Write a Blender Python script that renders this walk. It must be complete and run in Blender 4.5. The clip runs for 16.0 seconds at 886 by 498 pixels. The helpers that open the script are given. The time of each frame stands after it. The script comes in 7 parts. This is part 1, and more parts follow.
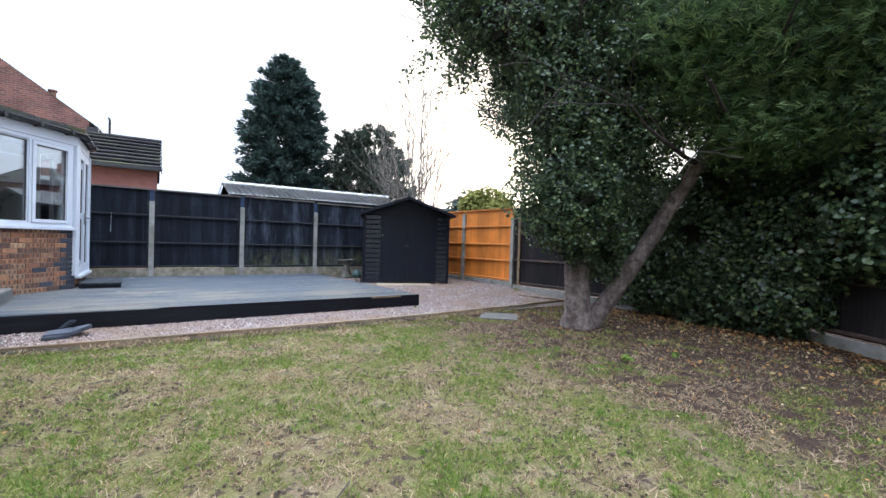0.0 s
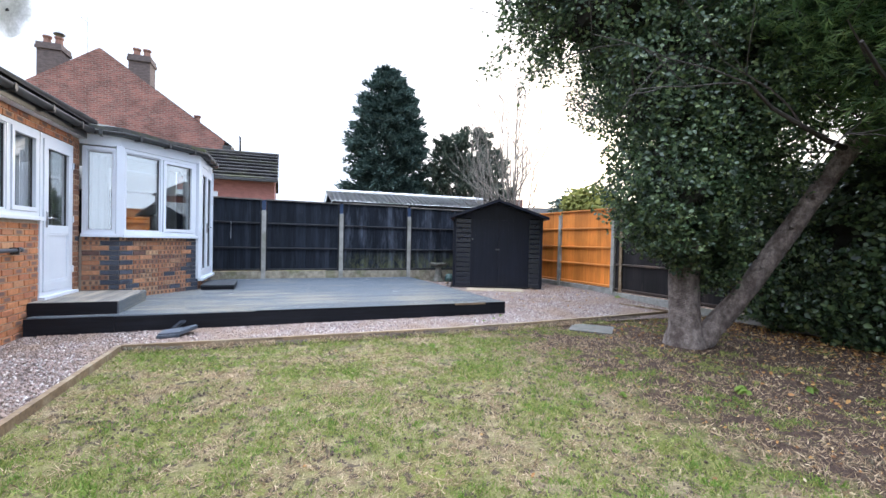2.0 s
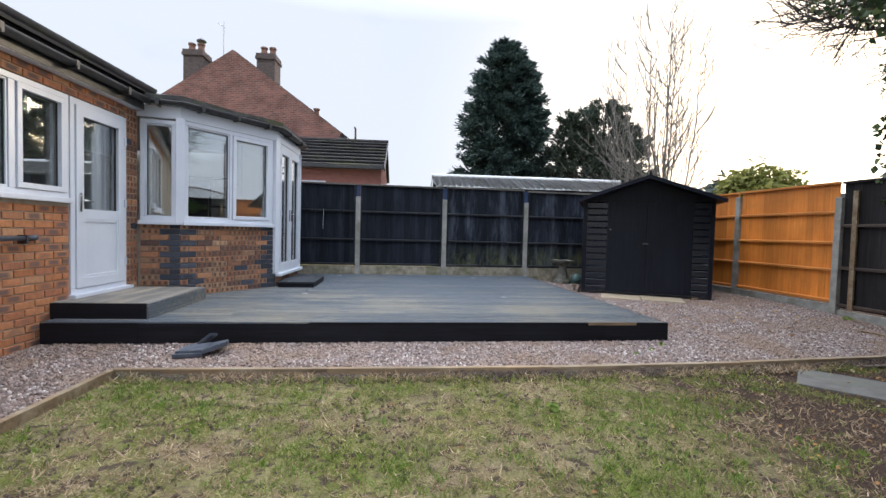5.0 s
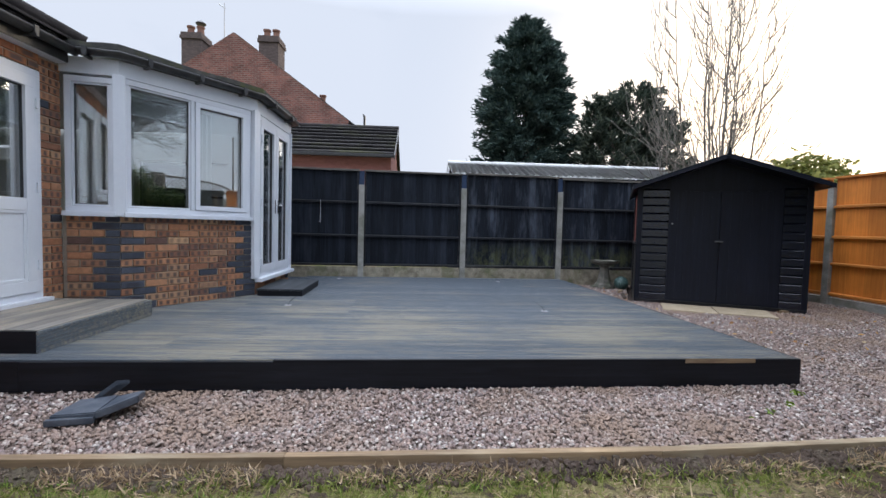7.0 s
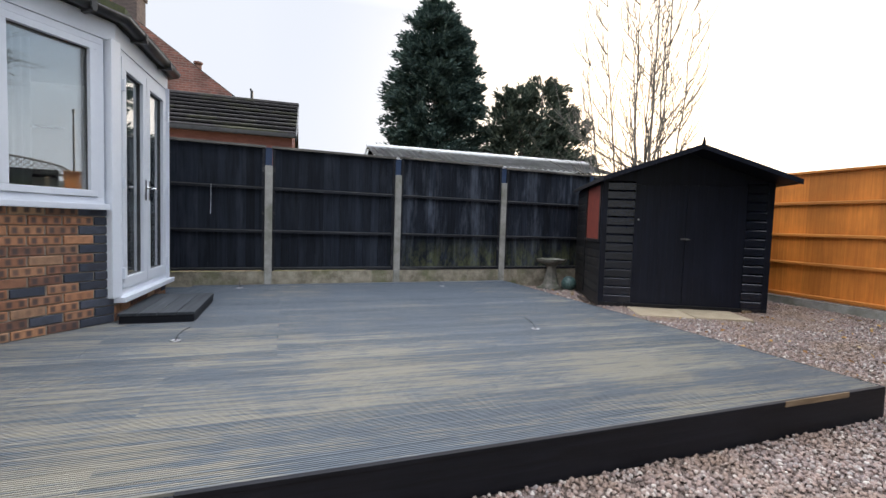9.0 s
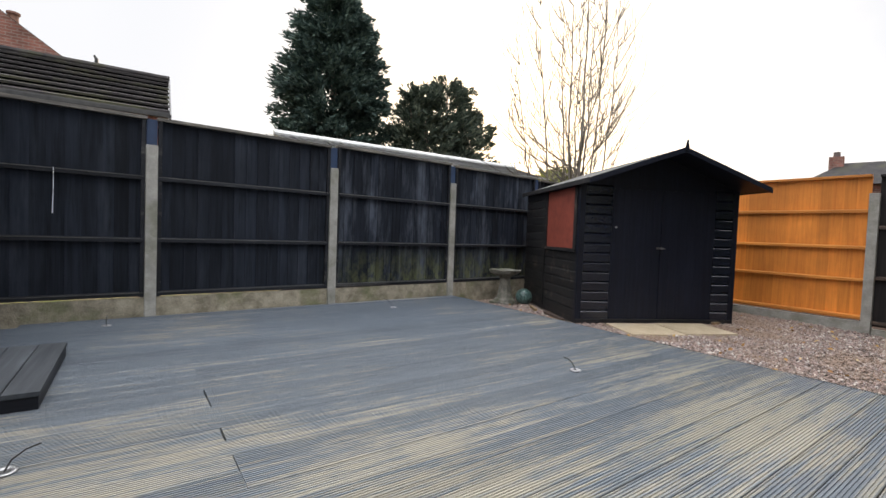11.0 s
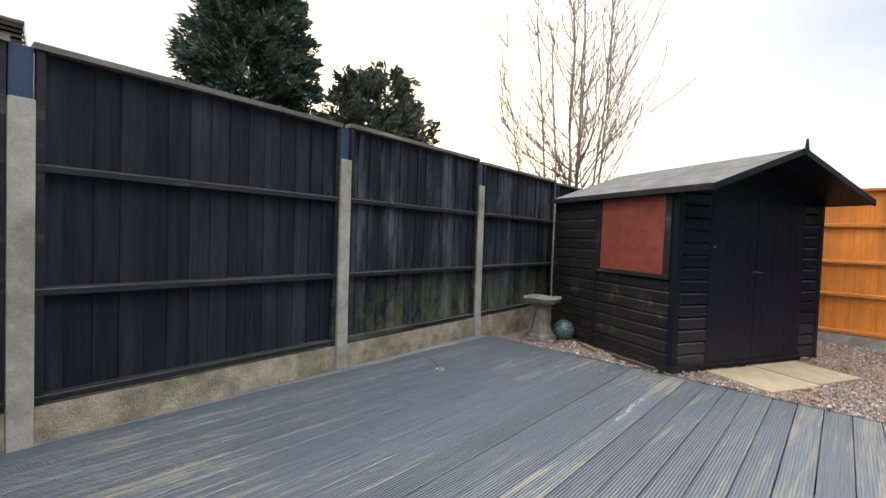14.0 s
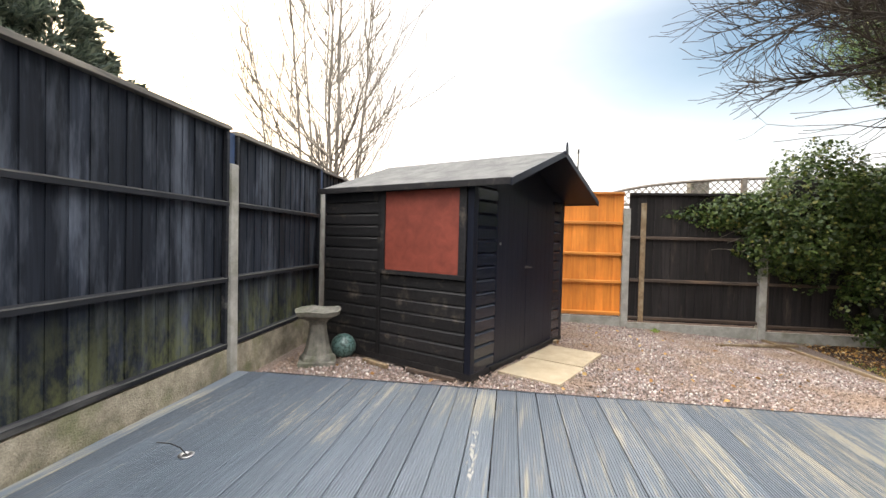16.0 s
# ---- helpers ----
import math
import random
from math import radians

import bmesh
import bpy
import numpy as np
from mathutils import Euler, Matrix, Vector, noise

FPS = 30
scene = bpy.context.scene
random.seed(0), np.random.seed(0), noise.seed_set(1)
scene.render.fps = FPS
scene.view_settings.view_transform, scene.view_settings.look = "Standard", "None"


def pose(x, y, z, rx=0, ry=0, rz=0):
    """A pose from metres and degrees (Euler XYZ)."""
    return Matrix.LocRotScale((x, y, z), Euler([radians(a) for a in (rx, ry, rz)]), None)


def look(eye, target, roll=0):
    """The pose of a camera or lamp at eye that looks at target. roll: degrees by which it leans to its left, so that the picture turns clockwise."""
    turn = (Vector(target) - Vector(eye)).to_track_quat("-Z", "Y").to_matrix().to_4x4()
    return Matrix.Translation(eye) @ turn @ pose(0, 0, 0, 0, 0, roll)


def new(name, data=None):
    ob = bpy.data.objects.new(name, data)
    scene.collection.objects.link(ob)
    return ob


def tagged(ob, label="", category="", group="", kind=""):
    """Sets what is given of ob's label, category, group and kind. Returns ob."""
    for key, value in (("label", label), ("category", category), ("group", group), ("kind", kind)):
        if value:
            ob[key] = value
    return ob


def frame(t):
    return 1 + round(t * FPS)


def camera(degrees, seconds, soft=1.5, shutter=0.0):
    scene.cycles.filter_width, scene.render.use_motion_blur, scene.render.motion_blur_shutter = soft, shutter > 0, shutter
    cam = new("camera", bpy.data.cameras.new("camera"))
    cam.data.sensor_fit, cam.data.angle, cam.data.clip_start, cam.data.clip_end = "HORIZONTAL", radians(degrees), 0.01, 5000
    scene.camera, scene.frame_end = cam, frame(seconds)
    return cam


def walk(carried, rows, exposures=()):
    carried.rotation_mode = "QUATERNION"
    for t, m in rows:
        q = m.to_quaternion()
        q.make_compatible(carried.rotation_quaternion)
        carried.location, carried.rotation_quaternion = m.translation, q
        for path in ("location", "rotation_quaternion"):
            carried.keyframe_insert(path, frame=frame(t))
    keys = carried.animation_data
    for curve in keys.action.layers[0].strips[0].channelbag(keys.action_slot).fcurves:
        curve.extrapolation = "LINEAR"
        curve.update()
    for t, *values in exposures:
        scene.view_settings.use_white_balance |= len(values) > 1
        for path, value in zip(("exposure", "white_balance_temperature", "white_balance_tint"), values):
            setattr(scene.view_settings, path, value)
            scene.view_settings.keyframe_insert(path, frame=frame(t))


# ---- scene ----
cam = camera(89.9, 16.0)
PATH = [
    (0, (0.092, -0.427, 1.174), (1.191, 1.244, 1.149), 1.7),
    (0.5, (0.077, -0.612, 1.218), (1.011, 1.156, 1.192), 1.6),
    (1, (0.125, -0.614, 1.255), (1.009, 1.18, 1.233), 1.6),
    (1.5, (0.302, -0.501, 1.258), (1.147, 1.312, 1.233), 1.5),
    (2, (0.529, -0.322, 1.256), (1.209, 1.559, 1.222), 1.3),
    (2.5, (0.731, -0.062, 1.226), (1.32, 1.848, 1.187), 1.2),
    (3, (0.905, 0.243, 1.244), (1.447, 2.168, 1.196), 1.3),
    (3.5, (1.045, 0.594, 1.24), (1.513, 2.537, 1.184), 1.3),
    (4, (1.119, 0.909, 1.219), (1.479, 2.876, 1.156), 1.4),
    (4.5, (1.188, 1.282, 1.209), (1.396, 3.27, 1.14), 1.5),
    (7, (1.186, 3.201, 1.186), (1.285, 5.196, 1.089), 1.5),
    (7.5, (1.076, 3.544, 1.205), (1.277, 5.531, 1.104), 1.6),
    (8, (0.891, 3.894, 1.197), (1.27, 5.855, 1.093), 1.8),
    (8.5, (0.711, 4.255, 1.147), (1.247, 6.179, 1.043), 2.0),
    (9, (0.603, 4.624, 1.18), (1.193, 6.531, 1.069), 1.9),
    (9.5, (0.425, 5.011, 1.128), (1.138, 6.877, 1.036), 2.0),
    (10, (0.305, 5.388, 1.138), (1.172, 7.189, 1.054), 2.1),
    (12.5, (-0.093, 7.307, 1.288), (1.157, 8.868, 1.229), 2.3),
    (13, (-0.162, 7.711, 1.316), (1.128, 9.239, 1.258), 2.3),
    (13.5, (-0.124, 8.069, 1.314), (1.211, 9.557, 1.254), 2.2),
    (14, (0.003, 8.429, 1.347), (1.426, 9.833, 1.285), 2.1),
    (14.5, (0.178, 8.737, 1.328), (1.743, 9.982, 1.265), 1.9),
    (15, (0.352, 8.94, 1.334), (2.086, 9.933, 1.274), 1.8),
    (15.5, (0.569, 9.118, 1.36), (2.456, 9.778, 1.301), 1.7),
    (16, (0.655, 9.286, 1.372), (2.617, 9.673, 1.322), 1.5),
]
walk(cam, [(t, look(eye, target, roll)) for t, eye, target, roll in PATH], [
    (0, 0.62, 5700, 10), (0.5, 0.92, 5700, 10), (3.5, 0.88, 5850, 10), (4.5, 0.38, 6150, 10), (7, 0.05, 6050, 10), (8, 0.05, 6150, 10), (9, 0.25, 6450, 10), (10, 0.38, 6750, 10),
    (12.5, 0.28, 7000, 10), (13, 0.3, 7000, 10), (14, 0.6, 7100, 10), (15, 0.95, 7300, 10), (16, 1.1, 7350, 10)])

# ---- world and sun ----
SUN_AZ, SUN_EL = radians(42.3), radians(8.6)      # azimuth from +y towards +x
SUN_DIR = Vector((math.sin(SUN_AZ) * math.cos(SUN_EL), math.cos(SUN_AZ) * math.cos(SUN_EL), math.sin(SUN_EL)))
SKY_LEVEL = 0.80

world = bpy.data.worlds.new("world")
scene.world = world
world.use_nodes = True


def N(nt, kind, **kw):
    n = nt.nodes.new(kind)
    for key, value in kw.items():
        if key in n.inputs:
            n.inputs[key].default_value = value
    return n


def sky_world():
    nt = world.node_tree
    nt.nodes.clear()
    out = N(nt, "ShaderNodeOutputWorld")
    sky = N(nt, "ShaderNodeTexSky")
    sky.sky_type = "NISHITA"
    sky.sun_disc = False
    sky.sun_elevation = SUN_EL
    sky.sun_rotation = SUN_AZ
    sky.air_density, sky.dust_density, sky.ozone_density = 1.1, 0.7, 3.0
    coord = N(nt, "ShaderNodeTexCoord")
    mapping = N(nt, "ShaderNodeMapping")
    mapping.inputs["Scale"].default_value = (1.0, 1.0, 2.6)
    nt.links.new(coord.outputs["Generated"], mapping.inputs["Vector"])
    cloud = N(nt, "ShaderNodeTexNoise", Scale=1.7, Detail=5.0, Roughness=0.55)
    nt.links.new(mapping.outputs["Vector"], cloud.inputs["Vector"])
    ramp = N(nt, "ShaderNodeValToRGB")
    ramp.color_ramp.elements[0].position, ramp.color_ramp.elements[0].color = 0.30, (0.80, 0.80, 0.80, 1)
    ramp.color_ramp.elements[1].position, ramp.color_ramp.elements[1].color = 0.50, (1, 1, 1, 1)
    nt.links.new(cloud.outputs["Fac"], ramp.inputs["Fac"])
    # thin bright cloud, warmer and brighter towards the low sun
    dot = N(nt, "ShaderNodeVectorMath")
    dot.operation = "DOT_PRODUCT"
    dot.inputs[1].default_value = SUN_DIR
    nt.links.new(coord.outputs["Generated"], dot.inputs[0])
    glow = N(nt, "ShaderNodeMapRange")
    glow.inputs["From Min"].default_value, glow.inputs["From Max"].default_value = 0.2, 1.0
    nt.links.new(dot.outputs["Value"], glow.inputs["Value"])
    power = N(nt, "ShaderNodeMath")
    power.operation = "POWER"
    power.inputs[1].default_value = 12.0
    nt.links.new(glow.outputs["Result"], power.inputs[0])
    cloud_col = N(nt, "ShaderNodeMix")
    cloud_col.data_type = "RGBA"
    cloud_col.inputs[6].default_value = (0.92, 0.96, 1.05, 1)
    cloud_col.inputs[7].default_value = (3.6, 2.9, 2.1, 1)
    nt.links.new(power.outputs["Value"], cloud_col.inputs[0])
    # an overcast sky is brighter overhead than low down
    sep = N(nt, "ShaderNodeSeparateXYZ")
    nt.links.new(coord.outputs["Generated"], sep.inputs[0])
    high = N(nt, "ShaderNodeMapRange")
    high.inputs["From Min"].default_value, high.inputs["From Max"].default_value = 0.42, 1.0
    high.inputs["To Min"].default_value, high.inputs["To Max"].default_value = 1.0, 5.4
    nt.links.new(sep.outputs["Z"], high.inputs["Value"])
    lift = N(nt, "ShaderNodeVectorMath")
    lift.operation = "SCALE"
    nt.links.new(cloud_col.outputs[2], lift.inputs[0])
    nt.links.new(high.outputs[0], lift.inputs["Scale"])
    bg_sky = N(nt, "ShaderNodeBackground", Strength=0.15)
    nt.links.new(sky.outputs["Color"], bg_sky.inputs["Color"])
    bg_cloud = N(nt, "ShaderNodeBackground", Strength=SKY_LEVEL)
    nt.links.new(lift.outputs[0], bg_cloud.inputs["Color"])
    mix = N(nt, "ShaderNodeMixShader")
    # the cloud thins out on the side away from the sun
    away = N(nt, "ShaderNodeMapRange")
    away.inputs["From Min"].default_value, away.inputs["From Max"].default_value = 0.95, 0.30
    away.interpolation_type = "SMOOTHSTEP"
    away.inputs["To Min"].default_value, away.inputs["To Max"].default_value = 0.0, 0.95
    nt.links.new(dot.outputs["Value"], away.inputs["Value"])
    belt = N(nt, "ShaderNodeMapRange")
    belt.inputs["From Min"].default_value, belt.inputs["From Max"].default_value = 0.85, 0.40
    nt.links.new(sep.outputs["Z"], belt.inputs["Value"])
    east = N(nt, "ShaderNodeMapRange")
    east.inputs["From Min"].default_value, east.inputs["From Max"].default_value = -0.1, 0.5
    nt.links.new(sep.outputs["X"], east.inputs["Value"])
    half = N(nt, "ShaderNodeMath")
    half.operation = "MULTIPLY"
    nt.links.new(away.outputs[0], half.inputs[0])
    nt.links.new(east.outputs[0], half.inputs[1])
    low = N(nt, "ShaderNodeMapRange")
    low.inputs["From Min"].default_value, low.inputs["From Max"].default_value = 0.05, 0.36
    low.interpolation_type = "SMOOTHSTEP"
    nt.links.new(sep.outputs["Z"], low.inputs["Value"])
    upper = N(nt, "ShaderNodeMath")
    upper.operation = "MULTIPLY"
    nt.links.new(half.outputs[0], upper.inputs[0])
    nt.links.new(low.outputs[0], upper.inputs[1])
    gap = N(nt, "ShaderNodeMath")
    gap.operation = "MULTIPLY"
    nt.links.new(upper.outputs[0], gap.inputs[0])
    nt.links.new(belt.outputs[0], gap.inputs[1])
    thin = N(nt, "ShaderNodeMath")
    thin.operation = "SUBTRACT"
    thin.inputs[0].default_value = 1.0
    nt.links.new(gap.outputs[0], thin.inputs[1])
    cover = N(nt, "ShaderNodeMath")
    cover.operation = "MULTIPLY"
    nt.links.new(ramp.outputs["Color"], cover.inputs[0])
    nt.links.new(thin.outputs[0], cover.inputs[1])
    nt.links.new(cover.outputs[0], mix.inputs["Fac"])
    nt.links.new(bg_sky.outputs["Background"], mix.inputs[1])
    nt.links.new(bg_cloud.outputs["Background"], mix.inputs[2])
    nt.links.new(mix.outputs["Shader"], out.inputs["Surface"])


sky_world()
sun_data = bpy.data.lights.new("sun", "SUN")
sun_data.energy, sun_data.angle, sun_data.color = 1.4, radians(10.0), (1.0, 0.80, 0.56)
sun = new("sun", sun_data)
sun.matrix_world = look(SUN_DIR * 40, (0, 0, 0))


# ---- materials ----
def material(name):
    m = bpy.data.materials.new(name)
    m.use_nodes = True
    nt = m.node_tree
    return m, nt, nt.nodes["Principled BSDF"]


def coords(nt, space="Object", scale=(1, 1, 1), rot=(0, 0, 0)):
    if space == "World":
        src = N(nt, "ShaderNodeNewGeometry").outputs["Position"]
    else:
        src = N(nt, "ShaderNodeTexCoord").outputs[space]
    mp = N(nt, "ShaderNodeMapping")
    mp.inputs["Scale"].default_value = scale
    mp.inputs["Rotation"].default_value = rot
    nt.links.new(src, mp.inputs["Vector"])
    return mp.outputs["Vector"]


def noise_fac(nt, vec, scale, detail=4.0, rough=0.6, dist=0.0):
    n = N(nt, "ShaderNodeTexNoise", Scale=scale, Detail=detail, Roughness=rough, Distortion=dist)
    nt.links.new(vec, n.inputs["Vector"])
    return n.outputs["Fac"]


def ramp_of(nt, fac, stops):
    r = N(nt, "ShaderNodeValToRGB")
    els = r.color_ramp.elements
    while len(els) < len(stops):
        els.new(0.5)
    for e, (p, c) in zip(els, stops):
        e.position, e.color = p, (*c, 1) if len(c) == 3 else c
    nt.links.new(fac, r.inputs["Fac"])
    return r.outputs["Color"]


def mix_col(nt, a, b, fac, mode="MIX"):
    m = N(nt, "ShaderNodeMix")
    m.data_type, m.blend_type = "RGBA", mode
    for sock, v in ((m.inputs[6], a), (m.inputs[7], b)):
        if isinstance(v, tuple):
            sock.default_value = (*v, 1)
        else:
            nt.links.new(v, sock)
    if isinstance(fac, float):
        m.inputs[0].default_value = fac
    else:
        nt.links.new(fac, m.inputs[0])
    return m.outputs[2]


def bump(nt, bsdf, height, strength, distance=0.01):
    b = N(nt, "ShaderNodeBump", Strength=strength, Distance=distance)
    nt.links.new(height, b.inputs["Height"])
    nt.links.new(b.outputs["Normal"], bsdf.inputs["Normal"])


def grey(v):
    return (v, v, v)


def varied(name, c1, c2, scale=6.0, rough=0.7, bump_scale=60.0, bump_s=0.2, metallic=0.0, space="World", stretch=(1, 1, 1),
           rand=0.0, c3=None, spec=0.5, dist=0.004, lo=0.35, hi=0.65, speck=0.5):
    """Two or three colours mixed by noise at two scales, fine bump, and some change from piece to piece."""
    m, nt, b = material(name)
    v = coords(nt, space, stretch)
    f = noise_fac(nt, v, scale)
    col = ramp_of(nt, f, [(lo, c1), (hi, c2)])
    if c3:
        f3 = noise_fac(nt, v, scale * 0.37, 5.0, 0.65)
        col = mix_col(nt, col, c3, ramp_of(nt, f3, [(0.5, grey(0)), (0.66, grey(0.85))]))
    fine = noise_fac(nt, v, bump_scale, 3.0)
    col = mix_col(nt, col, ramp_of(nt, fine, [(0.3, grey(0.7)), (0.7, grey(1.25))]), speck, "MULTIPLY")
    if rand:
        r = N(nt, "ShaderNodeObjectInfo").outputs["Random"]
        col = mix_col(nt, col, ramp_of(nt, r, [(0, grey(1 - rand)), (1, grey(1 + rand))]), 1.0, "MULTIPLY")
    nt.links.new(col, b.inputs["Base Color"])
    b.inputs["Roughness"].default_value = rough
    b.inputs["Metallic"].default_value = metallic
    b.inputs["Specular IOR Level"].default_value = spec
    bump(nt, b, fine, bump_s, dist)
    return m


def wood_mat(name, light, dark, grain_axis="z", rough=0.6, rand=0.15, wear=None, wear_lo=0.58, wear_hi=0.75, scale=1.0, spec=0.4, moss=None, wear_glare_x=None):
    """Stained or bare timber: grain drawn out along one axis of the piece, worn streaks, change from board to board."""
    m, nt, b = material(name)
    st = {"x": (1.2, 30, 30), "y": (30, 1.2, 30), "z": (30, 30, 1.2)}[grain_axis]
    v = coords(nt, "World", tuple(s * scale for s in st))
    rnd = N(nt, "ShaderNodeObjectInfo").outputs["Random"]
    off = N(nt, "ShaderNodeVectorMath")
    off.operation = "ADD"
    nt.links.new(v, off.inputs[0])
    mul = N(nt, "ShaderNodeMath")
    mul.operation = "MULTIPLY"
    mul.inputs[1].default_value = 37.0
    nt.links.new(rnd, mul.inputs[0])
    nt.links.new(mul.outputs[0], off.inputs[1])
    vec = off.outputs[0]
    g = noise_fac(nt, vec, 1.0, 6.0, 0.65, 0.6)
    col = ramp_of(nt, g, [(0.3, dark), (0.7, light)])
    big = noise_fac(nt, coords(nt, "World"), 1.3, 4.0)
    col = mix_col(nt, col, ramp_of(nt, big, [(0.35, grey(0.75)), (0.7, grey(1.2))]), 0.8, "MULTIPLY")
    if wear:
        wst = {"x": (0.9, 5, 5), "y": (5, 0.9, 5), "z": (5, 5, 0.9)}[grain_axis]
        w = noise_fac(nt, coords(nt, "World", wst), 1.0, 5.0, 0.66)
        fac = ramp_of(nt, w, [(wear_lo, grey(0)), (wear_hi, grey(0.8))])
        # wear grows along x, its extra paleness standing in for glare
        if wear_glare_x:
            sx = N(nt, "ShaderNodeSeparateXYZ")
            nt.links.new(N(nt, "ShaderNodeNewGeometry").outputs["Position"], sx.inputs[0])
            rx = N(nt, "ShaderNodeMapRange")
            rx.inputs["From Min"].default_value, rx.inputs["From Max"].default_value = wear_glare_x
            rx.inputs["To Min"].default_value = 0.18
            nt.links.new(sx.outputs["X"], rx.inputs["Value"])
            mu = N(nt, "ShaderNodeMath")
            mu.operation = "MULTIPLY"
            nt.links.new(fac, mu.inputs[0])
            nt.links.new(rx.outputs[0], mu.inputs[1])
            fac = mu.outputs[0]
        col = mix_col(nt, col, wear, fac)
    if moss:
        w = noise_fac(nt, coords(nt, "World", (9, 9, 5)), 1.0, 7.0, 0.75)
        zsep = N(nt, "ShaderNodeSeparateXYZ")
        nt.links.new(N(nt, "ShaderNodeNewGeometry").outputs["Position"], zsep.inputs[0])
        xr = N(nt, "ShaderNodeMapRange")
        xr.inputs["From Min"].default_value, xr.inputs["From Max"].default_value = 1.8, 2.4
        nt.links.new(zsep.outputs["X"], xr.inputs["Value"])
        zr = N(nt, "ShaderNodeMapRange")
        zr.inputs["From Min"].default_value, zr.inputs["From Max"].default_value = 1.0, 0.35
        nt.links.new(zsep.outputs["Z"], zr.inputs["Value"])
        a = N(nt, "ShaderNodeMath")
        a.operation = "MULTIPLY"
        nt.links.new(xr.outputs[0], a.inputs[0])
        nt.links.new(zr.outputs[0], a.inputs[1])
        bb = N(nt, "ShaderNodeMath")
        bb.operation = "MULTIPLY"
        nt.links.new(a.outputs[0], bb.inputs[0])
        nt.links.new(ramp_of(nt, w, [(0.41, grey(0)), (0.60, grey(0.95))]), bb.inputs[1])
        col = mix_col(nt, col, moss, bb.outputs[0])
    if rand:
        col = mix_col(nt, col, ramp_of(nt, rnd, [(0, grey(1 - rand)), (1, grey(1 + rand))]), 1.0, "MULTIPLY")
    nt.links.new(col, b.inputs["Base Color"])
    b.inputs["Roughness"].default_value = rough
    b.inputs["Specular IOR Level"].default_value = spec
    bump(nt, b, g, 0.35, 0.004)
    return m


def island_mat(name, stops, rough=0.5, spec=0.4, trans=0.0, noise_scale=0.0, noise_tint=None, extra=None):
    """Leaves, blades and stones: colour by piece, with a slow change across the place."""
    m, nt, b = material(name)
    r = N(nt, "ShaderNodeNewGeometry").outputs["Random Per Island"]
    col = ramp_of(nt, r, stops)
    if noise_tint:
        f = noise_fac(nt, coords(nt, "World"), noise_scale, 4.0, 0.6)
        col = mix_col(nt, col, noise_tint, ramp_of(nt, f, [(0.45, grey(0)), (0.62, grey(0.9))]))
    nt.links.new(col, b.inputs["Base Color"])
    b.inputs["Roughness"].default_value = rough
    b.inputs["Specular IOR Level"].default_value = spec
    if trans:
        t = N(nt, "ShaderNodeBsdfTranslucent")
        nt.links.new(col, t.inputs["Color"])
        mx = N(nt, "ShaderNodeMixShader", Fac=trans)
        nt.links.new(b.outputs[0], mx.inputs[1])
        nt.links.new(t.outputs[0], mx.inputs[2])
        nt.links.new(mx.outputs[0], nt.nodes["Material Output"].inputs["Surface"])
    return m


# worn streaks, made stronger past x 1.6 to paint in the brighter glare there
BLACK_FENCE = wood_mat("black_stained_fence", (0.020, 0.025, 0.037), (0.007, 0.009, 0.013), "z", 0.72, 0.32, (0.13, 0.15, 0.19), 0.50, 0.80, spec=0.15, wear_glare_x=(1.6, 2.2), moss=(0.115, 0.125, 0.055))
BLACK_RAIL = wood_mat("black_stained_rail", (0.018, 0.020, 0.026), (0.008, 0.009, 0.012), "x", 0.65, 0.2, (0.15, 0.145, 0.135), 0.60, 0.80, spec=0.25)
WORN_ARRIS = wood_mat("worn_rail_edge", (0.15, 0.145, 0.135), (0.05, 0.05, 0.048), "x", 0.75, 0.2, (0.025, 0.027, 0.032), 0.45, 0.62)
CAP_WOOD = wood_mat("weathered_capping", (0.17, 0.155, 0.135), (0.065, 0.062, 0.058), "x", 0.7, 0.15, (0.30, 0.27, 0.22), 0.5, 0.75)
BLUE_PAINT = varied("blue_painted_wood", (0.012, 0.03, 0.075), (0.018, 0.042, 0.10), 9, 0.55, 80, 0.2)
SHED_BLACK = wood_mat("black_shed_boards", (0.022, 0.021, 0.022), (0.008, 0.008, 0.009), "x", 0.5, 0.25, (0.13, 0.105, 0.085), 0.57, 0.78, spec=0.3)
SHED_PLAIN = wood_mat("black_shed_paint", (0.010, 0.013, 0.024), (0.005, 0.006, 0.011), "z", 0.42, 0.05, spec=0.25)
SHED_GLOSS = wood_mat("glossy_shed_paint", (0.012, 0.015, 0.027), (0.006, 0.008, 0.014), "x", 0.24, 0.05, spec=0.55)
FELT = varied("roofing_felt", (0.085, 0.085, 0.085), (0.14, 0.14, 0.135), 5, 0.95, 300, 0.5, spec=0.2)
RED_BOARD = wood_mat("red_brown_shutter", (0.27, 0.064, 0.042), (0.18, 0.040, 0.028), "x", 0.5, 0.05, scale=0.35)
ORANGE_WOOD = wood_mat("new_orange_fence", (0.74, 0.265, 0.042), (0.54, 0.165, 0.025), "z", 0.6, 0.16, (0.40, 0.12, 0.025), 0.60, 0.8)
ORANGE_RAIL = wood_mat("new_orange_rail", (0.64, 0.25, 0.05), (0.46, 0.155, 0.028), "y", 0.6, 0.12)
BROWN_FENCE = wood_mat("dark_brown_fence", (0.030, 0.026, 0.026), (0.010, 0.009, 0.010), "z", 0.65, 0.3, (0.13, 0.10, 0.08), 0.62, 0.84, spec=0.25)
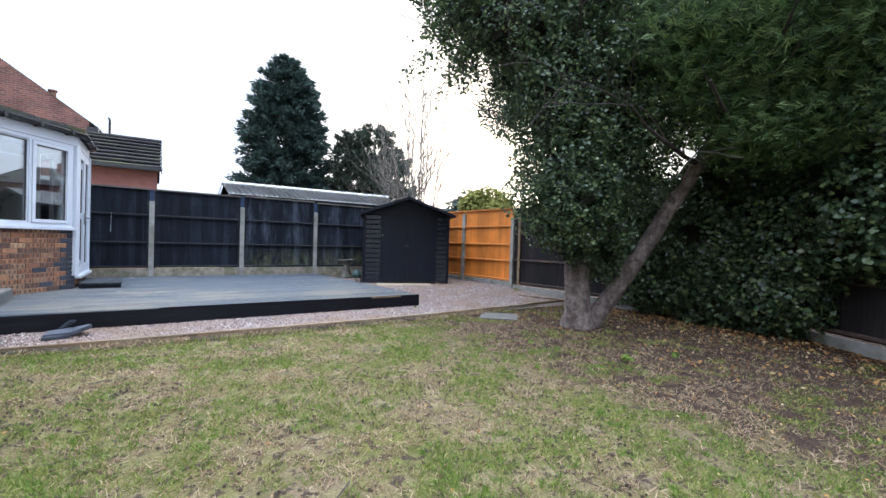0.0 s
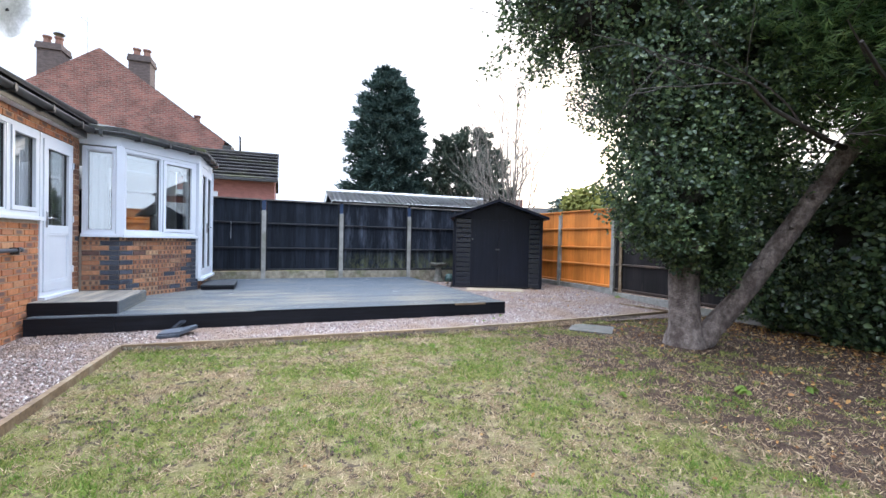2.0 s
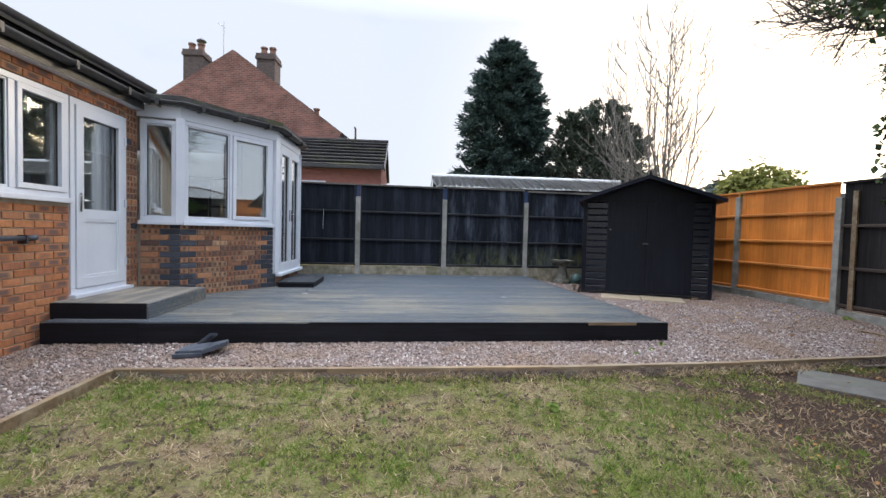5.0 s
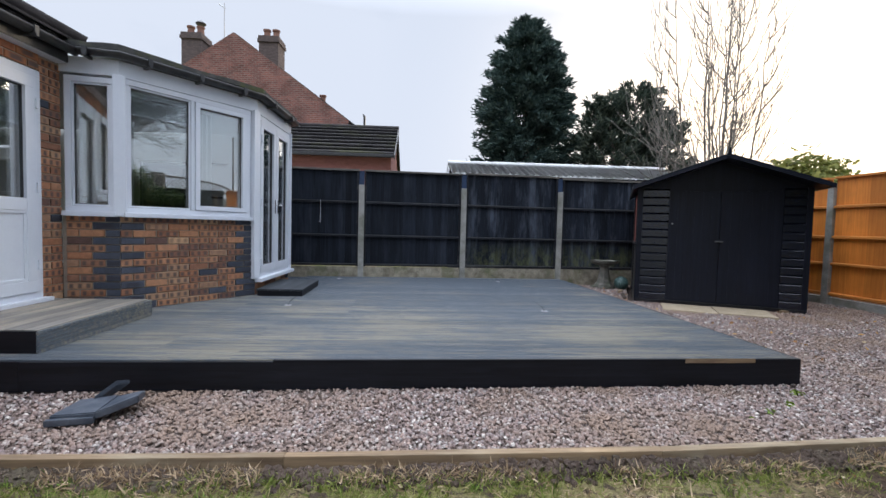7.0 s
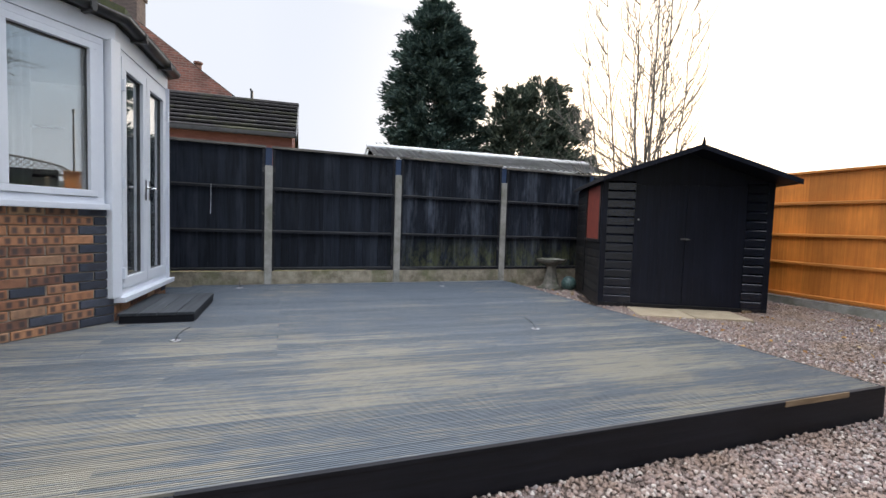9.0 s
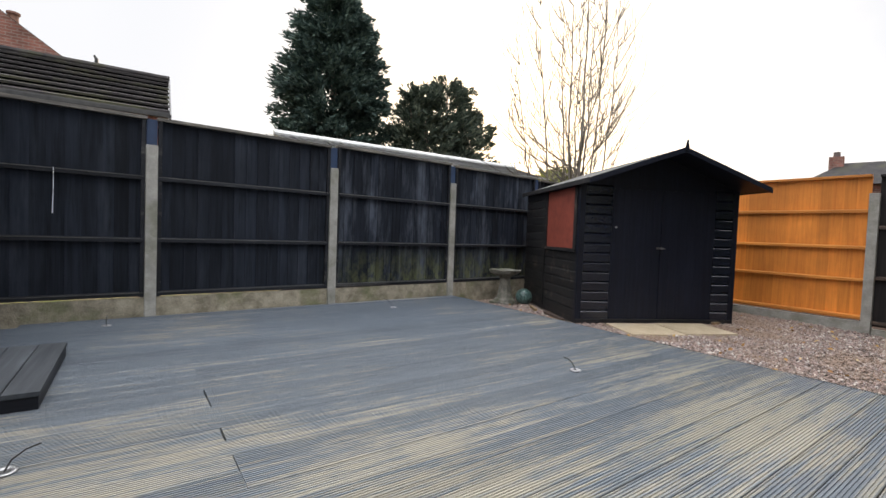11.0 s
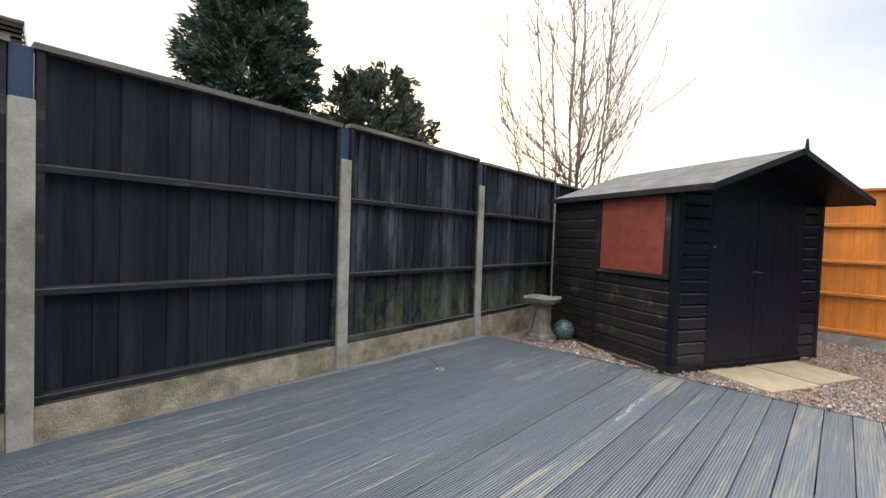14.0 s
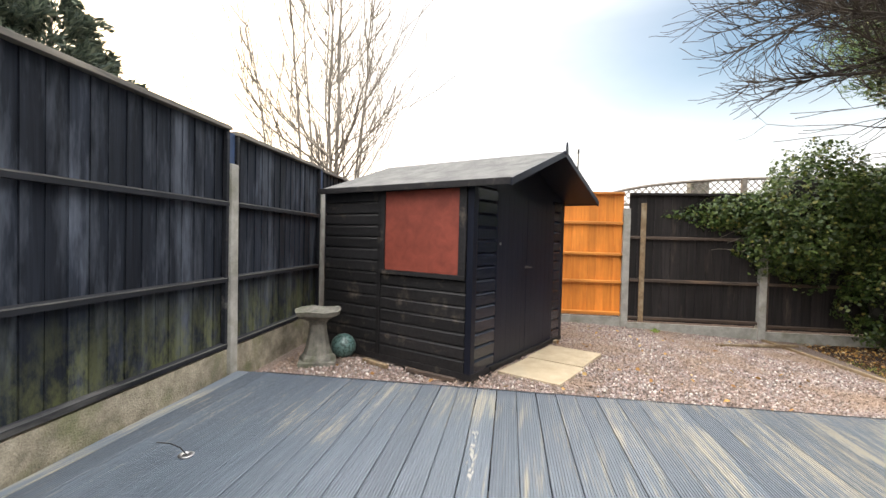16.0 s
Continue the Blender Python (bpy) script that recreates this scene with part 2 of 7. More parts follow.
BROWN_RAIL = wood_mat("dark_brown_rail", (0.11, 0.075, 0.055), (0.03, 0.024, 0.022), "y", 0.65, 0.2, (0.25, 0.16, 0.10), 0.55, 0.75)
CONCRETE = varied("concrete_post", (0.24, 0.235, 0.215), (0.36, 0.35, 0.32), 7, 0.9, 130, 0.5, rand=0.12, c3=(0.17, 0.17, 0.13))
GRAVEL_BOARD = varied("mossy_gravel_board", (0.17, 0.150, 0.110), (0.36, 0.320, 0.245), 7, 0.92, 90, 0.9, c3=(0.13, 0.135, 0.065), rand=0.12, dist=0.008, speck=0.8)
UPVC = varied("white_upvc", (0.64, 0.67, 0.73), (0.69, 0.72, 0.77), 2.0, 0.28, 40, 0.004, speck=0.06)
DARK_PLASTIC = varied("dark_gutter_plastic", (0.022, 0.022, 0.024), (0.05, 0.05, 0.05), 8, 0.4, 90, 0.1)
ROOF_EDGE = varied("mossy_roof_edge", (0.045, 0.045, 0.045), (0.085, 0.083, 0.075), 9, 0.9, 120, 0.6, c3=(0.075, 0.085, 0.025))
MORTAR_PALE = varied("pale_mortar", (0.34, 0.29, 0.23), (0.44, 0.38, 0.31), 8, 0.95, 200, 0.5)
MORTAR = varied("mortar", (0.22, 0.185, 0.15), (0.32, 0.27, 0.22), 8, 0.95, 200, 0.5)
STONE_SLAB = varied("buff_paving_slab", (0.33, 0.265, 0.175), (0.42, 0.34, 0.235), 6, 0.9, 160, 0.4, c3=(0.33, 0.28, 0.20), rand=0.08)
GREY_SLAB = varied("grey_paving_slab", (0.10, 0.095, 0.085), (0.155, 0.148, 0.132), 6, 0.9, 120, 0.5, c3=(0.14, 0.14, 0.11))
STONE = varied("weathered_cast_stone", (0.10, 0.10, 0.085), (0.19, 0.18, 0.155), 14, 0.92, 120, 0.6, c3=(0.09, 0.10, 0.06))
GREEN_BALL = varied("dark_green_ball", (0.02, 0.05, 0.045), (0.10, 0.17, 0.16), 40, 0.35, 120, 0.4, lo=0.45, hi=0.55)
GREY_PLASTIC = varied("grey_blue_plastic", (0.040, 0.050, 0.068), (0.085, 0.097, 0.118), 9, 0.45, 60, 0.15)
EDGING = wood_mat("timber_edging", (0.31, 0.215, 0.12), (0.14, 0.095, 0.058), "x", 0.75, 0.15, (0.42, 0.36, 0.25), 0.5, 0.75)
CHROME = varied("chrome", (0.55, 0.55, 0.56), (0.65, 0.65, 0.66), 5, 0.18, 60, 0.02, metallic=1.0)
DARK_METAL = varied("dark_steel", (0.10, 0.10, 0.10), (0.18, 0.18, 0.18), 12, 0.45, 90, 0.1, metallic=0.8)
DULL_METAL = varied("dull_steel", (0.35, 0.35, 0.36), (0.50, 0.50, 0.50), 12, 0.4, 90, 0.1, metallic=0.9)
BARK = varied("grey_brown_bark", (0.13, 0.10, 0.085), (0.34, 0.28, 0.245), 13, 0.95, 60, 1.0, stretch=(1, 1, 0.8), c3=(0.10, 0.072, 0.06), dist=0.05, speck=0.9)
TWIG = varied("grey_twig", (0.16, 0.14, 0.12), (0.26, 0.235, 0.20), 9, 0.9, 80, 0.3)
# near-black, for the added lumps that stand for shade inside the ivy
INNER_SHADE = varied("ivy_inner_shade", (0.012, 0.012, 0.009), (0.024, 0.022, 0.016), 9, 0.95, 80, 0.3)
DARK_TWIG = varied("dark_twig", (0.035, 0.028, 0.024), (0.065, 0.055, 0.045), 9, 0.9, 80, 0.3)
ROOM_WALL = varied("pale_room_wall", (0.70, 0.70, 0.67), (0.76, 0.76, 0.73), 1, 0.9, 60, 0.05)
ROOM_FLOOR = varied("brown_room_floor", (0.16, 0.11, 0.07), (0.22, 0.15, 0.10), 3, 0.6, 60, 0.1)
BLIND = varied("grey_fabric_blind", (0.42, 0.46, 0.48), (0.50, 0.54, 0.55), 30, 0.9, 200, 0.2)
CURTAIN = varied("pale_grey_curtain", (0.70, 0.74, 0.74), (0.78, 0.80, 0.80), 4, 0.9, 120, 0.2)


def far_brick_material():
    """Old red brickwork with pale joints and sooty stains."""
    m, nt, b = material("far_red_brick")
    w = coords(nt, "World")
    sep = N(nt, "ShaderNodeSeparateXYZ")
    nt.links.new(w, sep.inputs[0])
    run = N(nt, "ShaderNodeMath")
    run.operation = "ADD"
    nt.links.new(sep.outputs["X"], run.inputs[0])
    nt.links.new(sep.outputs["Y"], run.inputs[1])
    flat = N(nt, "ShaderNodeCombineXYZ")
    nt.links.new(run.outputs[0], flat.inputs["X"])
    nt.links.new(sep.outputs["Z"], flat.inputs["Y"])
    br = N(nt, "ShaderNodeTexBrick", Scale=1.0)
    br.inputs["Color1"].default_value = (0.28, 0.118, 0.092, 1)
    br.inputs["Color2"].default_value = (0.17, 0.082, 0.066, 1)
    br.inputs["Mortar"].default_value = (0.27, 0.21, 0.18, 1)
    br.inputs["Mortar Size"].default_value = 0.010
    br.inputs["Brick Width"].default_value = 0.24
    br.inputs["Row Height"].default_value = 0.085
    nt.links.new(flat.outputs[0], br.inputs["Vector"])
    col = br.outputs["Color"]
    patchy = noise_fac(nt, w, 1.1, 6.0, 0.7)
    col = mix_col(nt, col, ramp_of(nt, patchy, [(0.32, grey(0.62)), (0.52, grey(1.0)), (0.7, (1.3, 1.2, 1.15))]), 1.0, "MULTIPLY")
    nt.links.new(col, b.inputs["Base Color"])
    b.inputs["Roughness"].default_value = 0.9
    b.inputs["Specular IOR Level"].default_value = 0.2
    return m


FAR_BRICK = far_brick_material()
STACK_BRICK = varied("sooty_brick", (0.075, 0.058, 0.054), (0.13, 0.098, 0.088), 5.0, 0.9, 26, 0.3, stretch=(1, 1, 3))
PINK_BRICK = varied("pink_red_brick", (0.27, 0.115, 0.095), (0.35, 0.15, 0.125), 4, 0.9, 30, 0.3, stretch=(1, 1, 3))
FAR_TILE = varied("dark_roof_tile", (0.024, 0.022, 0.023), (0.048, 0.043, 0.043), 3, 0.8, 40, 0.4, rand=0.25, spec=0.15, c3=(0.060, 0.060, 0.034))
CORRUGATED = varied("grey_corrugated_sheet", (0.66, 0.66, 0.66), (0.78, 0.78, 0.77), 3, 0.75, 40, 0.2, c3=(0.40, 0.41, 0.38))
SOIL = varied("damp_soil", (0.055, 0.036, 0.026), (0.115, 0.08, 0.058), 5, 0.95, 50, 1.0, c3=(0.10, 0.085, 0.05), dist=0.03)
TERRACOTTA = varied("terracotta_pot", (0.18, 0.095, 0.07), (0.26, 0.135, 0.095), 8, 0.85, 60, 0.2)


def glass_material():
    m, nt, b = material("window_glass")
    b.inputs["Base Color"].default_value = (0.93, 0.97, 0.97, 1)
    b.inputs["Roughness"].default_value = 0.0
    b.inputs["IOR"].default_value = 1.6
    b.inputs["Coat Weight"].default_value = 1.0
    b.inputs["Coat IOR"].default_value = 2.1
    b.inputs["Coat Roughness"].default_value = 0.0
    b.inputs["Transmission Weight"].default_value = 1.0
    return m


GLASS = glass_material()


def deck_material():
    """Grey-blue decking stain worn through to pale timber in streaks along the boards."""
    m, nt, b = material("worn_grey_decking")
    geo = N(nt, "ShaderNodeNewGeometry").outputs["Position"]
    rnd = N(nt, "ShaderNodeObjectInfo").outputs["Random"]
    mul = N(nt, "ShaderNodeMath")
    mul.operation = "MULTIPLY"
    mul.inputs[1].default_value = 53.0
    nt.links.new(rnd, mul.inputs[0])

    def shifted(scale):
        v = coords(nt, "World", scale, (0, 0, radians(-2.6)))
        a = N(nt, "ShaderNodeVectorMath")
        a.operation = "ADD"
        nt.links.new(v, a.inputs[0])
        nt.links.new(mul.outputs[0], a.inputs[1])
        return a.outputs[0]

    grain = noise_fac(nt, shifted((2.0, 60, 20)), 1.0, 6.0, 0.7, 0.5)
    col = ramp_of(nt, grain, [(0.3, (0.072, 0.086, 0.102)), (0.72, (0.128, 0.149, 0.170))])
    broad = noise_fac(nt, coords(nt, "World"), 0.75, 4.0, 0.6)
    # a darker, bluer tone towards the back fence
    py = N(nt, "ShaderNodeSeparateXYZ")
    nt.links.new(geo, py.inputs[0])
    back_tone = N(nt, "ShaderNodeMapRange")
    back_tone.inputs["From Min"].default_value, back_tone.inputs["From Max"].default_value = 8.6, 10.8
    back_tone.inputs["To Max"].default_value = 0.55
    nt.links.new(py.outputs["Y"], back_tone.inputs["Value"])
    col = mix_col(nt, col, ramp_of(nt, grain, [(0.3, (0.034, 0.048, 0.068)), (0.72, (0.068, 0.090, 0.116))]), back_tone.outputs[0])
    streak = noise_fac(nt, shifted((1.3, 34, 6)), 1.0, 8.0, 0.78)
    add = N(nt, "ShaderNodeMath")
    add.operation = "MULTIPLY_ADD"
    add.inputs[1].default_value = 0.55
    nt.links.new(broad, add.inputs[0])
    nt.links.new(streak, add.inputs[2])
    yy = N(nt, "ShaderNodeSeparateXYZ")
    nt.links.new(geo, yy.inputs[0])
    foot = N(nt, "ShaderNodeMapRange")
    foot.inputs["From Min"].default_value, foot.inputs["From Max"].default_value = 9.6, 7.0
    foot.inputs["To Min"].default_value, foot.inputs["To Max"].default_value = 0.0, 0.11
    nt.links.new(yy.outputs["Y"], foot.inputs["Value"])
    trodden = N(nt, "ShaderNodeMath")
    trodden.operation = "ADD"
    nt.links.new(add.outputs[0], trodden.inputs[0])
    nt.links.new(foot.outputs[0], trodden.inputs[1])
    tired = N(nt, "ShaderNodeMath")
    tired.operation = "MULTIPLY_ADD"
    tired.inputs[1].default_value = 0.08
    nt.links.new(rnd, tired.inputs[0])
    nt.links.new(trodden.outputs[0], tired.inputs[2])
    col = mix_col(nt, col, (0.33, 0.285, 0.195), ramp_of(nt, tired.outputs[0], [(0.87, grey(0)), (1.02, grey(0.56))]))
    col = mix_col(nt, col, ramp_of(nt, rnd, [(0, grey(0.88)), (1, grey(1.12))]), 1.0, "MULTIPLY")
    nt.links.new(col, b.inputs["Base Color"])
    rr = N(nt, "ShaderNodeMapRange")
    rr.inputs["To Min"].default_value, rr.inputs["To Max"].default_value = 0.36, 0.66
    nt.links.new(broad, rr.inputs["Value"])
    nt.links.new(rr.outputs[0], b.inputs["Roughness"])
    b.inputs["Specular IOR Level"].default_value = 0.5
    bump(nt, b, grain, 0.3, 0.003)
    return m


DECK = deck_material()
DECK_BLACK = wood_mat("black_deck_fascia", (0.012, 0.013, 0.018), (0.006, 0.006, 0.008), "x", 0.5, 0.12, (0.07, 0.065, 0.06), 0.68, 0.86, spec=0.2)
DARK_STEP = wood_mat("dark_stained_step", (0.055, 0.062, 0.070), (0.022, 0.025, 0.030), "y", 0.6, 0.15, (0.13, 0.125, 0.11), 0.58, 0.8, spec=0.25)
STEP_TOP = wood_mat("worn_step_boards", (0.25, 0.225, 0.19), (0.12, 0.115, 0.11), "y", 0.7, 0.15, (0.34, 0.29, 0.21), 0.5, 0.72)


def brick_material(name, stops, smudge, amount, spots=False):
    """Clay brick with its own colour and a kiss mark burnt dark in the middle of the face."""
    m, nt, b = material(name)
    rnd = N(nt, "ShaderNodeObjectInfo").outputs["Random"]
    col = ramp_of(nt, rnd, stops)
    nt.nodes[-1].color_ramp.interpolation = "LINEAR"
    v = coords(nt, "Object", (1, 1, 1))
    w = coords(nt, "World")
    n1 = noise_fac(nt, w, 22, 4)
    n2 = noise_fac(nt, w, 130, 3)
    col = mix_col(nt, col, ramp_of(nt, n1, [(0.3, grey(0.7)), (0.7, grey(1.25))]), 0.8, "MULTIPLY")
    sep = N(nt, "ShaderNodeSeparateXYZ")
    nt.links.new(v, sep.inputs[0])

    def inside(sock, half, soft):
        a = N(nt, "ShaderNodeMath")
        a.operation = "ABSOLUTE"
        nt.links.new(sock, a.inputs[0])
        r = N(nt, "ShaderNodeMapRange")
        r.inputs["From Min"].default_value, r.inputs["From Max"].default_value = half + soft, half - soft
        nt.links.new(a.outputs[0], r.inputs["Value"])
        return r.outputs[0]

    p = N(nt, "ShaderNodeMath")
    p.operation = "MULTIPLY"
    if spots:
        pp = N(nt, "ShaderNodeMath")
        pp.operation = "PINGPONG"
        pp.inputs[1].default_value = 0.036
        nt.links.new(sep.outputs["X"], pp.inputs[0])
        nt.links.new(inside(pp.outputs[0], 0.017, 0.008), p.inputs[0])
    else:
        nt.links.new(inside(sep.outputs["X"], 0.062, 0.02), p.inputs[0])
    nt.links.new(inside(sep.outputs["Z"], 0.022, 0.008), p.inputs[1])
    mul = N(nt, "ShaderNodeMath")
    mul.operation = "MULTIPLY"
    frac = N(nt, "ShaderNodeMath")
    frac.operation = "FRACT"
    k = N(nt, "ShaderNodeMath")
    k.operation = "MULTIPLY"
    k.inputs[1].default_value = 7.31
    nt.links.new(rnd, k.inputs[0])
    nt.links.new(k.outputs[0], frac.inputs[0])
    gate = ramp_of(nt, frac.outputs[0], [(1 - amount - 0.05, grey(0)), (1 - amount + 0.05, grey(0.85))])
    nt.links.new(p.outputs[0], mul.inputs[0])
    nt.links.new(gate, mul.inputs[1])
    col = mix_col(nt, col, smudge, mul.outputs[0])
    nt.links.new(col, b.inputs["Base Color"])
    b.inputs["Roughness"].default_value = 0.85
    bump(nt, b, n2, 0.6, 0.004)
    return m


BRICK_WALL = brick_material("orange_brindled_brick", [(0, (0.40, 0.155, 0.06)), (0.35, (0.50, 0.215, 0.09)), (0.7, (0.36, 0.135, 0.065)), (1, (0.46, 0.24, 0.12))], (0.10, 0.075, 0.07), 0.5)
BRICK_BAY = brick_material("multi_brown_brick", [(0, (0.11, 0.062, 0.05)), (0.25, (0.34, 0.15, 0.075)), (0.55, (0.44, 0.22, 0.115)), (0.75, (0.19, 0.09, 0.058)), (1, (0.52, 0.32, 0.18))], (0.045, 0.038, 0.04), 0.75, True)
BRICK_BLUE = brick_material("blue_engineering_brick", [(0, (0.030, 0.036, 0.052)), (1, (0.065, 0.072, 0.095))], (0.03, 0.03, 0.04), 0.3)


def ground_material():
    """Worn winter lawn: tired green, straw and bare soil, going over to leaf litter by the tree and fence."""
    m, nt, b = material("worn_lawn")
    w = coords(nt, "World")
    big = noise_fac(nt, w, 1.9, 6, 0.68)
    mid = noise_fac(nt, w, 5.0, 5, 0.65)
    fine = noise_fac(nt, w, 70, 4, 0.7)
    green = ramp_of(nt, mid, [(0.3, (0.115, 0.140, 0.028)), (0.7, (0.245, 0.255, 0.060))])
    straw = ramp_of(nt, mid, [(0.3, (0.205, 0.145, 0.095)), (0.7, (0.46, 0.345, 0.235))])
    col = mix_col(nt, green, straw, ramp_of(nt, big, [(0.36, grey(0.05)), (0.64, grey(0.85))]))
    bare = noise_fac(nt, w, 2.6, 6, 0.7)
    col = mix_col(nt, col, (0.14, 0.092, 0.060), ramp_of(nt, bare, [(0.56, grey(0)), (0.67, grey(0.8))]))
    # small dark scrapes and worm casts
    pits = noise_fac(nt, w, 13, 4, 0.6)
    col = mix_col(nt, col, (0.085, 0.060, 0.048), ramp_of(nt, pits, [(0.53, grey(0)), (0.59, grey(0.9))]))
    sep = N(nt, "ShaderNodeSeparateXYZ")
    nt.links.new(w, sep.inputs[0])
    xr = N(nt, "ShaderNodeMapRange")
    xr.inputs["From Min"].default_value, xr.inputs["From Max"].default_value = 2.3, 5.2
    nt.links.new(sep.outputs["X"], xr.inputs["Value"])
    ad = N(nt, "ShaderNodeMath")
    ad.operation = "MULTIPLY_ADD"
    ad.inputs[1].default_value = 1.1
    nt.links.new(mid, ad.inputs[0])
    nt.links.new(xr.outputs[0], ad.inputs[2])
    soil = ramp_of(nt, fine, [(0.3, (0.045, 0.028, 0.022)), (0.7, (0.115, 0.076, 0.055))])
    col = mix_col(nt, col, soil, ramp_of(nt, ad.outputs[0], [(0.75, grey(0)), (1.15, grey(1))]))
    col = mix_col(nt, col, ramp_of(nt, fine, [(0.28, grey(0.38)), (0.72, grey(1.35))]), 0.9, "MULTIPLY")
    nt.links.new(col, b.inputs["Base Color"])
    b.inputs["Roughness"].default_value = 0.95
    b.inputs["Specular IOR Level"].default_value = 0.15
    bump(nt, b, fine, 0.9, 0.03)
    return m


LAWN = ground_material()
GRAVEL_BED = varied("gravel_bed", (0.12, 0.088, 0.072), (0.26, 0.195, 0.165), 60, 0.95, 120, 1.0, dist=0.02)
PEBBLE = island_mat("pinkish_gravel_stone", [(0, (0.11, 0.085, 0.078)), (0.2, (0.30, 0.215, 0.185)), (0.4, (0.19, 0.155, 0.15)), (0.6, (0.34, 0.245, 0.205)), (0.85, (0.30, 0.265, 0.25)), (1, (0.60, 0.54, 0.48))], 0.75, 0.35, noise_scale=1.1, noise_tint=(0.27, 0.19, 0.14))
BLADE = island_mat("grass_blade", [(0, (0.085, 0.115, 0.02)), (0.35, (0.185, 0.235, 0.045)), (0.75, (0.30, 0.325, 0.085)), (1, (0.46, 0.41, 0.19))], 0.6, 0.25, 0.3)
STRAW = island_mat("dry_grass_blade", [(0, (0.15, 0.10, 0.065)), (0.4, (0.40, 0.29, 0.175)), (1, (0.62, 0.48, 0.32))], 0.7, 0.2, 0.2)
DEAD_LEAF = island_mat("fallen_leaf", [(0, (0.16, 0.075, 0.03)), (0.4, (0.32, 0.16, 0.055)), (0.75, (0.45, 0.27, 0.08)), (1, (0.52, 0.43, 0.28))], 0.7, 0.3, 0.2)
IVY = island_mat("ivy_leaf", [(0, (0.016, 0.034, 0.018)), (0.5, (0.058, 0.096, 0.044)), (0.85, (0.11, 0.16, 0.062)), (1, (0.20, 0.25, 0.10))], 0.32, 0.5, 0.3)
# yellow-green variegated ivy with the light on it put into the colour
IVY_LIT = island_mat("lit_fence_ivy_leaf", [(0, (0.022, 0.045, 0.012)), (0.5, (0.060, 0.105, 0.026)), (0.9, (0.135, 0.185, 0.05)), (1, (0.26, 0.24, 0.07))], 0.4, 0.5, 0.25)
CYPRESS = island_mat("cypress_spray", [(0, (0.022, 0.050, 0.018)), (0.55, (0.085, 0.155, 0.048)), (1, (0.21, 0.29, 0.095))], 0.5, 0.4, 0.4)
FAR_CONIFER = island_mat("far_conifer_spray", [(0, (0.024, 0.045, 0.042)), (0.6, (0.056, 0.092, 0.080)), (1, (0.105, 0.15, 0.12))], 0.7, 0.3, 0.15)
FAR_BUSH = island_mat("sunlit_bush_leaf", [(0, (0.10, 0.12, 0.025)), (1, (0.30, 0.29, 0.07))], 0.7, 0.3, 0.4)
CONIFER2 = island_mat("grey_green_shrub_leaf", [(0, (0.030, 0.045, 0.036)), (0.6, (0.075, 0.10, 0.075)), (1, (0.15, 0.17, 0.12))], 0.6, 0.3, 0.2)
TUFT = island_mat("lush_grass_blade", [(0, (0.07, 0.125, 0.015)), (0.5, (0.15, 0.25, 0.035)), (1, (0.27, 0.36, 0.075))], 0.55, 0.3, 0.3)
MOSS_TUFT = island_mat("weed_leaf", [(0, (0.10, 0.17, 0.025)), (1, (0.24, 0.30, 0.05))], 0.6, 0.3, 0.3)


# ---- builders ----
def mesh_of(bm, mat, smooth=False):
    me = bpy.data.meshes.new("mesh")
    bm.to_mesh(me)
    bm.free()
    me.materials.append(mat)
    if smooth:
        me.polygons.foreach_set("use_smooth", [True] * len(me.polygons))
    return me


def part(name, bm, mat, parent=None, label="", m=None, smooth=False):
    """Links a bmesh as one mesh object under a thing or a part."""
    ob = new(name, mesh_of(bm, mat, smooth))
    ob.parent = parent
    if m is not None:
        ob.matrix_basis = m
    return tagged(ob, label)


def thing(name, m, label, category, group="", kind=""):
    ob = new(name)
    ob.matrix_basis = m
    ob.empty_display_size = 0.1
    return tagged(ob, label, category, group, kind)


def box(bm, x0, x1, y0, y1, z0, z1, bevel=0.0):
    g = bmesh.ops.create_cube(bm, size=1.0, matrix=Matrix.Translation(((x0 + x1) / 2, (y0 + y1) / 2, (z0 + z1) / 2)) @ Matrix.Diagonal((x1 - x0, y1 - y0, z1 - z0, 1)))
    if bevel:
        vs = set(g["verts"])
        bmesh.ops.bevel(bm, geom=[e for e in bm.edges if e.verts[0] in vs and e.verts[1] in vs], offset=bevel, segments=2, affect="EDGES", profile=0.7)
    return bm


def boxed(x0, x1, y0, y1, z0, z1, bevel=0.0):
    return box(bmesh.new(), x0, x1, y0, y1, z0, z1, bevel)


def prism(bm, pts, z0, z1):
    """Upright prism over a plan outline, counter-clockwise."""
    lo = [bm.verts.new((x, y, z0)) for x, y in pts]
    hi = [bm.verts.new((x, y, z1)) for x, y in pts]
    n = len(pts)
    bm.faces.new(list(reversed(lo)))
    bm.faces.new(hi)
    for i in range(n):
        bm.faces.new((lo[i], lo[(i + 1) % n], hi[(i + 1) % n], hi[i]))
    return bm


def slab_of(bm, corners, thick):
    """A thick sheet: four top corners, dropped by thick."""
    top = [bm.verts.new(c) for c in corners]
    low = [bm.verts.new((c[0], c[1], c[2] - thick)) for c in corners]
    bm.faces.new(top)
    bm.faces.new(list(reversed(low)))
    n = len(corners)
    for i in range(n):
        bm.faces.new((low[i], low[(i + 1) % n], top[(i + 1) % n], top[i]))
    bmesh.ops.recalc_face_normals(bm, faces=bm.faces)
    return bm


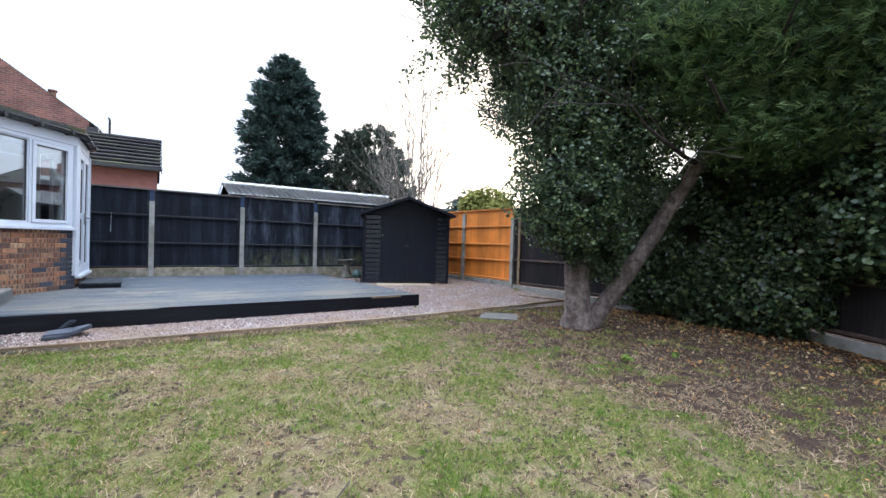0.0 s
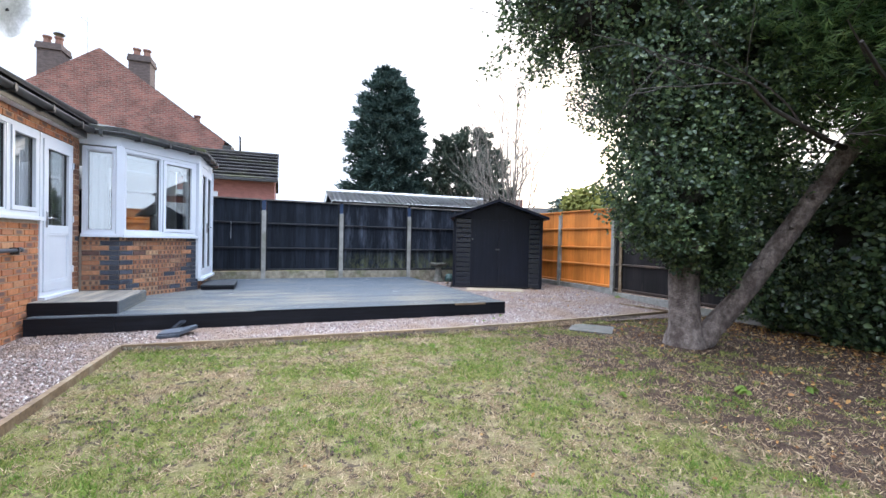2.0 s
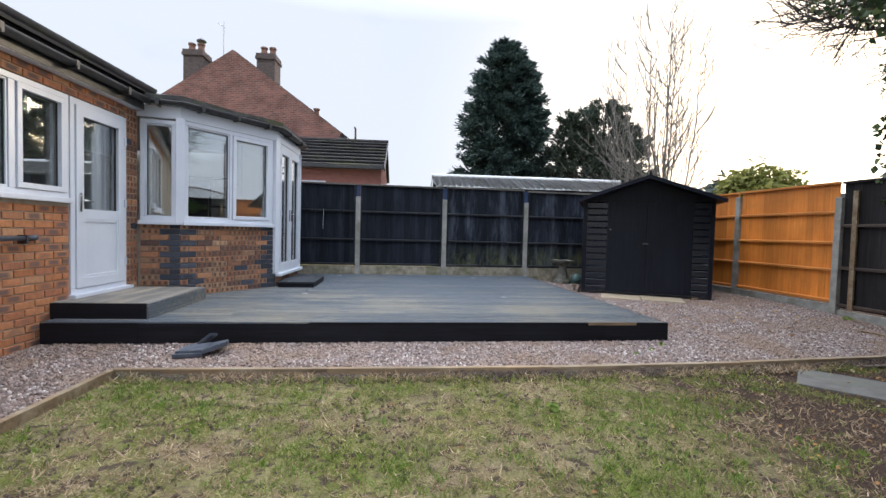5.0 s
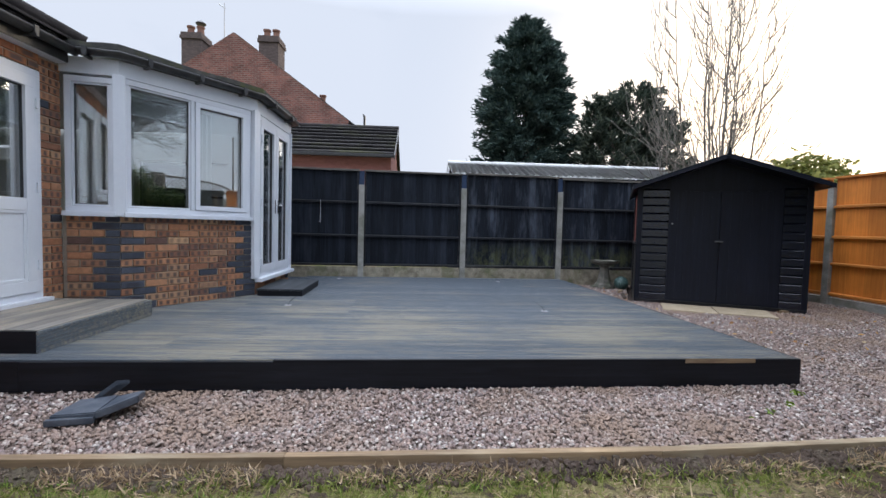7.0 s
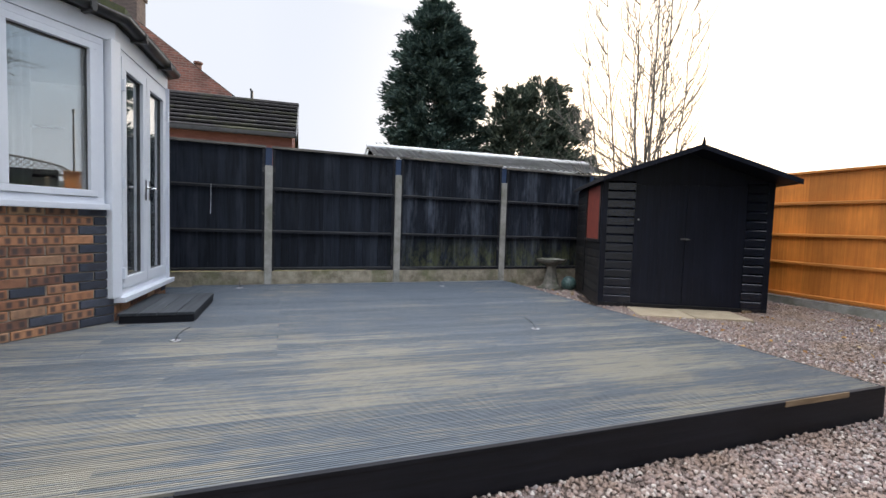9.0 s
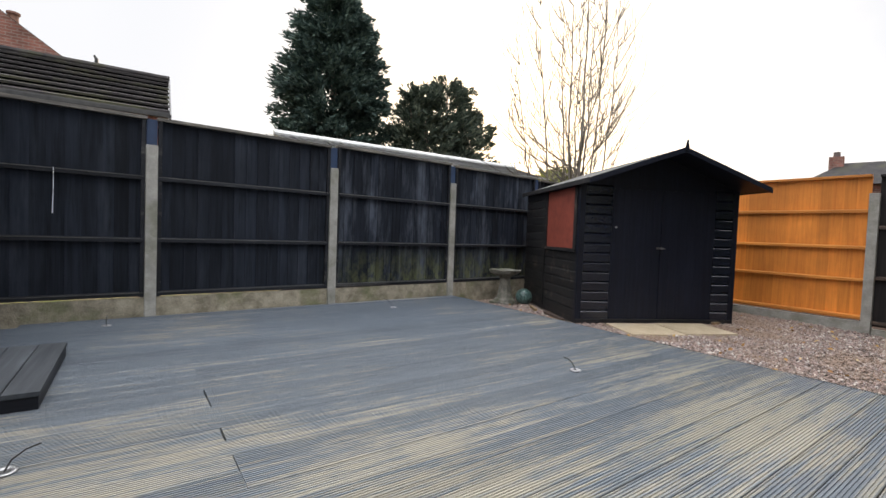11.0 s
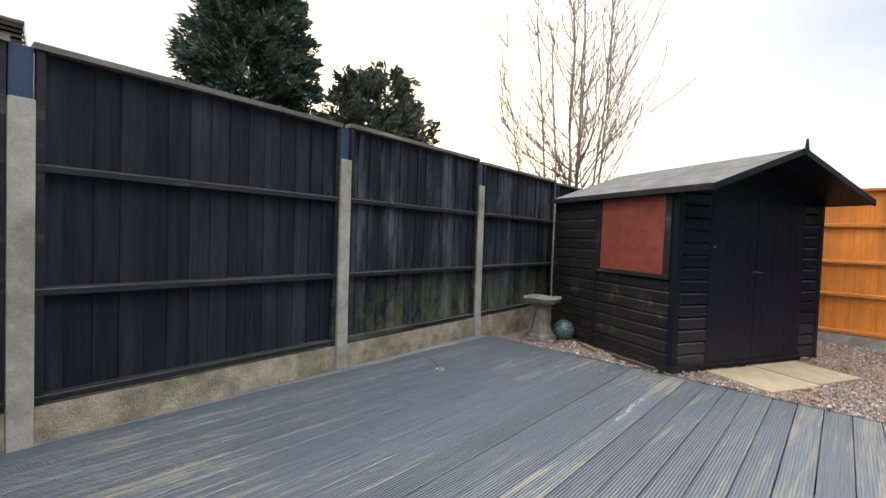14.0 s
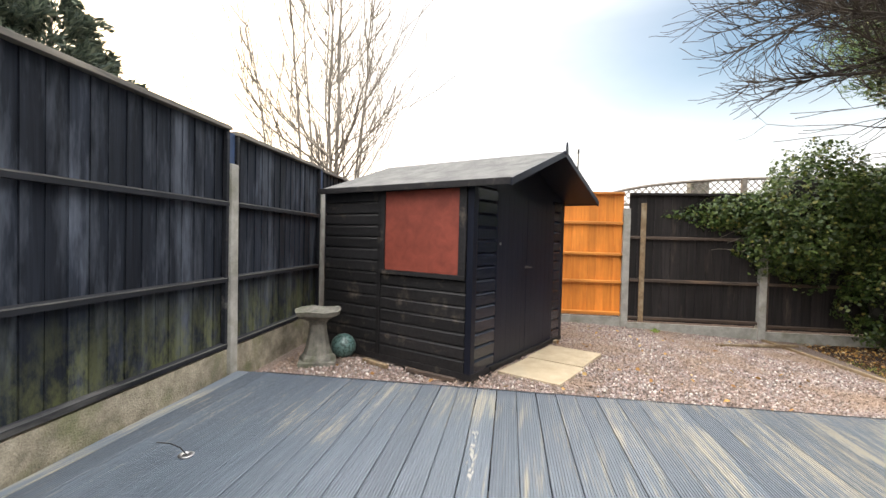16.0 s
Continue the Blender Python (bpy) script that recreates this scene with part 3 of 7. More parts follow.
def tube(bm, pts, radii, sides=8, wobble=0.0, seed=0):
    """A tapered round limb along points."""
    rng = random.Random(seed)
    rings = []
    pts = [Vector(p) for p in pts]
    for i, p in enumerate(pts):
        d = (pts[min(i + 1, len(pts) - 1)] - pts[max(i - 1, 0)]).normalized()
        a = d.cross(Vector((0, 0, 1)) if abs(d.z) < 0.95 else Vector((1, 0, 0))).normalized()
        b = d.cross(a).normalized()
        rings.append([bm.verts.new(p + (a * math.cos(t) + b * math.sin(t)) * radii[i] * (1 + wobble * (rng.random() - 0.5)))
                      for t in (2 * math.pi * k / sides for k in range(sides))])
    for r0, r1 in zip(rings, rings[1:]):
        for k in range(sides):
            bm.faces.new((r0[k], r0[(k + 1) % sides], r1[(k + 1) % sides], r1[k]))
    bm.faces.new(rings[0][::-1])
    bm.faces.new(rings[-1])
    return bm


def lathe(bm, profile, sides=24):
    rings = []
    for r, z in profile:
        rings.append([bm.verts.new((r * math.cos(2 * math.pi * k / sides), r * math.sin(2 * math.pi * k / sides), z)) for k in range(sides)])
    for r0, r1 in zip(rings, rings[1:]):
        for k in range(sides):
            bm.faces.new((r0[k], r0[(k + 1) % sides], r1[(k + 1) % sides], r1[k]))
    bm.faces.new(rings[0][::-1])
    bm.faces.new(rings[-1])
    return bm


def face_frame(p0, p1, z=0.0):
    """Frame on an upright face: x along it, z up, y into the building."""
    d = Vector((p1[0] - p0[0], p1[1] - p0[1], 0)).normalized()
    y = Vector((0, 0, 1)).cross(d)
    return Matrix(((d.x, y.x, 0, p0[0]), (d.y, y.y, 0, p0[1]), (0, 0, 1, z), (0, 0, 0, 1)))


def scatter(name, verts, faces, mats, locs, mat, parent=None, smooth=False):
    """One mesh of many small copies of a shape: rotations and scales (n,3,3) and places (n,3)."""
    verts, mats, locs = np.asarray(verts, float), np.asarray(mats, float), np.asarray(locs, float)
    n, k = len(locs), len(verts)
    co = np.einsum("nij,kj->nki", mats, verts) + locs[:, None, :]
    sizes = np.array([len(f) for f in faces])
    flat = np.concatenate([np.asarray(f) for f in faces])
    loops = (flat[None, :] + (np.arange(n) * k)[:, None]).ravel()
    totals = np.tile(sizes, n)
    starts = np.concatenate(([0], np.cumsum(totals)[:-1]))
    me = bpy.data.meshes.new(name)
    me.vertices.add(n * k)
    me.vertices.foreach_set("co", co.ravel())
    me.loops.add(len(loops))
    me.loops.foreach_set("vertex_index", loops.astype(np.int32))
    me.polygons.add(len(totals))
    me.polygons.foreach_set("loop_start", starts.astype(np.int32))
    me.update(calc_edges=True)
    if smooth:
        me.polygons.foreach_set("use_smooth", np.ones(len(totals), bool))
    me.materials.append(mat)
    ob = new(name, me)
    ob.parent = parent
    return ob


def turns(rng, n, tilt=1.0, size=(0.8, 1.2), out=None, flat=0.0):
    """Random rotations times sizes. out: directions that local z leans to."""
    yaw = rng.uniform(0, 2 * np.pi, n)
    if out is None:
        z = np.stack([rng.normal(0, tilt, n), rng.normal(0, tilt, n), np.ones(n)], 1)
    else:
        z = out + rng.normal(0, tilt, (n, 3))
    z /= np.linalg.norm(z, axis=1, keepdims=True)
    ref = np.stack([np.cos(yaw), np.sin(yaw), rng.normal(0, 0.3, n)], 1)
    x = np.cross(ref, z)
    x /= np.linalg.norm(x, axis=1, keepdims=True) + 1e-9
    y = np.cross(z, x)
    s = rng.uniform(size[0], size[1], n)
    return np.stack([x, y, z], 2) * s[:, None, None]


def ground_z(x, y):
    """Height of the ground: level lawn, rising a little towards the shed."""
    t = np.clip((np.asarray(y, float) - 5.6) / 3.2, 0, 1)
    rise = 0.115 * t * t * (3 - 2 * t)
    lo = np.clip((2.6 - np.asarray(y, float)) / 3.0, 0, 1) * np.clip((np.asarray(x, float) - 3.0) / 4.0, 0, 1)
    return rise - 0.09 * lo + 0.0 * np.asarray(x, float)


# ---- ground ----
def edge_y(x):
    """The line of the timber edging between lawn and gravel."""
    return 5.33 + 0.0125 * max(0.0, x) ** 2


def ground_sheet():
    bm = bmesh.new()
    xs = [-400, -60, -14] + [i * 0.5 for i in range(-8, 20)] + [14, 60, 400]
    ys = [-400, -60, -14] + [i * 0.5 for i in range(-8, 28)] + [18, 60, 400]
    grid = [[bm.verts.new((x, y, float(ground_z(x, y)) - (0.015 if y > 5.0 or x < -1.2 else 0.0))) for x in xs] for y in ys]
    for j in range(len(ys) - 1):
        for i in range(len(xs) - 1):
            bm.faces.new((grid[j][i], grid[j][i + 1], grid[j + 1][i + 1], grid[j + 1][i]))
    return tagged(part("ground", bm, LAWN, smooth=True), "worn winter lawn, green and straw, with bare soil patches", "lawn", kind="structure")


ground_sheet()


def gravel_sheet(name, outline, label):
    bm = bmesh.new()
    step = 0.25
    x0, x1, y0, y1 = outline
    nx, ny = int((x1 - x0) / step) + 1, int((y1 - y0) / step) + 1
    grid = {}
    for j in range(ny + 1):
        for i in range(nx + 1):
            x, y = min(x0 + i * step, x1), min(y0 + j * step, y1)
            if j == 0 and y0 > 5:
                y = edge_y(x)
            grid[i, j] = bm.verts.new((x, y, float(ground_z(x, y)) + 0.02))
    for j in range(ny):
        for i in range(nx):
            bm.faces.new((grid[i, j], grid[i + 1, j], grid[i + 1, j + 1], grid[i, j + 1]))
    return tagged(part(name, bm, GRAVEL_BED), label, "gravel", kind="structure")


gravel_sheet("gravel_path", (-2.32, -1.1, -4.0, 5.33), "pinkish grey gravel path beside the brick wall")
gravel_sheet("gravel_bed", (-2.32, 7.75, 5.33, 12.0), "pinkish grey gravel bed round the deck and shed")


def edging_board(p0, p1, h=0.088, t=0.05):
    m = face_frame(p0, p1)
    length = math.dist(p0, p1)
    bm = boxed(0, length, -t / 2, t / 2, -0.12, h, 0.006)
    for v in bm.verts:
        v.co.z += 0.008 * noise.noise(Vector((v.co.x * 3 + p0[0], v.co.y * 9, p0[1])))
    ob = part("edging_board", bm, EDGING, m=m)
    z = float(ground_z(*p0))
    ob.location.z = z - 0.02
    tagged(ob, "weathered pale timber board edging the lawn", "edging", "edging boards round the lawn")


runs = [(-1.08, 5.30), (0.55, 5.335), (2.45, 5.395), (4.30, 5.55), (6.0, 5.78), (7.62, 6.05)]
for a, b in zip(runs, runs[1:]):
    edging_board(a, b)
edging_board((-1.10, 2.9), (-1.10, 5.30))
edging_board((-1.12, 0.3), (-1.10, 2.9))
edging_board((-1.12, -2.6), (-1.12, 0.3))

# ---- fences ----
BACK0, BACK_DIR = Vector((0.09, 11.35)), Vector((0.9964, 0.085)).normalized()
BAY_W = 1.88


def back_pt(k):
    p = BACK0 + BACK_DIR * (BAY_W * k)
    return (p.x, p.y)


back_fence = thing("fence", Matrix.Identity(4), "black-stained close-board fence with grey concrete posts", "fence")
side_fence = thing("fence", Matrix.Identity(4), "side fence, new orange panels then dark weathered ones", "fence")


def fence_post(x, y, z0, z1, rot, parent):
    bm = boxed(-0.05, 0.05, -0.055, 0.055, z0 - 0.1, z1, 0.012)
    for v in bm.verts:
        if v.co.z > z1 - 0.03:
            v.co.y *= 0.75
    return part("concrete_post", bm, CONCRETE, parent, "grey concrete post", Matrix.Translation((x, y, 0)) @ Matrix.Rotation(rot, 4, "Z"))


def board_mesh(w, h, mat, seed):
    """A feather-edge board: thicker along one side, ends a little uneven."""
    rng = random.Random(seed)
    bm = bmesh.new()
    box(bm, 0, w, 0, 0.014, 0, h)
    for v in bm.verts:
        if v.co.x > w / 2:
            v.co.y = v.co.y * 0.5 + 0.010
        v.co.z += rng.uniform(-0.004, 0.004)
        v.co.x += rng.uniform(-0.003, 0.003)
    return mesh_of(bm, mat)


BOARD_MESHES = {}


def fence_panel(p0, p1, z0, z1, rails, board, rail, cap, label, parent, stiles=True, count=15, cap_d=0.05, rot_seed=0):
    """Close-board panel seen from its rail side: overlapping upright boards, cross rails, side stiles and a capping."""
    rng = random.Random(rot_seed)
    m = face_frame(p0, p1)
    length = math.dist(p0, p1)
    a, b = 0.052, length - 0.052
    frame_bm = boxed(a - 0.012, b + 0.012, -0.035, cap_d, z1 - 0.02, z1 + 0.012, 0.004)
    for v in frame_bm.verts:
        v.co.z += 0.006 * noise.noise(Vector((v.co.x * 2 + p0[0], p0[1], v.co.y)))
    t = part("fence_panel", frame_bm, cap, parent, label, m)
    for x in (a, b - 0.034):
        if stiles:
            part("stile", boxed(x, x + 0.034, -0.024, 0.0115, z0, z1 - 0.021, 0.003), rail, t)
    w = (b - a) / count
    for i in range(count):
        key = (board.name, round(z1 - z0, 2), round(w, 3), i % 4)
        if key not in BOARD_MESHES:
            BOARD_MESHES[key] = board_mesh(w * 1.12, z1 - z0 - 0.03, board, i)
        ob = new("board", BOARD_MESHES[key])
        ob.parent = t
        ob.matrix_basis = Matrix.Translation((a + i * w - 0.004, 0.012 + rng.uniform(0, 0.006), z0 + 0.012)) @ Matrix.Rotation(rng.uniform(-0.004, 0.004), 4, "Y")
    for z in rails:
        bm = boxed(a, b, -0.028, 0.012, z - 0.022, z + 0.022, 0.003)
        for v in bm.verts:
            v.co.z += 0.004 * math.sin(v.co.x * 4 + z * 9)
            if v.co.z > z and v.co.y < 0:
                v.co.z -= 0.010
        r = part("rail", bm, rail, t)
        if rail is BLACK_RAIL:
            edge = boxed(a, b, -0.0295, -0.020, z + 0.0075, z + 0.0135)
            for v in edge.verts:
                v.co.z += 0.004 * math.sin(v.co.x * 4 + z * 9)
            part("worn_edge", edge, WORN_ARRIS, r, "pale worn upper edge")
    return t


def gravel_board(p0, p1, z0, z1, label, parent, mat=None):
    m = face_frame(p0, p1)
    length = math.dist(p0, p1)
    part("gravel_board", boxed(0.05, length - 0.05, -0.022, 0.022, z0, z1, 0.006), mat or GRAVEL_BOARD, parent, label, m)


rot_back = math.atan2(BACK_DIR.y, BACK_DIR.x)
for k in range(-2, 4):
    x, y = back_pt(k)
    fence_post(x, y, 0.0, 1.92, rot_back, back_fence)
    if k < 3:
        q = back_pt(k + 1)
        fence_panel((x, y), q, 0.44, 2.18 + (0.02 if k == 1 else 0), (1.60, 1.00, 0.475), BLACK_FENCE, BLACK_RAIL, CAP_WOOD,
                    "black-stained close-board panel with worn rails and weathered capping", back_fence, rot_seed=k + 5)
        gravel_board((x, y), q, 0.02, 0.435, "mossy concrete gravel board", back_fence)
    if k > -2:
        m = face_frame((x, y), back_pt(k + 1))
        part("blue_infill", boxed(-0.045, 0.045, -0.006, 0.03, 1.92, 2.17, 0.003), BLUE_PAINT, back_fence, "blue-painted timber infill above the post", m)
# last short stretch to the corner
c0 = back_pt(3)
CORNER = (7.40, 11.97)
fence_panel(c0, CORNER, 0.44, 2.16, (1.60, 1.00, 0.475), BLACK_FENCE, BLACK_RAIL, CAP_WOOD,
            "black-stained close-board panel with worn rails and weathered capping", back_fence, rot_seed=31)
gravel_board(c0, CORNER, 0.02, 0.435, "mossy concrete gravel board", back_fence)

string = tube(bmesh.new(), [(-0.72, -0.03, 1.62), (-0.72, -0.036, 1.42), (-0.725, -0.03, 1.22)], [0.003, 0.003, 0.005], 6)
tagged(part("hanging_string", string, UPVC, m=face_frame(back_pt(0), back_pt(1))), "pale string hanging from the fence rail", "string")
RIGHT = [(7.40, 11.80), (7.53, 9.80), (7.655, 7.90), (7.77, 6.02), (7.88, 4.08), (7.98, 2.25), (7.0, 0.62), (5.98, -1.02), (4.95, -2.66)]
for i, p in enumerate(RIGHT):
    tall = 2.02 if i < 2 else (1.88 if i == 2 else 1.50)
    if i == 3:
        tall = 1.45
    q = RIGHT[min(i + 1, len(RIGHT) - 1)]
    fence_post(p[0], p[1], -0.3, tall, math.pi / 2 + 0.06, side_fence)
    if i < len(RIGHT) - 1:
        gz = float(ground_z(7.7, (p[1] + q[1]) / 2))
        if i < 2:
            fence_panel(p, q, gz + 0.15, 2.105, (1.66, 1.20, 0.78, 0.32), ORANGE_WOOD, ORANGE_RAIL, ORANGE_RAIL,
                        "new orange-brown close-board panel with three cross rails", side_fence, stiles=False, rot_seed=i + 50)
        else:
            t = fence_panel(p, q, gz + 0.16, 2.10 if i == 2 else 2.02, (1.45, 0.82, gz + 0.22), BROWN_FENCE, BROWN_RAIL, BROWN_FENCE,
                            "dark brown weathered close-board panel with brown rails", side_fence, stiles=(i > 2), rot_seed=i + 50)
            if i == 2:
                part("batten", boxed(0.20, 0.27, -0.032, 0.0, gz + 0.17, 1.96, 0.003), EDGING, t, "bare brown upright batten")
        gravel_board(p, q, gz - 0.25, gz + 0.145, "grey concrete gravel board", side_fence, CONCRETE)

# ---- deck ----
DECK_Z = 0.252
DECK_M = Matrix.Translation((4.09, 6.44, 0)) @ Matrix.Rotation(radians(2.6), 4, "Z")   # x runs back towards the house (negative), y to the fence
DECK_L, PITCH, ROWS_N = 6.36, 0.1411, 35
deck = thing("deck", DECK_M, "low timber deck with worn grey-blue grooved boards and black fascia", "deck")


def groove_board(length, w=0.1355, n=9):
    """A reeded decking board along x: grooves sunk in the top face."""
    bm = bmesh.new()
    prof = [(0.0, -0.026), (0.0, -0.003), (0.003, 0.0)]
    for i in range(n):
        c = 0.011 + (w - 0.022) * i / (n - 1)
        prof += [(c - 0.0042, 0.0), (c - 0.0026, -0.0052), (c + 0.0026, -0.0052), (c + 0.0042, 0.0)]
    prof += [(w - 0.003, 0.0), (w, -0.003), (w, -0.026)]
    a = [bm.verts.new((0, y, z)) for y, z in prof]
    b = [bm.verts.new((length, y, z)) for y, z in prof]
    for i in range(len(prof) - 1):
        bm.faces.new((a[i], a[i + 1], b[i + 1], b[i]))
    bm.faces.new(list(reversed(a)))
    bm.faces.new(b)
    bm.faces.new((a[0], b[0], b[-1], a[-1]))
    bmesh.ops.recalc_face_normals(bm, faces=bm.faces)
    return mesh_of(bm, DECK)


part("fascia", boxed(-DECK_L - 0.02, -5.505, -0.020, -0.001, 0.04, DECK_Z - 0.010, 0.003), DECK_BLACK, deck, "black-stained fascia board")
part("fascia", boxed(-5.500, 0.0, -0.026, -0.001, 0.045, DECK_Z - 0.012, 0.003), DECK_BLACK, deck, "black-stained fascia board")
part("fascia_strip", boxed(-3.90, 0.0, -0.029, -0.002, DECK_Z - 0.020, DECK_Z + 0.001, 0.003), DECK_BLACK, deck, "black strip along the fascia's top")
part("fascia", boxed(0.001, 0.026, -0.02, 4.95, 0.04, DECK_Z - 0.002, 0.003), DECK_BLACK, deck, "black-stained fascia board at the deck's side")
part("worn_edge", boxed(-0.92, -0.36, -0.0315, -0.024, DECK_Z - 0.028, DECK_Z + 0.004, 0.002), EDGING, deck, "bare splintered patch on the fascia")
for i in range(7):
    x = -DECK_L + 0.05 + i * (DECK_L - 0.15) / 6
    part("joist", boxed(x, x + 0.045, 0.01, 4.9, 0.06, DECK_Z - 0.03), DECK_BLACK, deck)

# ---- house ----
WX = -2.32
W0, W1 = (WX, -4.0), (WX, 7.72)
B1, B2, B3, B4 = (-1.84, 7.82), (-0.953, 9.04), (-0.945, 10.46), (-1.55, 11.02)
SILL_Z, HEAD_Z = 1.25, 2.585
Y0 = 4.0   # wall frame's x = world y + 4


def wall_mass(name, m, rects, thick, label, mat=MORTAR):
    bm = bmesh.new()
    for x0, x1, z0, z1 in rects:
        box(bm, x0, x1, 0.012, thick, z0, z1)
    return tagged(part(name, bm, mat, m=m), label, "wall", kind="structure")


M_WALL = face_frame(W0, W1)
WIN_X0, WIN_X1, DOOR_X0, DOOR_X1 = Y0 + 4.62, Y0 + 6.545, Y0 + 6.585, Y0 + 7.47
WALL_LEN = 11.72
wall_west = wall_mass("wall_west", M_WALL, [(0, WIN_X0, -0.2, 2.66), (WIN_X0, DOOR_X0 - 0.012, -0.2, 1.40), (DOOR_X0 - 0.012, DOOR_X1 + 0.012, -0.2, 0.43),
                                           (WIN_X0, DOOR_X1 + 0.012, 2.515, 2.66), (DOOR_X1 + 0.012, WALL_LEN, -0.2, 2.66)], 0.24,
                      "orange brindled brick house wall with pale mortar", MORTAR_PALE)
M_F1, M_F2, M_F3, M_F4 = face_frame(W1, B1), face_frame(B1, B2), face_frame(B2, B3), face_frame(B3, B4)
L1, L2, L3, L4 = math.dist(W1, B1), math.dist(B1, B2), math.dist(B2, B3), math.dist(B3, B4)
wall_bay_1 = wall_mass("wall_bay_1", M_F1, [(0, L1, -0.1, SILL_Z - 0.045)], 0.12, "brown brick dwarf wall under the narrow bay window")
wall_bay_2 = wall_mass("wall_bay_2", M_F2, [(0, L2, -0.1, SILL_Z - 0.045)], 0.12, "multi-brown brick dwarf wall with blue quoins under the bay")
wall_bay_3 = wall_mass("wall_bay_3", M_F3, [(0, L3, -0.1, 0.43)], 0.12, "brick plinth under the french doors")
wall_bay_4 = wall_mass("wall_bay_4", M_F4, [(0, L4, -0.1, SILL_Z - 0.045)], 0.12, "brown brick dwarf wall behind the french doors")


def frame_bars(bm, x0, x1, z0, z1, w, y0, y1, bevel=0.006):
    box(bm, x0, x1, y0, y1, z0, z0 + w, bevel)
    box(bm, x0, x1, y0, y1, z1 - w, z1, bevel)
    box(bm, x0, x0 + w, y0, y1, z0 + w - 0.001, z1 - w + 0.001, bevel)
    box(bm, x1 - w, x1, y0, y1, z0 + w - 0.001, z1 - w + 0.001, bevel)
    return bm


def pane(parent, x0, x1, z0, z1, y=0.03):
    for dy in (0.0, 0.018):
        ob = part("pane", boxed(x0, x1, y + dy, y + dy + 0.004, z0, z1), GLASS, parent, "clear glass pane")
        ob.visible_shadow = False


def window(name, m, x0, x1, z0, z1, lights, label, sill=0.06, jamb=0.055):
    """White plastic window: outer frame, mullions, a sash and a pane for each light, a sill."""
    t = thing(name, m, label, "window", kind="structure")
    part("window_frame", frame_bars(bmesh.new(), x0, x1, z0, z1, jamb, -0.012, 0.06), UPVC, t)
    for i, (a, b, opens) in enumerate(lights):
        if i:
            part("mullion", boxed(lights[i - 1][1], a, -0.010, 0.058, z0 + jamb, z1 - jamb, 0.005), UPVC, t)
        if opens:
            s = part("sash", frame_bars(bmesh.new(), a + 0.004, b - 0.004, z0 + jamb + 0.004, z1 - jamb - 0.004, 0.052, -0.026, 0.04), UPVC, t)
            g = 0.052
        else:
            s = part("bead", frame_bars(bmesh.new(), a + 0.002, b - 0.002, z0 + jamb + 0.002, z1 - jamb - 0.002, 0.018, 0.0, 0.045), UPVC, t)
            g = 0.018
        part("gasket", frame_bars(bmesh.new(), a + g, b - g, z0 + jamb + g, z1 - jamb - g, 0.007, 0.012, 0.03, 0.0), DARK_PLASTIC, t, "dark rubber seal")
        pane(t, a + g, b - g, z0 + jamb + g, z1 - jamb - g)
    if sill:
        part("window_sill", boxed(x0 - 0.01, x1 + 0.01, -sill, 0.05, z0 - 0.045, z0 + 0.004, 0.008), UPVC, t, "white plastic sill")
    return t


window("window_1", M_WALL, WIN_X0, WIN_X1, 1.445, 2.50, [(WIN_X0 + 0.055, Y0 + 5.28, False), (Y0 + 5.35, Y0 + 5.86, False), (Y0 + 5.93, WIN_X1 - 0.055, True)],
       "white plastic kitchen window with two lights in the brick wall")
window("window_2", M_F1, 0.03, L1 - 0.028, SILL_Z, HEAD_Z - 0.02, [(0.085, L1 - 0.083, False)], "narrow white plastic side window of the bay")
window("window_3", M_F2, 0.03, 1.427, SILL_Z, HEAD_Z, [(0.085, 0.695, False), (0.735, 1.372, True)], "white plastic bay window with two lights reflecting sky")
window("window_4", M_F4, 0.03, L4 - 0.02, SILL_Z, HEAD_Z, [(0.09, L4 - 0.08, False)], "white plastic window of the bay beyond the french doors")


def corner_post(p, z0, z1, rot):
    tagged(part("bay_corner_post", boxed(-0.055, 0.055, -0.03, 0.09, z0, z1, 0.012), UPVC, m=Matrix.Translation((*p, 0)) @ Matrix.Rotation(rot, 4, "Z")),
           "white plastic corner post of the bay", "corner post", "corner posts of the bay", kind="structure")


corner_post((B1[0] + 0.0, B1[1] + 0.0), SILL_Z - 0.04, HEAD_Z + 0.02, radians(30))
corner_post((B2[0] - 0.0, B2[1]), 0.46, HEAD_Z + 0.02, radians(72))
corner_post((B3[0] - 0.0, B3[1]), 0.46, HEAD_Z + 0.02, radians(115))


def lever_handle(parent, x, z, flip=1, y=-0.03):
    bm = bmesh.new()
    box(bm, x - 0.014, x + 0.014, y - 0.010, y, z - 0.10, z + 0.10, 0.004)
    tube(bm, [(x, y - 0.008, z + 0.02), (x, y - 0.05, z + 0.02), (x + flip * 0.03, y - 0.055, z + 0.02), (x + flip * 0.12, y - 0.052, z + 0.015)], [0.010, 0.010, 0.010, 0.008], 8)
    part("handle", bm, CHROME, parent, "chrome lever handle", smooth=True)


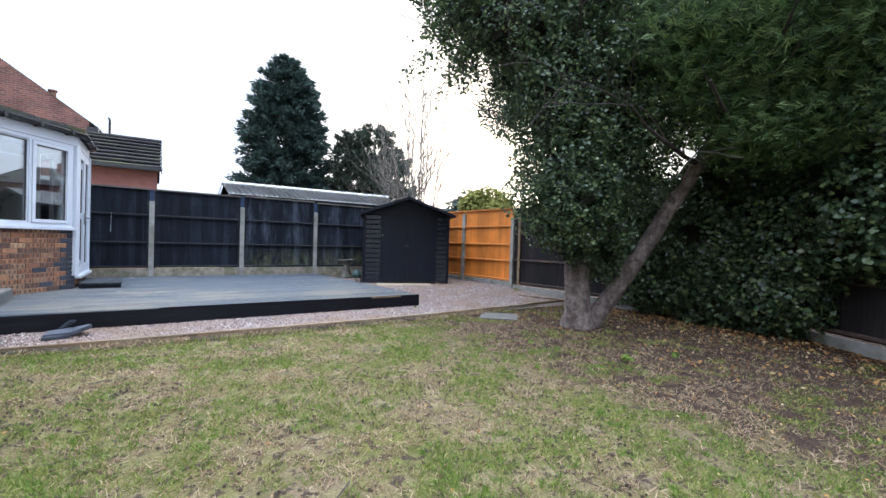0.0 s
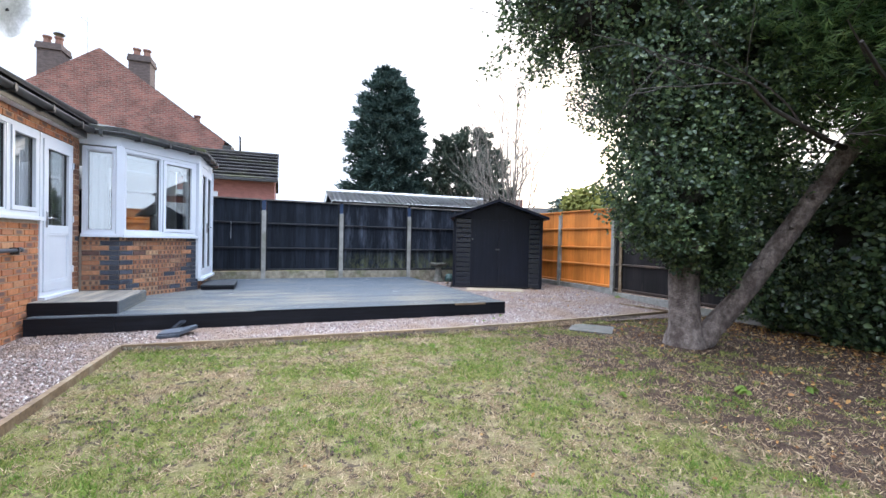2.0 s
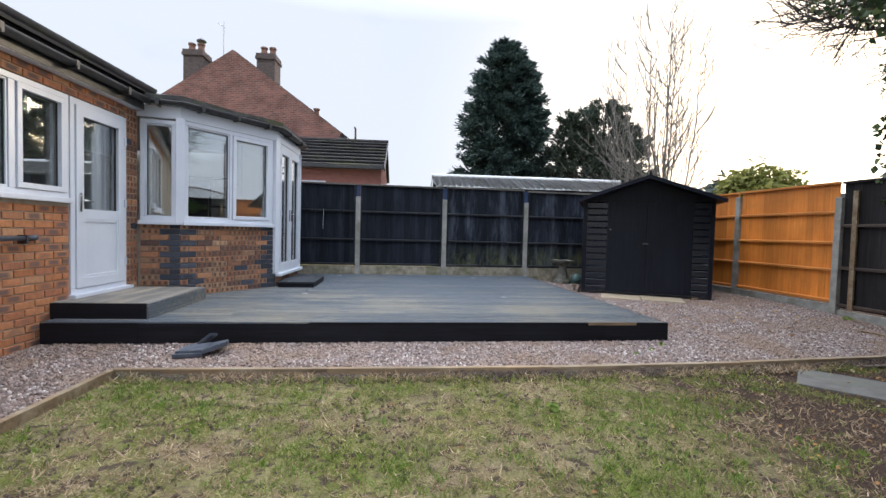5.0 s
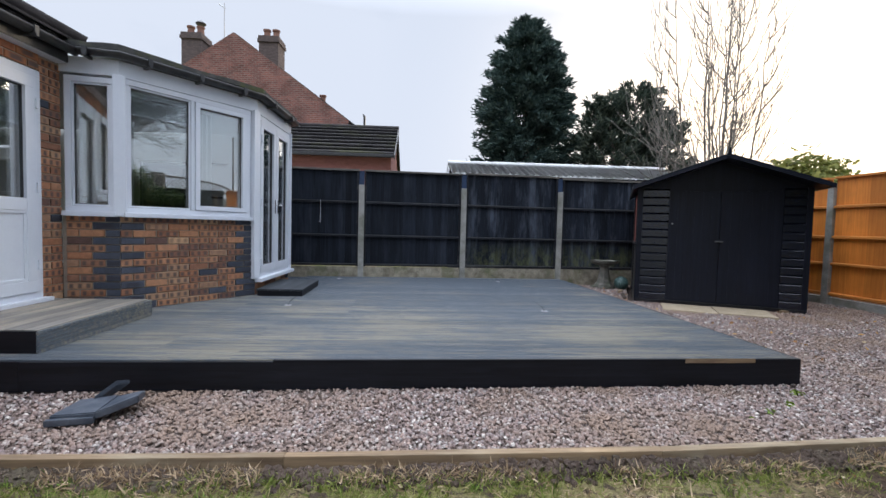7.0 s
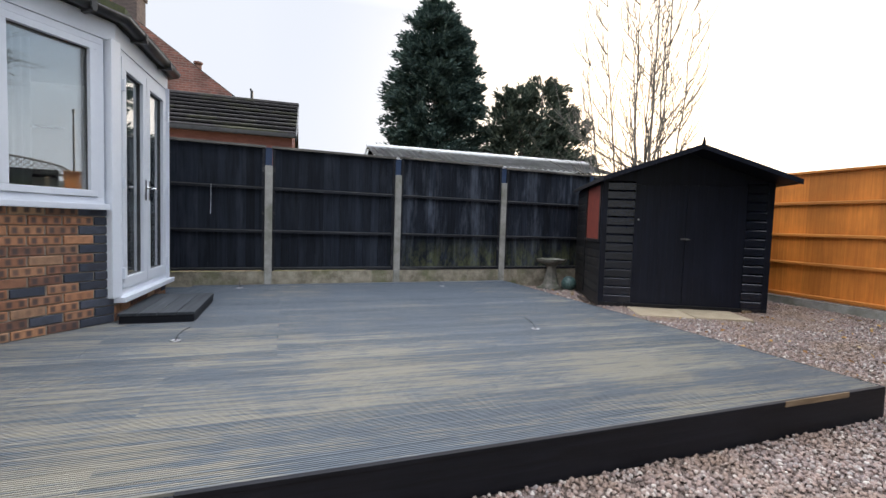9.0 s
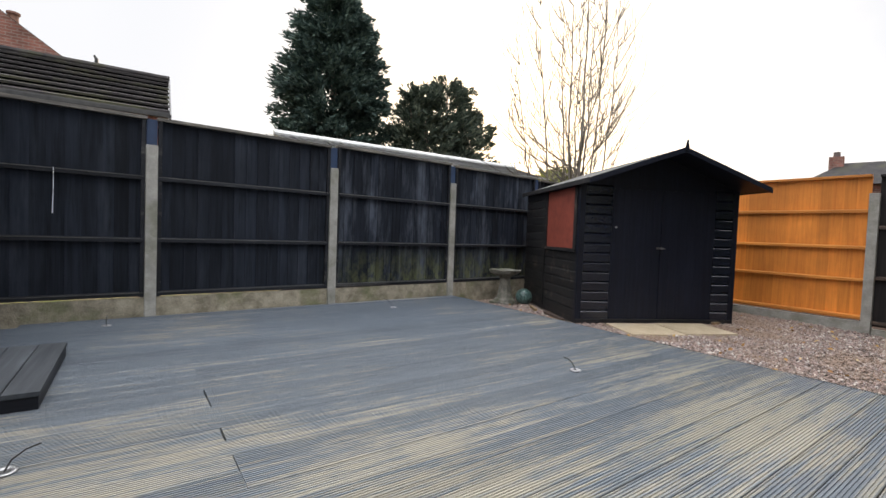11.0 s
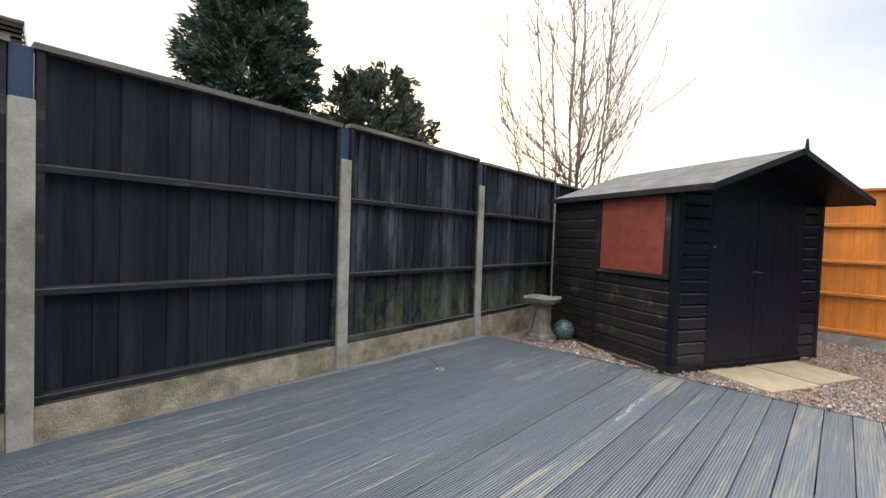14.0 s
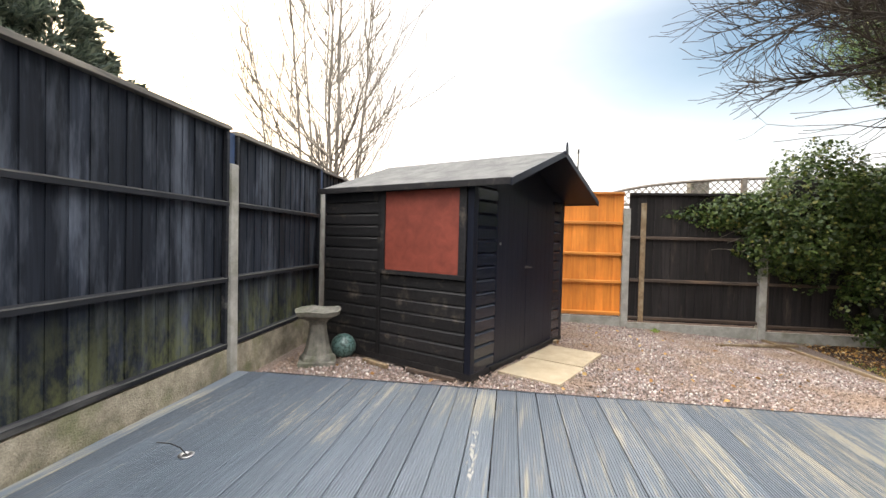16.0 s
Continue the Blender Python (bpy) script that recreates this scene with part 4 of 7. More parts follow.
# back door
door_1 = thing("door_1", M_WALL, "white plastic back door, closed, glazed above a plain panel", "door", kind="structure")
part("door_frame", frame_bars(bmesh.new(), DOOR_X0 - 0.02, DOOR_X1 + 0.005, 0.44, 2.50, 0.062, -0.012, 0.07), UPVC, door_1)
dx0, dx1 = DOOR_X0 + 0.046, DOOR_X1 - 0.061
leaf = bmesh.new()
frame_bars(leaf, dx0, dx1, 0.505, 2.435, 0.105, -0.028, 0.04)
box(leaf, dx0 + 0.10, dx1 - 0.10, -0.026, 0.038, 1.24, 1.35, 0.005)
box(leaf, dx0 + 0.10, dx1 - 0.10, -0.012, 0.03, 0.60, 1.245)
part("door_leaf", leaf, UPVC, door_1)
part("lower_panel_bead", frame_bars(bmesh.new(), dx0 + 0.104, dx1 - 0.104, 0.609, 1.242, 0.03, -0.022, 0.0), UPVC, door_1)
part("gasket", frame_bars(bmesh.new(), dx0 + 0.10, dx1 - 0.10, 1.345, 2.335, 0.010, 0.0, 0.03, 0.0), DARK_PLASTIC, door_1, "dark rubber seal")
pane(door_1, dx0 + 0.10, dx1 - 0.10, 1.345, 2.335, 0.012)
lever_handle(door_1, dx0 + 0.05, 1.42, 1)
part("threshold", boxed(DOOR_X0 - 0.04, DOOR_X1 + 0.05, -0.075, 0.05, 0.405, 0.445, 0.006), UPVC, door_1, "white plastic threshold")
for z in (0.75, 1.45, 2.2):
    part("hinge", boxed(dx1 - 0.01, dx1 + 0.02, -0.045, -0.020, z - 0.045, z + 0.045, 0.004), UPVC, door_1)

# french doors
door_2 = thing("door_2", M_F3, "white plastic french doors, closed, each with a long glass pane", "french doors", kind="structure")
part("door_frame", frame_bars(bmesh.new(), 0.045, L3 - 0.04, 0.46, HEAD_Z, 0.06, -0.012, 0.07), UPVC, door_2)
mid = L3 / 2
for x0, x1, flip in ((0.107, mid - 0.004, 1), (mid + 0.004, L3 - 0.102, -1)):
    lf = part("door_leaf", frame_bars(bmesh.new(), x0, x1, 0.524, HEAD_Z - 0.064, 0.095, -0.03, 0.04), UPVC, door_2)
    part("gasket", frame_bars(bmesh.new(), x0 + 0.094, x1 - 0.094, 0.618, HEAD_Z - 0.158, 0.009, -0.002, 0.03, 0.0), DARK_PLASTIC, door_2, "dark rubber seal")
    pane(door_2, x0 + 0.093, x1 - 0.093, 0.617, HEAD_Z - 0.157, 0.012)
    lever_handle(door_2, (x1 - 0.05) if flip == 1 else (x0 + 0.05), 1.42, -flip, -0.03)
    for z in (0.66, 1.45, 2.28):
        hx = x0 - 0.004 if flip == 1 else x1 + 0.004
        part("hinge", boxed(hx - 0.016, hx + 0.016, -0.055, -0.012, z - 0.05, z + 0.05, 0.005), UPVC, door_2)
part("threshold", boxed(0.0, L3 + 0.02, -0.085, 0.05, 0.415, 0.462, 0.006), UPVC, door_2, "white plastic threshold")


# fascia, soffit and gutters
def run_offset(pts, d):
    """The line of faces pushed outwards by d."""
    out = []
    for i, p in enumerate(pts):
        ns = []
        for a, b in ((i - 1, i), (i, i + 1)):
            if a >= 0 and b < len(pts):
                v = (Vector(pts[b]) - Vector(pts[a])).normalized()
                ns.append(Vector((v.y, -v.x)))
        n = sum(ns, Vector((0, 0)))
        n = n / (n.length ** 2 / len(ns)) if n.length else n
        out.append(Vector(p) + n * d)
    return out


BAY_LINE = [W1, B1, B2, B3, B4]
for i, (M_F, L) in enumerate(((M_F1, L1), (M_F2, L2), (M_F3, L3), (M_F4, L4))):
    tagged(part("fascia", boxed(-0.008, L + 0.012, -0.016 - 0.001 * i, 0.08, HEAD_Z + 0.004, 2.745, 0.004), UPVC, m=M_F), "white plastic fascia panel above the bay windows", "fascia", "fascias of the bay", kind="structure")


def gutter(pts, z, label, drop=0.0, r=0.058):
    g = thing("gutter", Matrix.Translation((0, 0, 0)), label, "gutter", "gutters of the house", kind="structure")
    bm = bmesh.new()
    n = 10
    rings = []
    for i, p in enumerate(pts):
        d = (Vector(pts[min(i + 1, len(pts) - 1)]) - Vector(pts[max(i - 1, 0)])).normalized()
        o = Vector((d.y, -d.x))
        rings.append([bm.verts.new((p[0] + o.x * rr * math.cos(t), p[1] + o.y * rr * math.cos(t), z + rr * math.sin(t) - drop * i)) for rr, t in
                      [(r, -math.pi * k / n) for k in range(n + 1)] + [(r - 0.005, -math.pi * (n - k) / n) for k in range(n + 1)]])
    for a, b in zip(rings, rings[1:]):
        k = len(a)
        for j in range(k):
            bm.faces.new((a[j], a[(j + 1) % k], b[(j + 1) % k], b[j]))
    bm.faces.new(rings[0])
    bm.faces.new(rings[-1][::-1])
    bmesh.ops.recalc_face_normals(bm, faces=bm.faces)
    part("channel", bm, DARK_PLASTIC, g, smooth=True)
    return g


def bracket(parent, p, d, z):
    o = Vector((d.y, -d.x))
    m = Matrix(((d.x, -o.x, 0, p[0]), (d.y, -o.y, 0, p[1]), (0, 0, 1, z), (0, 0, 0, 1)))
    part("bracket", boxed(-0.016, 0.016, -0.068, 0.075, -0.078, -0.045, 0.004), DARK_PLASTIC, parent, m=m)
    part("joint", boxed(-0.022, 0.022, -0.064, -0.05, -0.06, 0.012, 0.004), DARK_PLASTIC, parent, m=m)


gline = [(p.x, p.y) for p in run_offset(BAY_LINE, 0.085)]
g_bay = gutter(gline, 2.80, "dark plastic gutter round the bay with brackets")
for (a, b) in zip(gline, gline[1:]):
    d = (Vector(b) - Vector(a)).normalized()
    n = max(1, int(math.dist(a, b) / 0.5))
    for i in range(n):
        q = Vector(a).lerp(Vector(b), (i + 0.5) / n)
        bracket(g_bay, (q.x, q.y), d, 2.80)
g_main = gutter([(WX + 0.16, -4.0), (WX + 0.16, 7.70)], 2.79, "grey-black plastic gutter along the house eaves")
for i in range(12):
    bracket(g_main, (WX + 0.16, 7.2 - i * 0.82), Vector((0, 1)), 2.79)
tagged(part("soffit", boxed(0, WALL_LEN - 0.03, -0.09, 0.05, 2.655, 2.685), UPVC, m=M_WALL), "white soffit strip under the house gutter", "soffit", kind="structure")
tagged(part("fascia", boxed(0, WALL_LEN - 0.03, -0.10, -0.082, 2.66, 2.80, 0.003), DARK_PLASTIC, m=M_WALL), "dark fascia board behind the house gutter", "fascia", kind="structure")

# roofs
roof_out = run_offset(BAY_LINE, 0.10)
bm = bmesh.new()
outer = [bm.verts.new((p.x, p.y, 2.87)) for p in roof_out]
lower = [bm.verts.new((p.x, p.y, 2.815)) for p in roof_out]
inner = [bm.verts.new((-2.9, 8.1, 3.12)), bm.verts.new((-2.9, 8.6, 3.12)), bm.verts.new((-2.9, 9.3, 3.12)), bm.verts.new((-2.9, 10.2, 3.12)), bm.verts.new((-2.9, 11.0, 3.12))]
for i in range(4):
    bm.faces.new((outer[i], outer[i + 1], inner[i + 1], inner[i]))
    bm.faces.new((lower[i], lower[i + 1], outer[i + 1], outer[i]))
for i in range(4):
    bm.faces.new((lower[i + 1], lower[i], inner[i], inner[i + 1]))
bmesh.ops.subdivide_edges(bm, edges=bm.edges, cuts=3, use_grid_fill=True)
for v in bm.verts:
    v.co.z += 0.022 * noise.noise(v.co * 6.0)
bmesh.ops.recalc_face_normals(bm, faces=bm.faces)
tagged(part("bay_roof", bm, ROOF_EDGE), "dark mossy low roof over the bay", "roof", kind="structure")

house_roof = thing("house_roof", Matrix.Identity(4), "dark tiled hipped roof of the house above the gutter", "roof", kind="structure")
bm = bmesh.new()
e0, e1 = (WX + 0.13, -4.0, 2.86), (WX + 0.13, 7.85, 2.86)
r0, r1 = (WX - 4.2, -4.0, 5.15), (WX - 4.2, 3.7, 5.15)
w0, w1 = (WX - 8.5, -4.0, 2.86), (WX - 8.5, 7.85, 2.86)
vs = [bm.verts.new(p) for p in (e0, e1, r0, r1, w0, w1)]
bm.faces.new((vs[0], vs[1], vs[3], vs[2]))
bm.faces.new((vs[1], vs[5], vs[3]))
bm.faces.new((vs[2], vs[3], vs[5], vs[4]))
bm.faces.new((vs[4], vs[5], vs[1], vs[0]))
part("deck_sheet", bm, FAR_TILE, house_roof)
for i in range(18):
    f = i / 18
    za, xa = 2.875 + 2.29 * f, WX + 0.13 - 4.33 * f
    y_end = 7.85 - 4.15 * f
    b2 = bmesh.new()
    box(b2, xa - 0.27, xa + 0.01, -4.0, y_end, za, za + 0.022, 0.004)
    for v in b2.verts:
        if v.co.x < xa - 0.1:
            v.co.z += 0.13
    part("tile_course", b2, FAR_TILE, house_roof)
bm = bmesh.new()
tube(bm, [Vector(e1) + Vector((0.0, 0, 0.03)), Vector(r1) + Vector((0, 0, 0.05))], [0.09, 0.09], 10)
part("hip_ridge", bm, FAR_TILE, house_roof, "dark hip ridge tiles", smooth=True)

# rooms behind the glass
room = bmesh.new()
for ya, yb, za, zb in ((-4.0, 11.2, 0.2, 1.1), (-4.0, 11.2, 2.35, 2.66), (-4.0, 3.6, 1.1, 2.35), (6.6, 8.3, 1.1, 2.35), (10.6, 11.2, 1.1, 2.35)):
    box(room, WX - 4.2, WX - 4.0, ya, yb, za, zb)
box(room, WX - 4.0, WX - 0.26, -4.2, -4.0, 0.2, 2.66)
box(room, WX - 4.0, -1.75, 11.12, 11.24, 0.0, 2.78)
tagged(part("wall_inner", room, ROOM_WALL), "pale plain inner walls of the house", "wall", kind="structure")
tagged(part("wall_partition", boxed(WX - 4.0, WX - 0.95, 7.50, 7.60, 0.4, 2.66), ROOM_WALL), "pale partition between kitchen and bay room", "wall", kind="structure")
bm = prism(bmesh.new(), [(WX - 4.0, -4.0), (WX - 0.25, -4.0), (WX - 0.25, 7.9), (-1.95, 7.97), (-1.10, 9.10), (-1.10, 10.4), (-1.65, 11.0), (WX - 4.0, 11.1)], 0.36, 0.415)
tagged(part("floor", bm, ROOM_FLOOR), "brown floor of the rooms behind the windows", "floor", kind="structure")
bm = prism(bmesh.new(), [(WX - 4.0, -4.0), (WX - 0.02, -4.0), (WX - 0.02, 7.76), (-1.88, 7.88), (-1.02, 9.07), (-1.02, 10.45), (-1.60, 11.0), (WX - 4.0, 11.1)], 2.668, 2.70)
tagged(part("ceiling", bm, ROOM_WALL), "pale ceiling of the rooms behind the windows", "ceiling", kind="structure")


def curtain(m, x0, x1, z0, z1, y, label, waves=7):
    bm = bmesh.new()
    n = waves * 8
    rows = []
    for z in (z0, z1):
        rows.append([bm.verts.new((x0 + (x1 - x0) * i / n, y + 0.022 * math.sin(i * 2 * math.pi / 8), z)) for i in range(n + 1)])
    for i in range(n):
        bm.faces.new((rows[0][i], rows[0][i + 1], rows[1][i + 1], rows[1][i]))
    bmesh.ops.solidify(bm, geom=bm.faces[:], thickness=0.004)
    tagged(part("curtain", bm, CURTAIN, m=m, smooth=True), label, "curtain", "curtains and blinds behind the glass")


def blind(m, x0, x1, z0, z1, y, label):
    t = thing("roller_blind", m, label, "roller blind", "curtains and blinds behind the glass")
    part("fabric", boxed(x0, x1, y, y + 0.004, z0, z1), BLIND, t)
    part("headrail", boxed(x0, x1, 0.055, y + 0.03, z1 - 0.015, z1 + 0.035, 0.004), UPVC, t)
    part("bottom_bar", boxed(x0, x1, y - 0.006, y + 0.010, z0 - 0.02, z0 + 0.004, 0.003), UPVC, t)


curtain(M_F2, 0.11, 0.19, 1.0, 2.45, 0.16, "pale grey vertical curtain beside the bay window", 2)
curtain(M_F2, 0.80, 1.02, 1.0, 2.45, 0.16, "pale grey vertical curtain beside the bay window", 4)
curtain(M_F1, 0.08, 0.34, 1.0, 2.45, 0.16, "pale grey vertical curtain beside the narrow window", 3)
blind(M_F2, 0.10, 0.82, 2.28, 2.46, 0.10, "pale roller blind drawn up in the bay window")
blind(M_F3, 0.16, L3 - 0.16, 1.62, 2.44, 0.12, "pale roller blind half down behind the french doors")
blind(M_WALL, DOOR_X0 + 0.10, DOOR_X1 - 0.10, 2.02, 2.42, 0.10, "pale roller blind partly down behind the back door")
blind(M_WALL, WIN_X0 + 0.10, Y0 + 5.88, 2.05, 2.45, 0.10, "pale roller blind partly down behind the kitchen window")

# steps
step_1 = thing("door_step", Matrix.Translation((WX, 6.30, 0)) @ Matrix.Rotation(radians(1.5), 4, "Z"), "timber step with worn pale top and grooved sides", "step")
for i in range(8):
    part("board", boxed(0.004 + i * 0.112, 0.108 + i * 0.112, 0.02, 1.32, 0.385, 0.41, 0.003), STEP_TOP, step_1)
part("riser", boxed(0.0, 0.90, 0.0, 0.018, DECK_Z - 0.01, 0.405, 0.003), DECK_BLACK, step_1, "black-stained riser")
for i in range(6):
    part("side_slat", boxed(0.898, 0.916, 0.0, 1.34, DECK_Z + 0.002 + i * 0.0255, DECK_Z + 0.024 + i * 0.0255, 0.003), DECK, step_1, "grooved grey side slat")
part("core", boxed(0.02, 0.896, 0.02, 1.30, DECK_Z - 0.01, 0.384), DECK_BLACK, step_1)
step_2 = thing("door_step", Matrix.Translation((-0.90, 8.93, 0)) @ Matrix.Rotation(radians(2.0), 4, "Z"), "low dark timber step on the deck below the french doors", "step")
for i in range(4):
    part("board", boxed(0.004 + i * 0.145, 0.143 + i * 0.145, 0.0, 1.06, 0.318, 0.342, 0.003), DARK_STEP, step_2)
part("core", boxed(0.012, 0.572, 0.01, 1.05, DECK_Z - 0.006, 0.316), DECK_BLACK, step_2)

# wall pipe, satellite dish
pipe = thing("waste_pipe", M_WALL, "grey plastic pipe with elbow on the brick wall", "pipe")
bm = tube(bmesh.new(), [(7.4, -0.05, 1.03), (10.02, -0.05, 1.05)], [0.022, 0.022], 12)
part("straight_pipe", bm, GREY_PLASTIC, pipe, smooth=True)
bm = tube(bmesh.new(), [(10.01, -0.05, 1.05), (10.07, -0.05, 1.052), (10.11, -0.03, 1.053), (10.12, 0.02, 1.053)], [0.027, 0.027, 0.027, 0.027], 12)
part("elbow", bm, GREY_PLASTIC, pipe, smooth=True)
for x in (9.2, 9.95):
    part("clip", boxed(x, x + 0.02, -0.08, 0.012, 1.0, 1.08, 0.004), DARK_PLASTIC, pipe)

dish = thing("satellite_dish", Matrix.Translation((-2.46, 6.42, 3.86)), "grey satellite dish on a bracket above the gutter", "satellite dish")
bm = bmesh.new()
rings = []
for r in (0.0, 0.08, 0.16, 0.24, 0.30):
    rings.append([bm.verts.new((0.10 - 0.9 * r * r + 0.02, r * math.cos(a), r * 1.1 * math.sin(a))) for a in (2 * math.pi * k / 24 for k in range(24))] if r else None)
c = bm.verts.new((0.12, 0, 0))
for k in range(24):
    bm.faces.new((c, rings[1][k], rings[1][(k + 1) % 24]))
for a, b in zip(rings[1:], rings[2:]):
    for k in range(24):
        bm.faces.new((a[k], b[k], b[(k + 1) % 24], a[(k + 1) % 24]))
bmesh.ops.solidify(bm, geom=bm.faces[:], thickness=0.006)
part("reflector", bm, CORRUGATED, dish, smooth=True, m=Matrix.Rotation(radians(180), 4, "Z") @ Matrix.Rotation(radians(-20), 4, "Y"))
part("bracket", tube(bmesh.new(), [(-0.75, 0, -0.75), (-0.35, 0, -0.05), (-0.10, 0, 0.02)], [0.018, 0.018, 0.018], 8), DARK_PLASTIC, dish)

# ---- shed ----
SHED_M = Matrix.Translation((4.47, 9.78, 0.0)) @ Matrix.Rotation(radians(-24.3), 4, "Z")   # x along the front, y to the back
SW, SD, SZ0, EAVE, RIDGE = 2.10, 1.92, 0.19, 1.86, 2.235
shed = thing("shed", SHED_M, "black-painted timber apex shed with shut double doors and felt roof", "shed")


def clad_board(x0, x1, y0, y1, z, h, axis, out):
    """One shiplap board: a bevelled strip with a shadow step at its upper edge."""
    bm = bmesh.new()
    prof = [(0.0, 0.0), (out, 0.002), (out, h - 0.026), (out * 0.2, h - 0.006), (0.0, h)]
    if axis == "x":
        a = [bm.verts.new((x0, y0 - p, z + q)) for p, q in prof]
        b = [bm.verts.new((x1, y0 - p, z + q)) for p, q in prof]
    else:
        a = [bm.verts.new((x0 - p, y1, z + q)) for p, q in prof]
        b = [bm.verts.new((x0 - p, y0, z + q)) for p, q in prof]
    n = len(prof)
    for i in range(n):
        bm.faces.new((a[i], a[(i + 1) % n], b[(i + 1) % n], b[i]))
    bm.faces.new(a[::-1])
    bm.faces.new(b)
    bmesh.ops.recalc_face_normals(bm, faces=bm.faces)
    return bm


body = bmesh.new()
box(body, 0.0, SW, 0.0, SD, SZ0, EAVE)
pts = [(0, EAVE), (SW, EAVE), (SW / 2, RIDGE)]
for y0, y1 in ((0.0, SD),):
    a = [body.verts.new((x, y0, z)) for x, z in pts]
    b = [body.verts.new((x, y1, z)) for x, z in pts]
    body.faces.new(a)
    body.faces.new(b[::-1])
    for i in range(3):
        body.faces.new((a[i], b[i], b[(i + 1) % 3], a[(i + 1) % 3]))
bmesh.ops.recalc_face_normals(body, faces=body.faces)
part("body", body, SHED_PLAIN, shed)
H_BOARD = 0.118
n_rows = int((EAVE - SZ0) / H_BOARD) + 1
for i in range(n_rows):
    z = SZ0 + i * H_BOARD
    h = min(H_BOARD, EAVE - z)
    if h < 0.04:
        continue
    for x0, x1 in ((0.045, 0.40), (SW - 0.30, SW - 0.045)):
        part("front_board", clad_board(x0, x1, 0, 0, z, h, "x", 0.022), SHED_GLOSS, shed)
    if z + h < 1.02 or z > 1.80:
        part("side_board", clad_board(0, 0, 0.05, 1.06, z, h, "y", 0.017), SHED_BLACK, shed)
    part("side_board", clad_board(0, 0, 1.10, SD - 0.01, z, h, "y", 0.017), SHED_BLACK, shed)
    part("far_side_board", clad_board(0, 0, 0.02, SD - 0.01, z, h, "y", 0.017), SHED_BLACK, shed, m=Matrix.Translation((SW, SD, 0)) @ Matrix.Rotation(math.pi, 4, "Z"))
part("corner_trim", boxed(-0.024, 0.045, -0.024, 0.040, SZ0, EAVE - 0.01, 0.004), SHED_PLAIN, shed)
part("corner_trim", boxed(SW - 0.045, SW + 0.024, -0.024, 0.040, SZ0, EAVE - 0.01, 0.004), SHED_PLAIN, shed)
part("side_batten", boxed(-0.030, 0.0, 1.055, 1.105, SZ0, EAVE - 0.01, 0.004), SHED_BLACK, shed)
# window boarded over
part("window_shutter", boxed(-0.020, -0.002, 0.125, 1.005, 1.045, 1.815, 0.003), RED_BOARD, shed, "red-brown board over the window")
wf = bmesh.new()
box(wf, -0.034, -0.001, 0.05, 0.125, 1.015, 1.83, 0.003)
box(wf, -0.034, -0.001, 1.005, 1.055, 1.015, 1.83, 0.003)
box(wf, -0.045, -0.001, 0.05, 1.055, 1.005, 1.043, 0.003)
part("window_frame", wf, SHED_BLACK, shed)
# doors
for x0, x1 in ((0.405, 1.055), (1.061, SW - 0.305)):
    d = part("door", boxed(x0, x1, -0.022, 0.0, SZ0 + 0.01, EAVE - 0.06, 0.003), SHED_PLAIN, shed, "plain black shed door")
    n = 6
    for i in range(n):
        w = (x1 - x0) / n
        part("door_board", boxed(x0 + i * w + 0.001, x0 + (i + 1) * w - 0.001, -0.024, -0.021, SZ0 + 0.012, EAVE - 0.065, 0.001), SHED_PLAIN, d)
bm = bmesh.new()
box(bm, 1.00, 1.09, -0.036, -0.029, 1.075, 1.10, 0.003)
tube(bm, [(1.03, -0.036, 1.087), (1.03, -0.06, 1.087), (1.10, -0.065, 1.085)], [0.007, 0.007, 0.006], 8)
part("latch", bm, DARK_METAL, shed, "small steel latch")
bm = tube(bmesh.new(), [(0.45, -0.029, 1.33), (0.45, -0.036, 1.33)], [0.012, 0.012], 12)
part("lock_disc", bm, DULL_METAL, shed)
part("door_sill", boxed(0.3, SW - 0.2, -0.05, 0.0, SZ0 - 0.02, SZ0 + 0.008, 0.003), SHED_BLACK, shed)
# roof
OV_F, OV_B, OV_S = 0.40, 0.02, 0.09
slope = (RIDGE - EAVE) / (SW / 2)
for s in (-1, 1):
    bm = bmesh.new()
    xe = SW / 2 + s * (SW / 2 + OV_S)
    ze = EAVE - slope * OV_S + 0.03
    c = [(SW / 2, -OV_F, RIDGE + 0.035), (SW / 2, SD + OV_B, RIDGE + 0.035), (xe, SD + OV_B, ze + 0.005), (xe, -OV_F, ze + 0.005)]
    slab_of(bm, c if s == -1 else c[::-1], 0.022)
    part("roof_felt", bm, FELT, shed, "grey mineral roofing felt", m=Matrix.Translation((0, 0, 0.0)))
    b2 = bmesh.new()
    slab_of(b2, [(p[0] - s * 0.004, p[1] + 0.004, p[2] - 0.024) for p in (c if s == -1 else c[::-1])], 0.016)
    part("roof_board", b2, SHED_PLAIN, shed)
    # barge board
    b3 = bmesh.new()
    slab_of(b3, [(SW / 2, -OV_F - 0.020, RIDGE + 0.040), (SW / 2, -OV_F - 0.001, RIDGE + 0.040), (xe + s * 0.02, -OV_F - 0.001, ze + 0.006), (xe + s * 0.02, -OV_F - 0.020, ze + 0.006)], 0.06)
    part("barge_board", b3, SHED_PLAIN, shed)
    b4 = boxed(min(xe, xe + s * 0.016), max(xe, xe + s * 0.016), -OV_F, SD + OV_B, ze - 0.045, ze + 0.012, 0.003)
    part("eave_strip", b4, SHED_BLACK, shed)
bm = bmesh.new()
prism(bm, [(-0.028, -0.008), (0.028, -0.008), (0.028, 0.008), (-0.028, 0.008)], 0, 0.12)
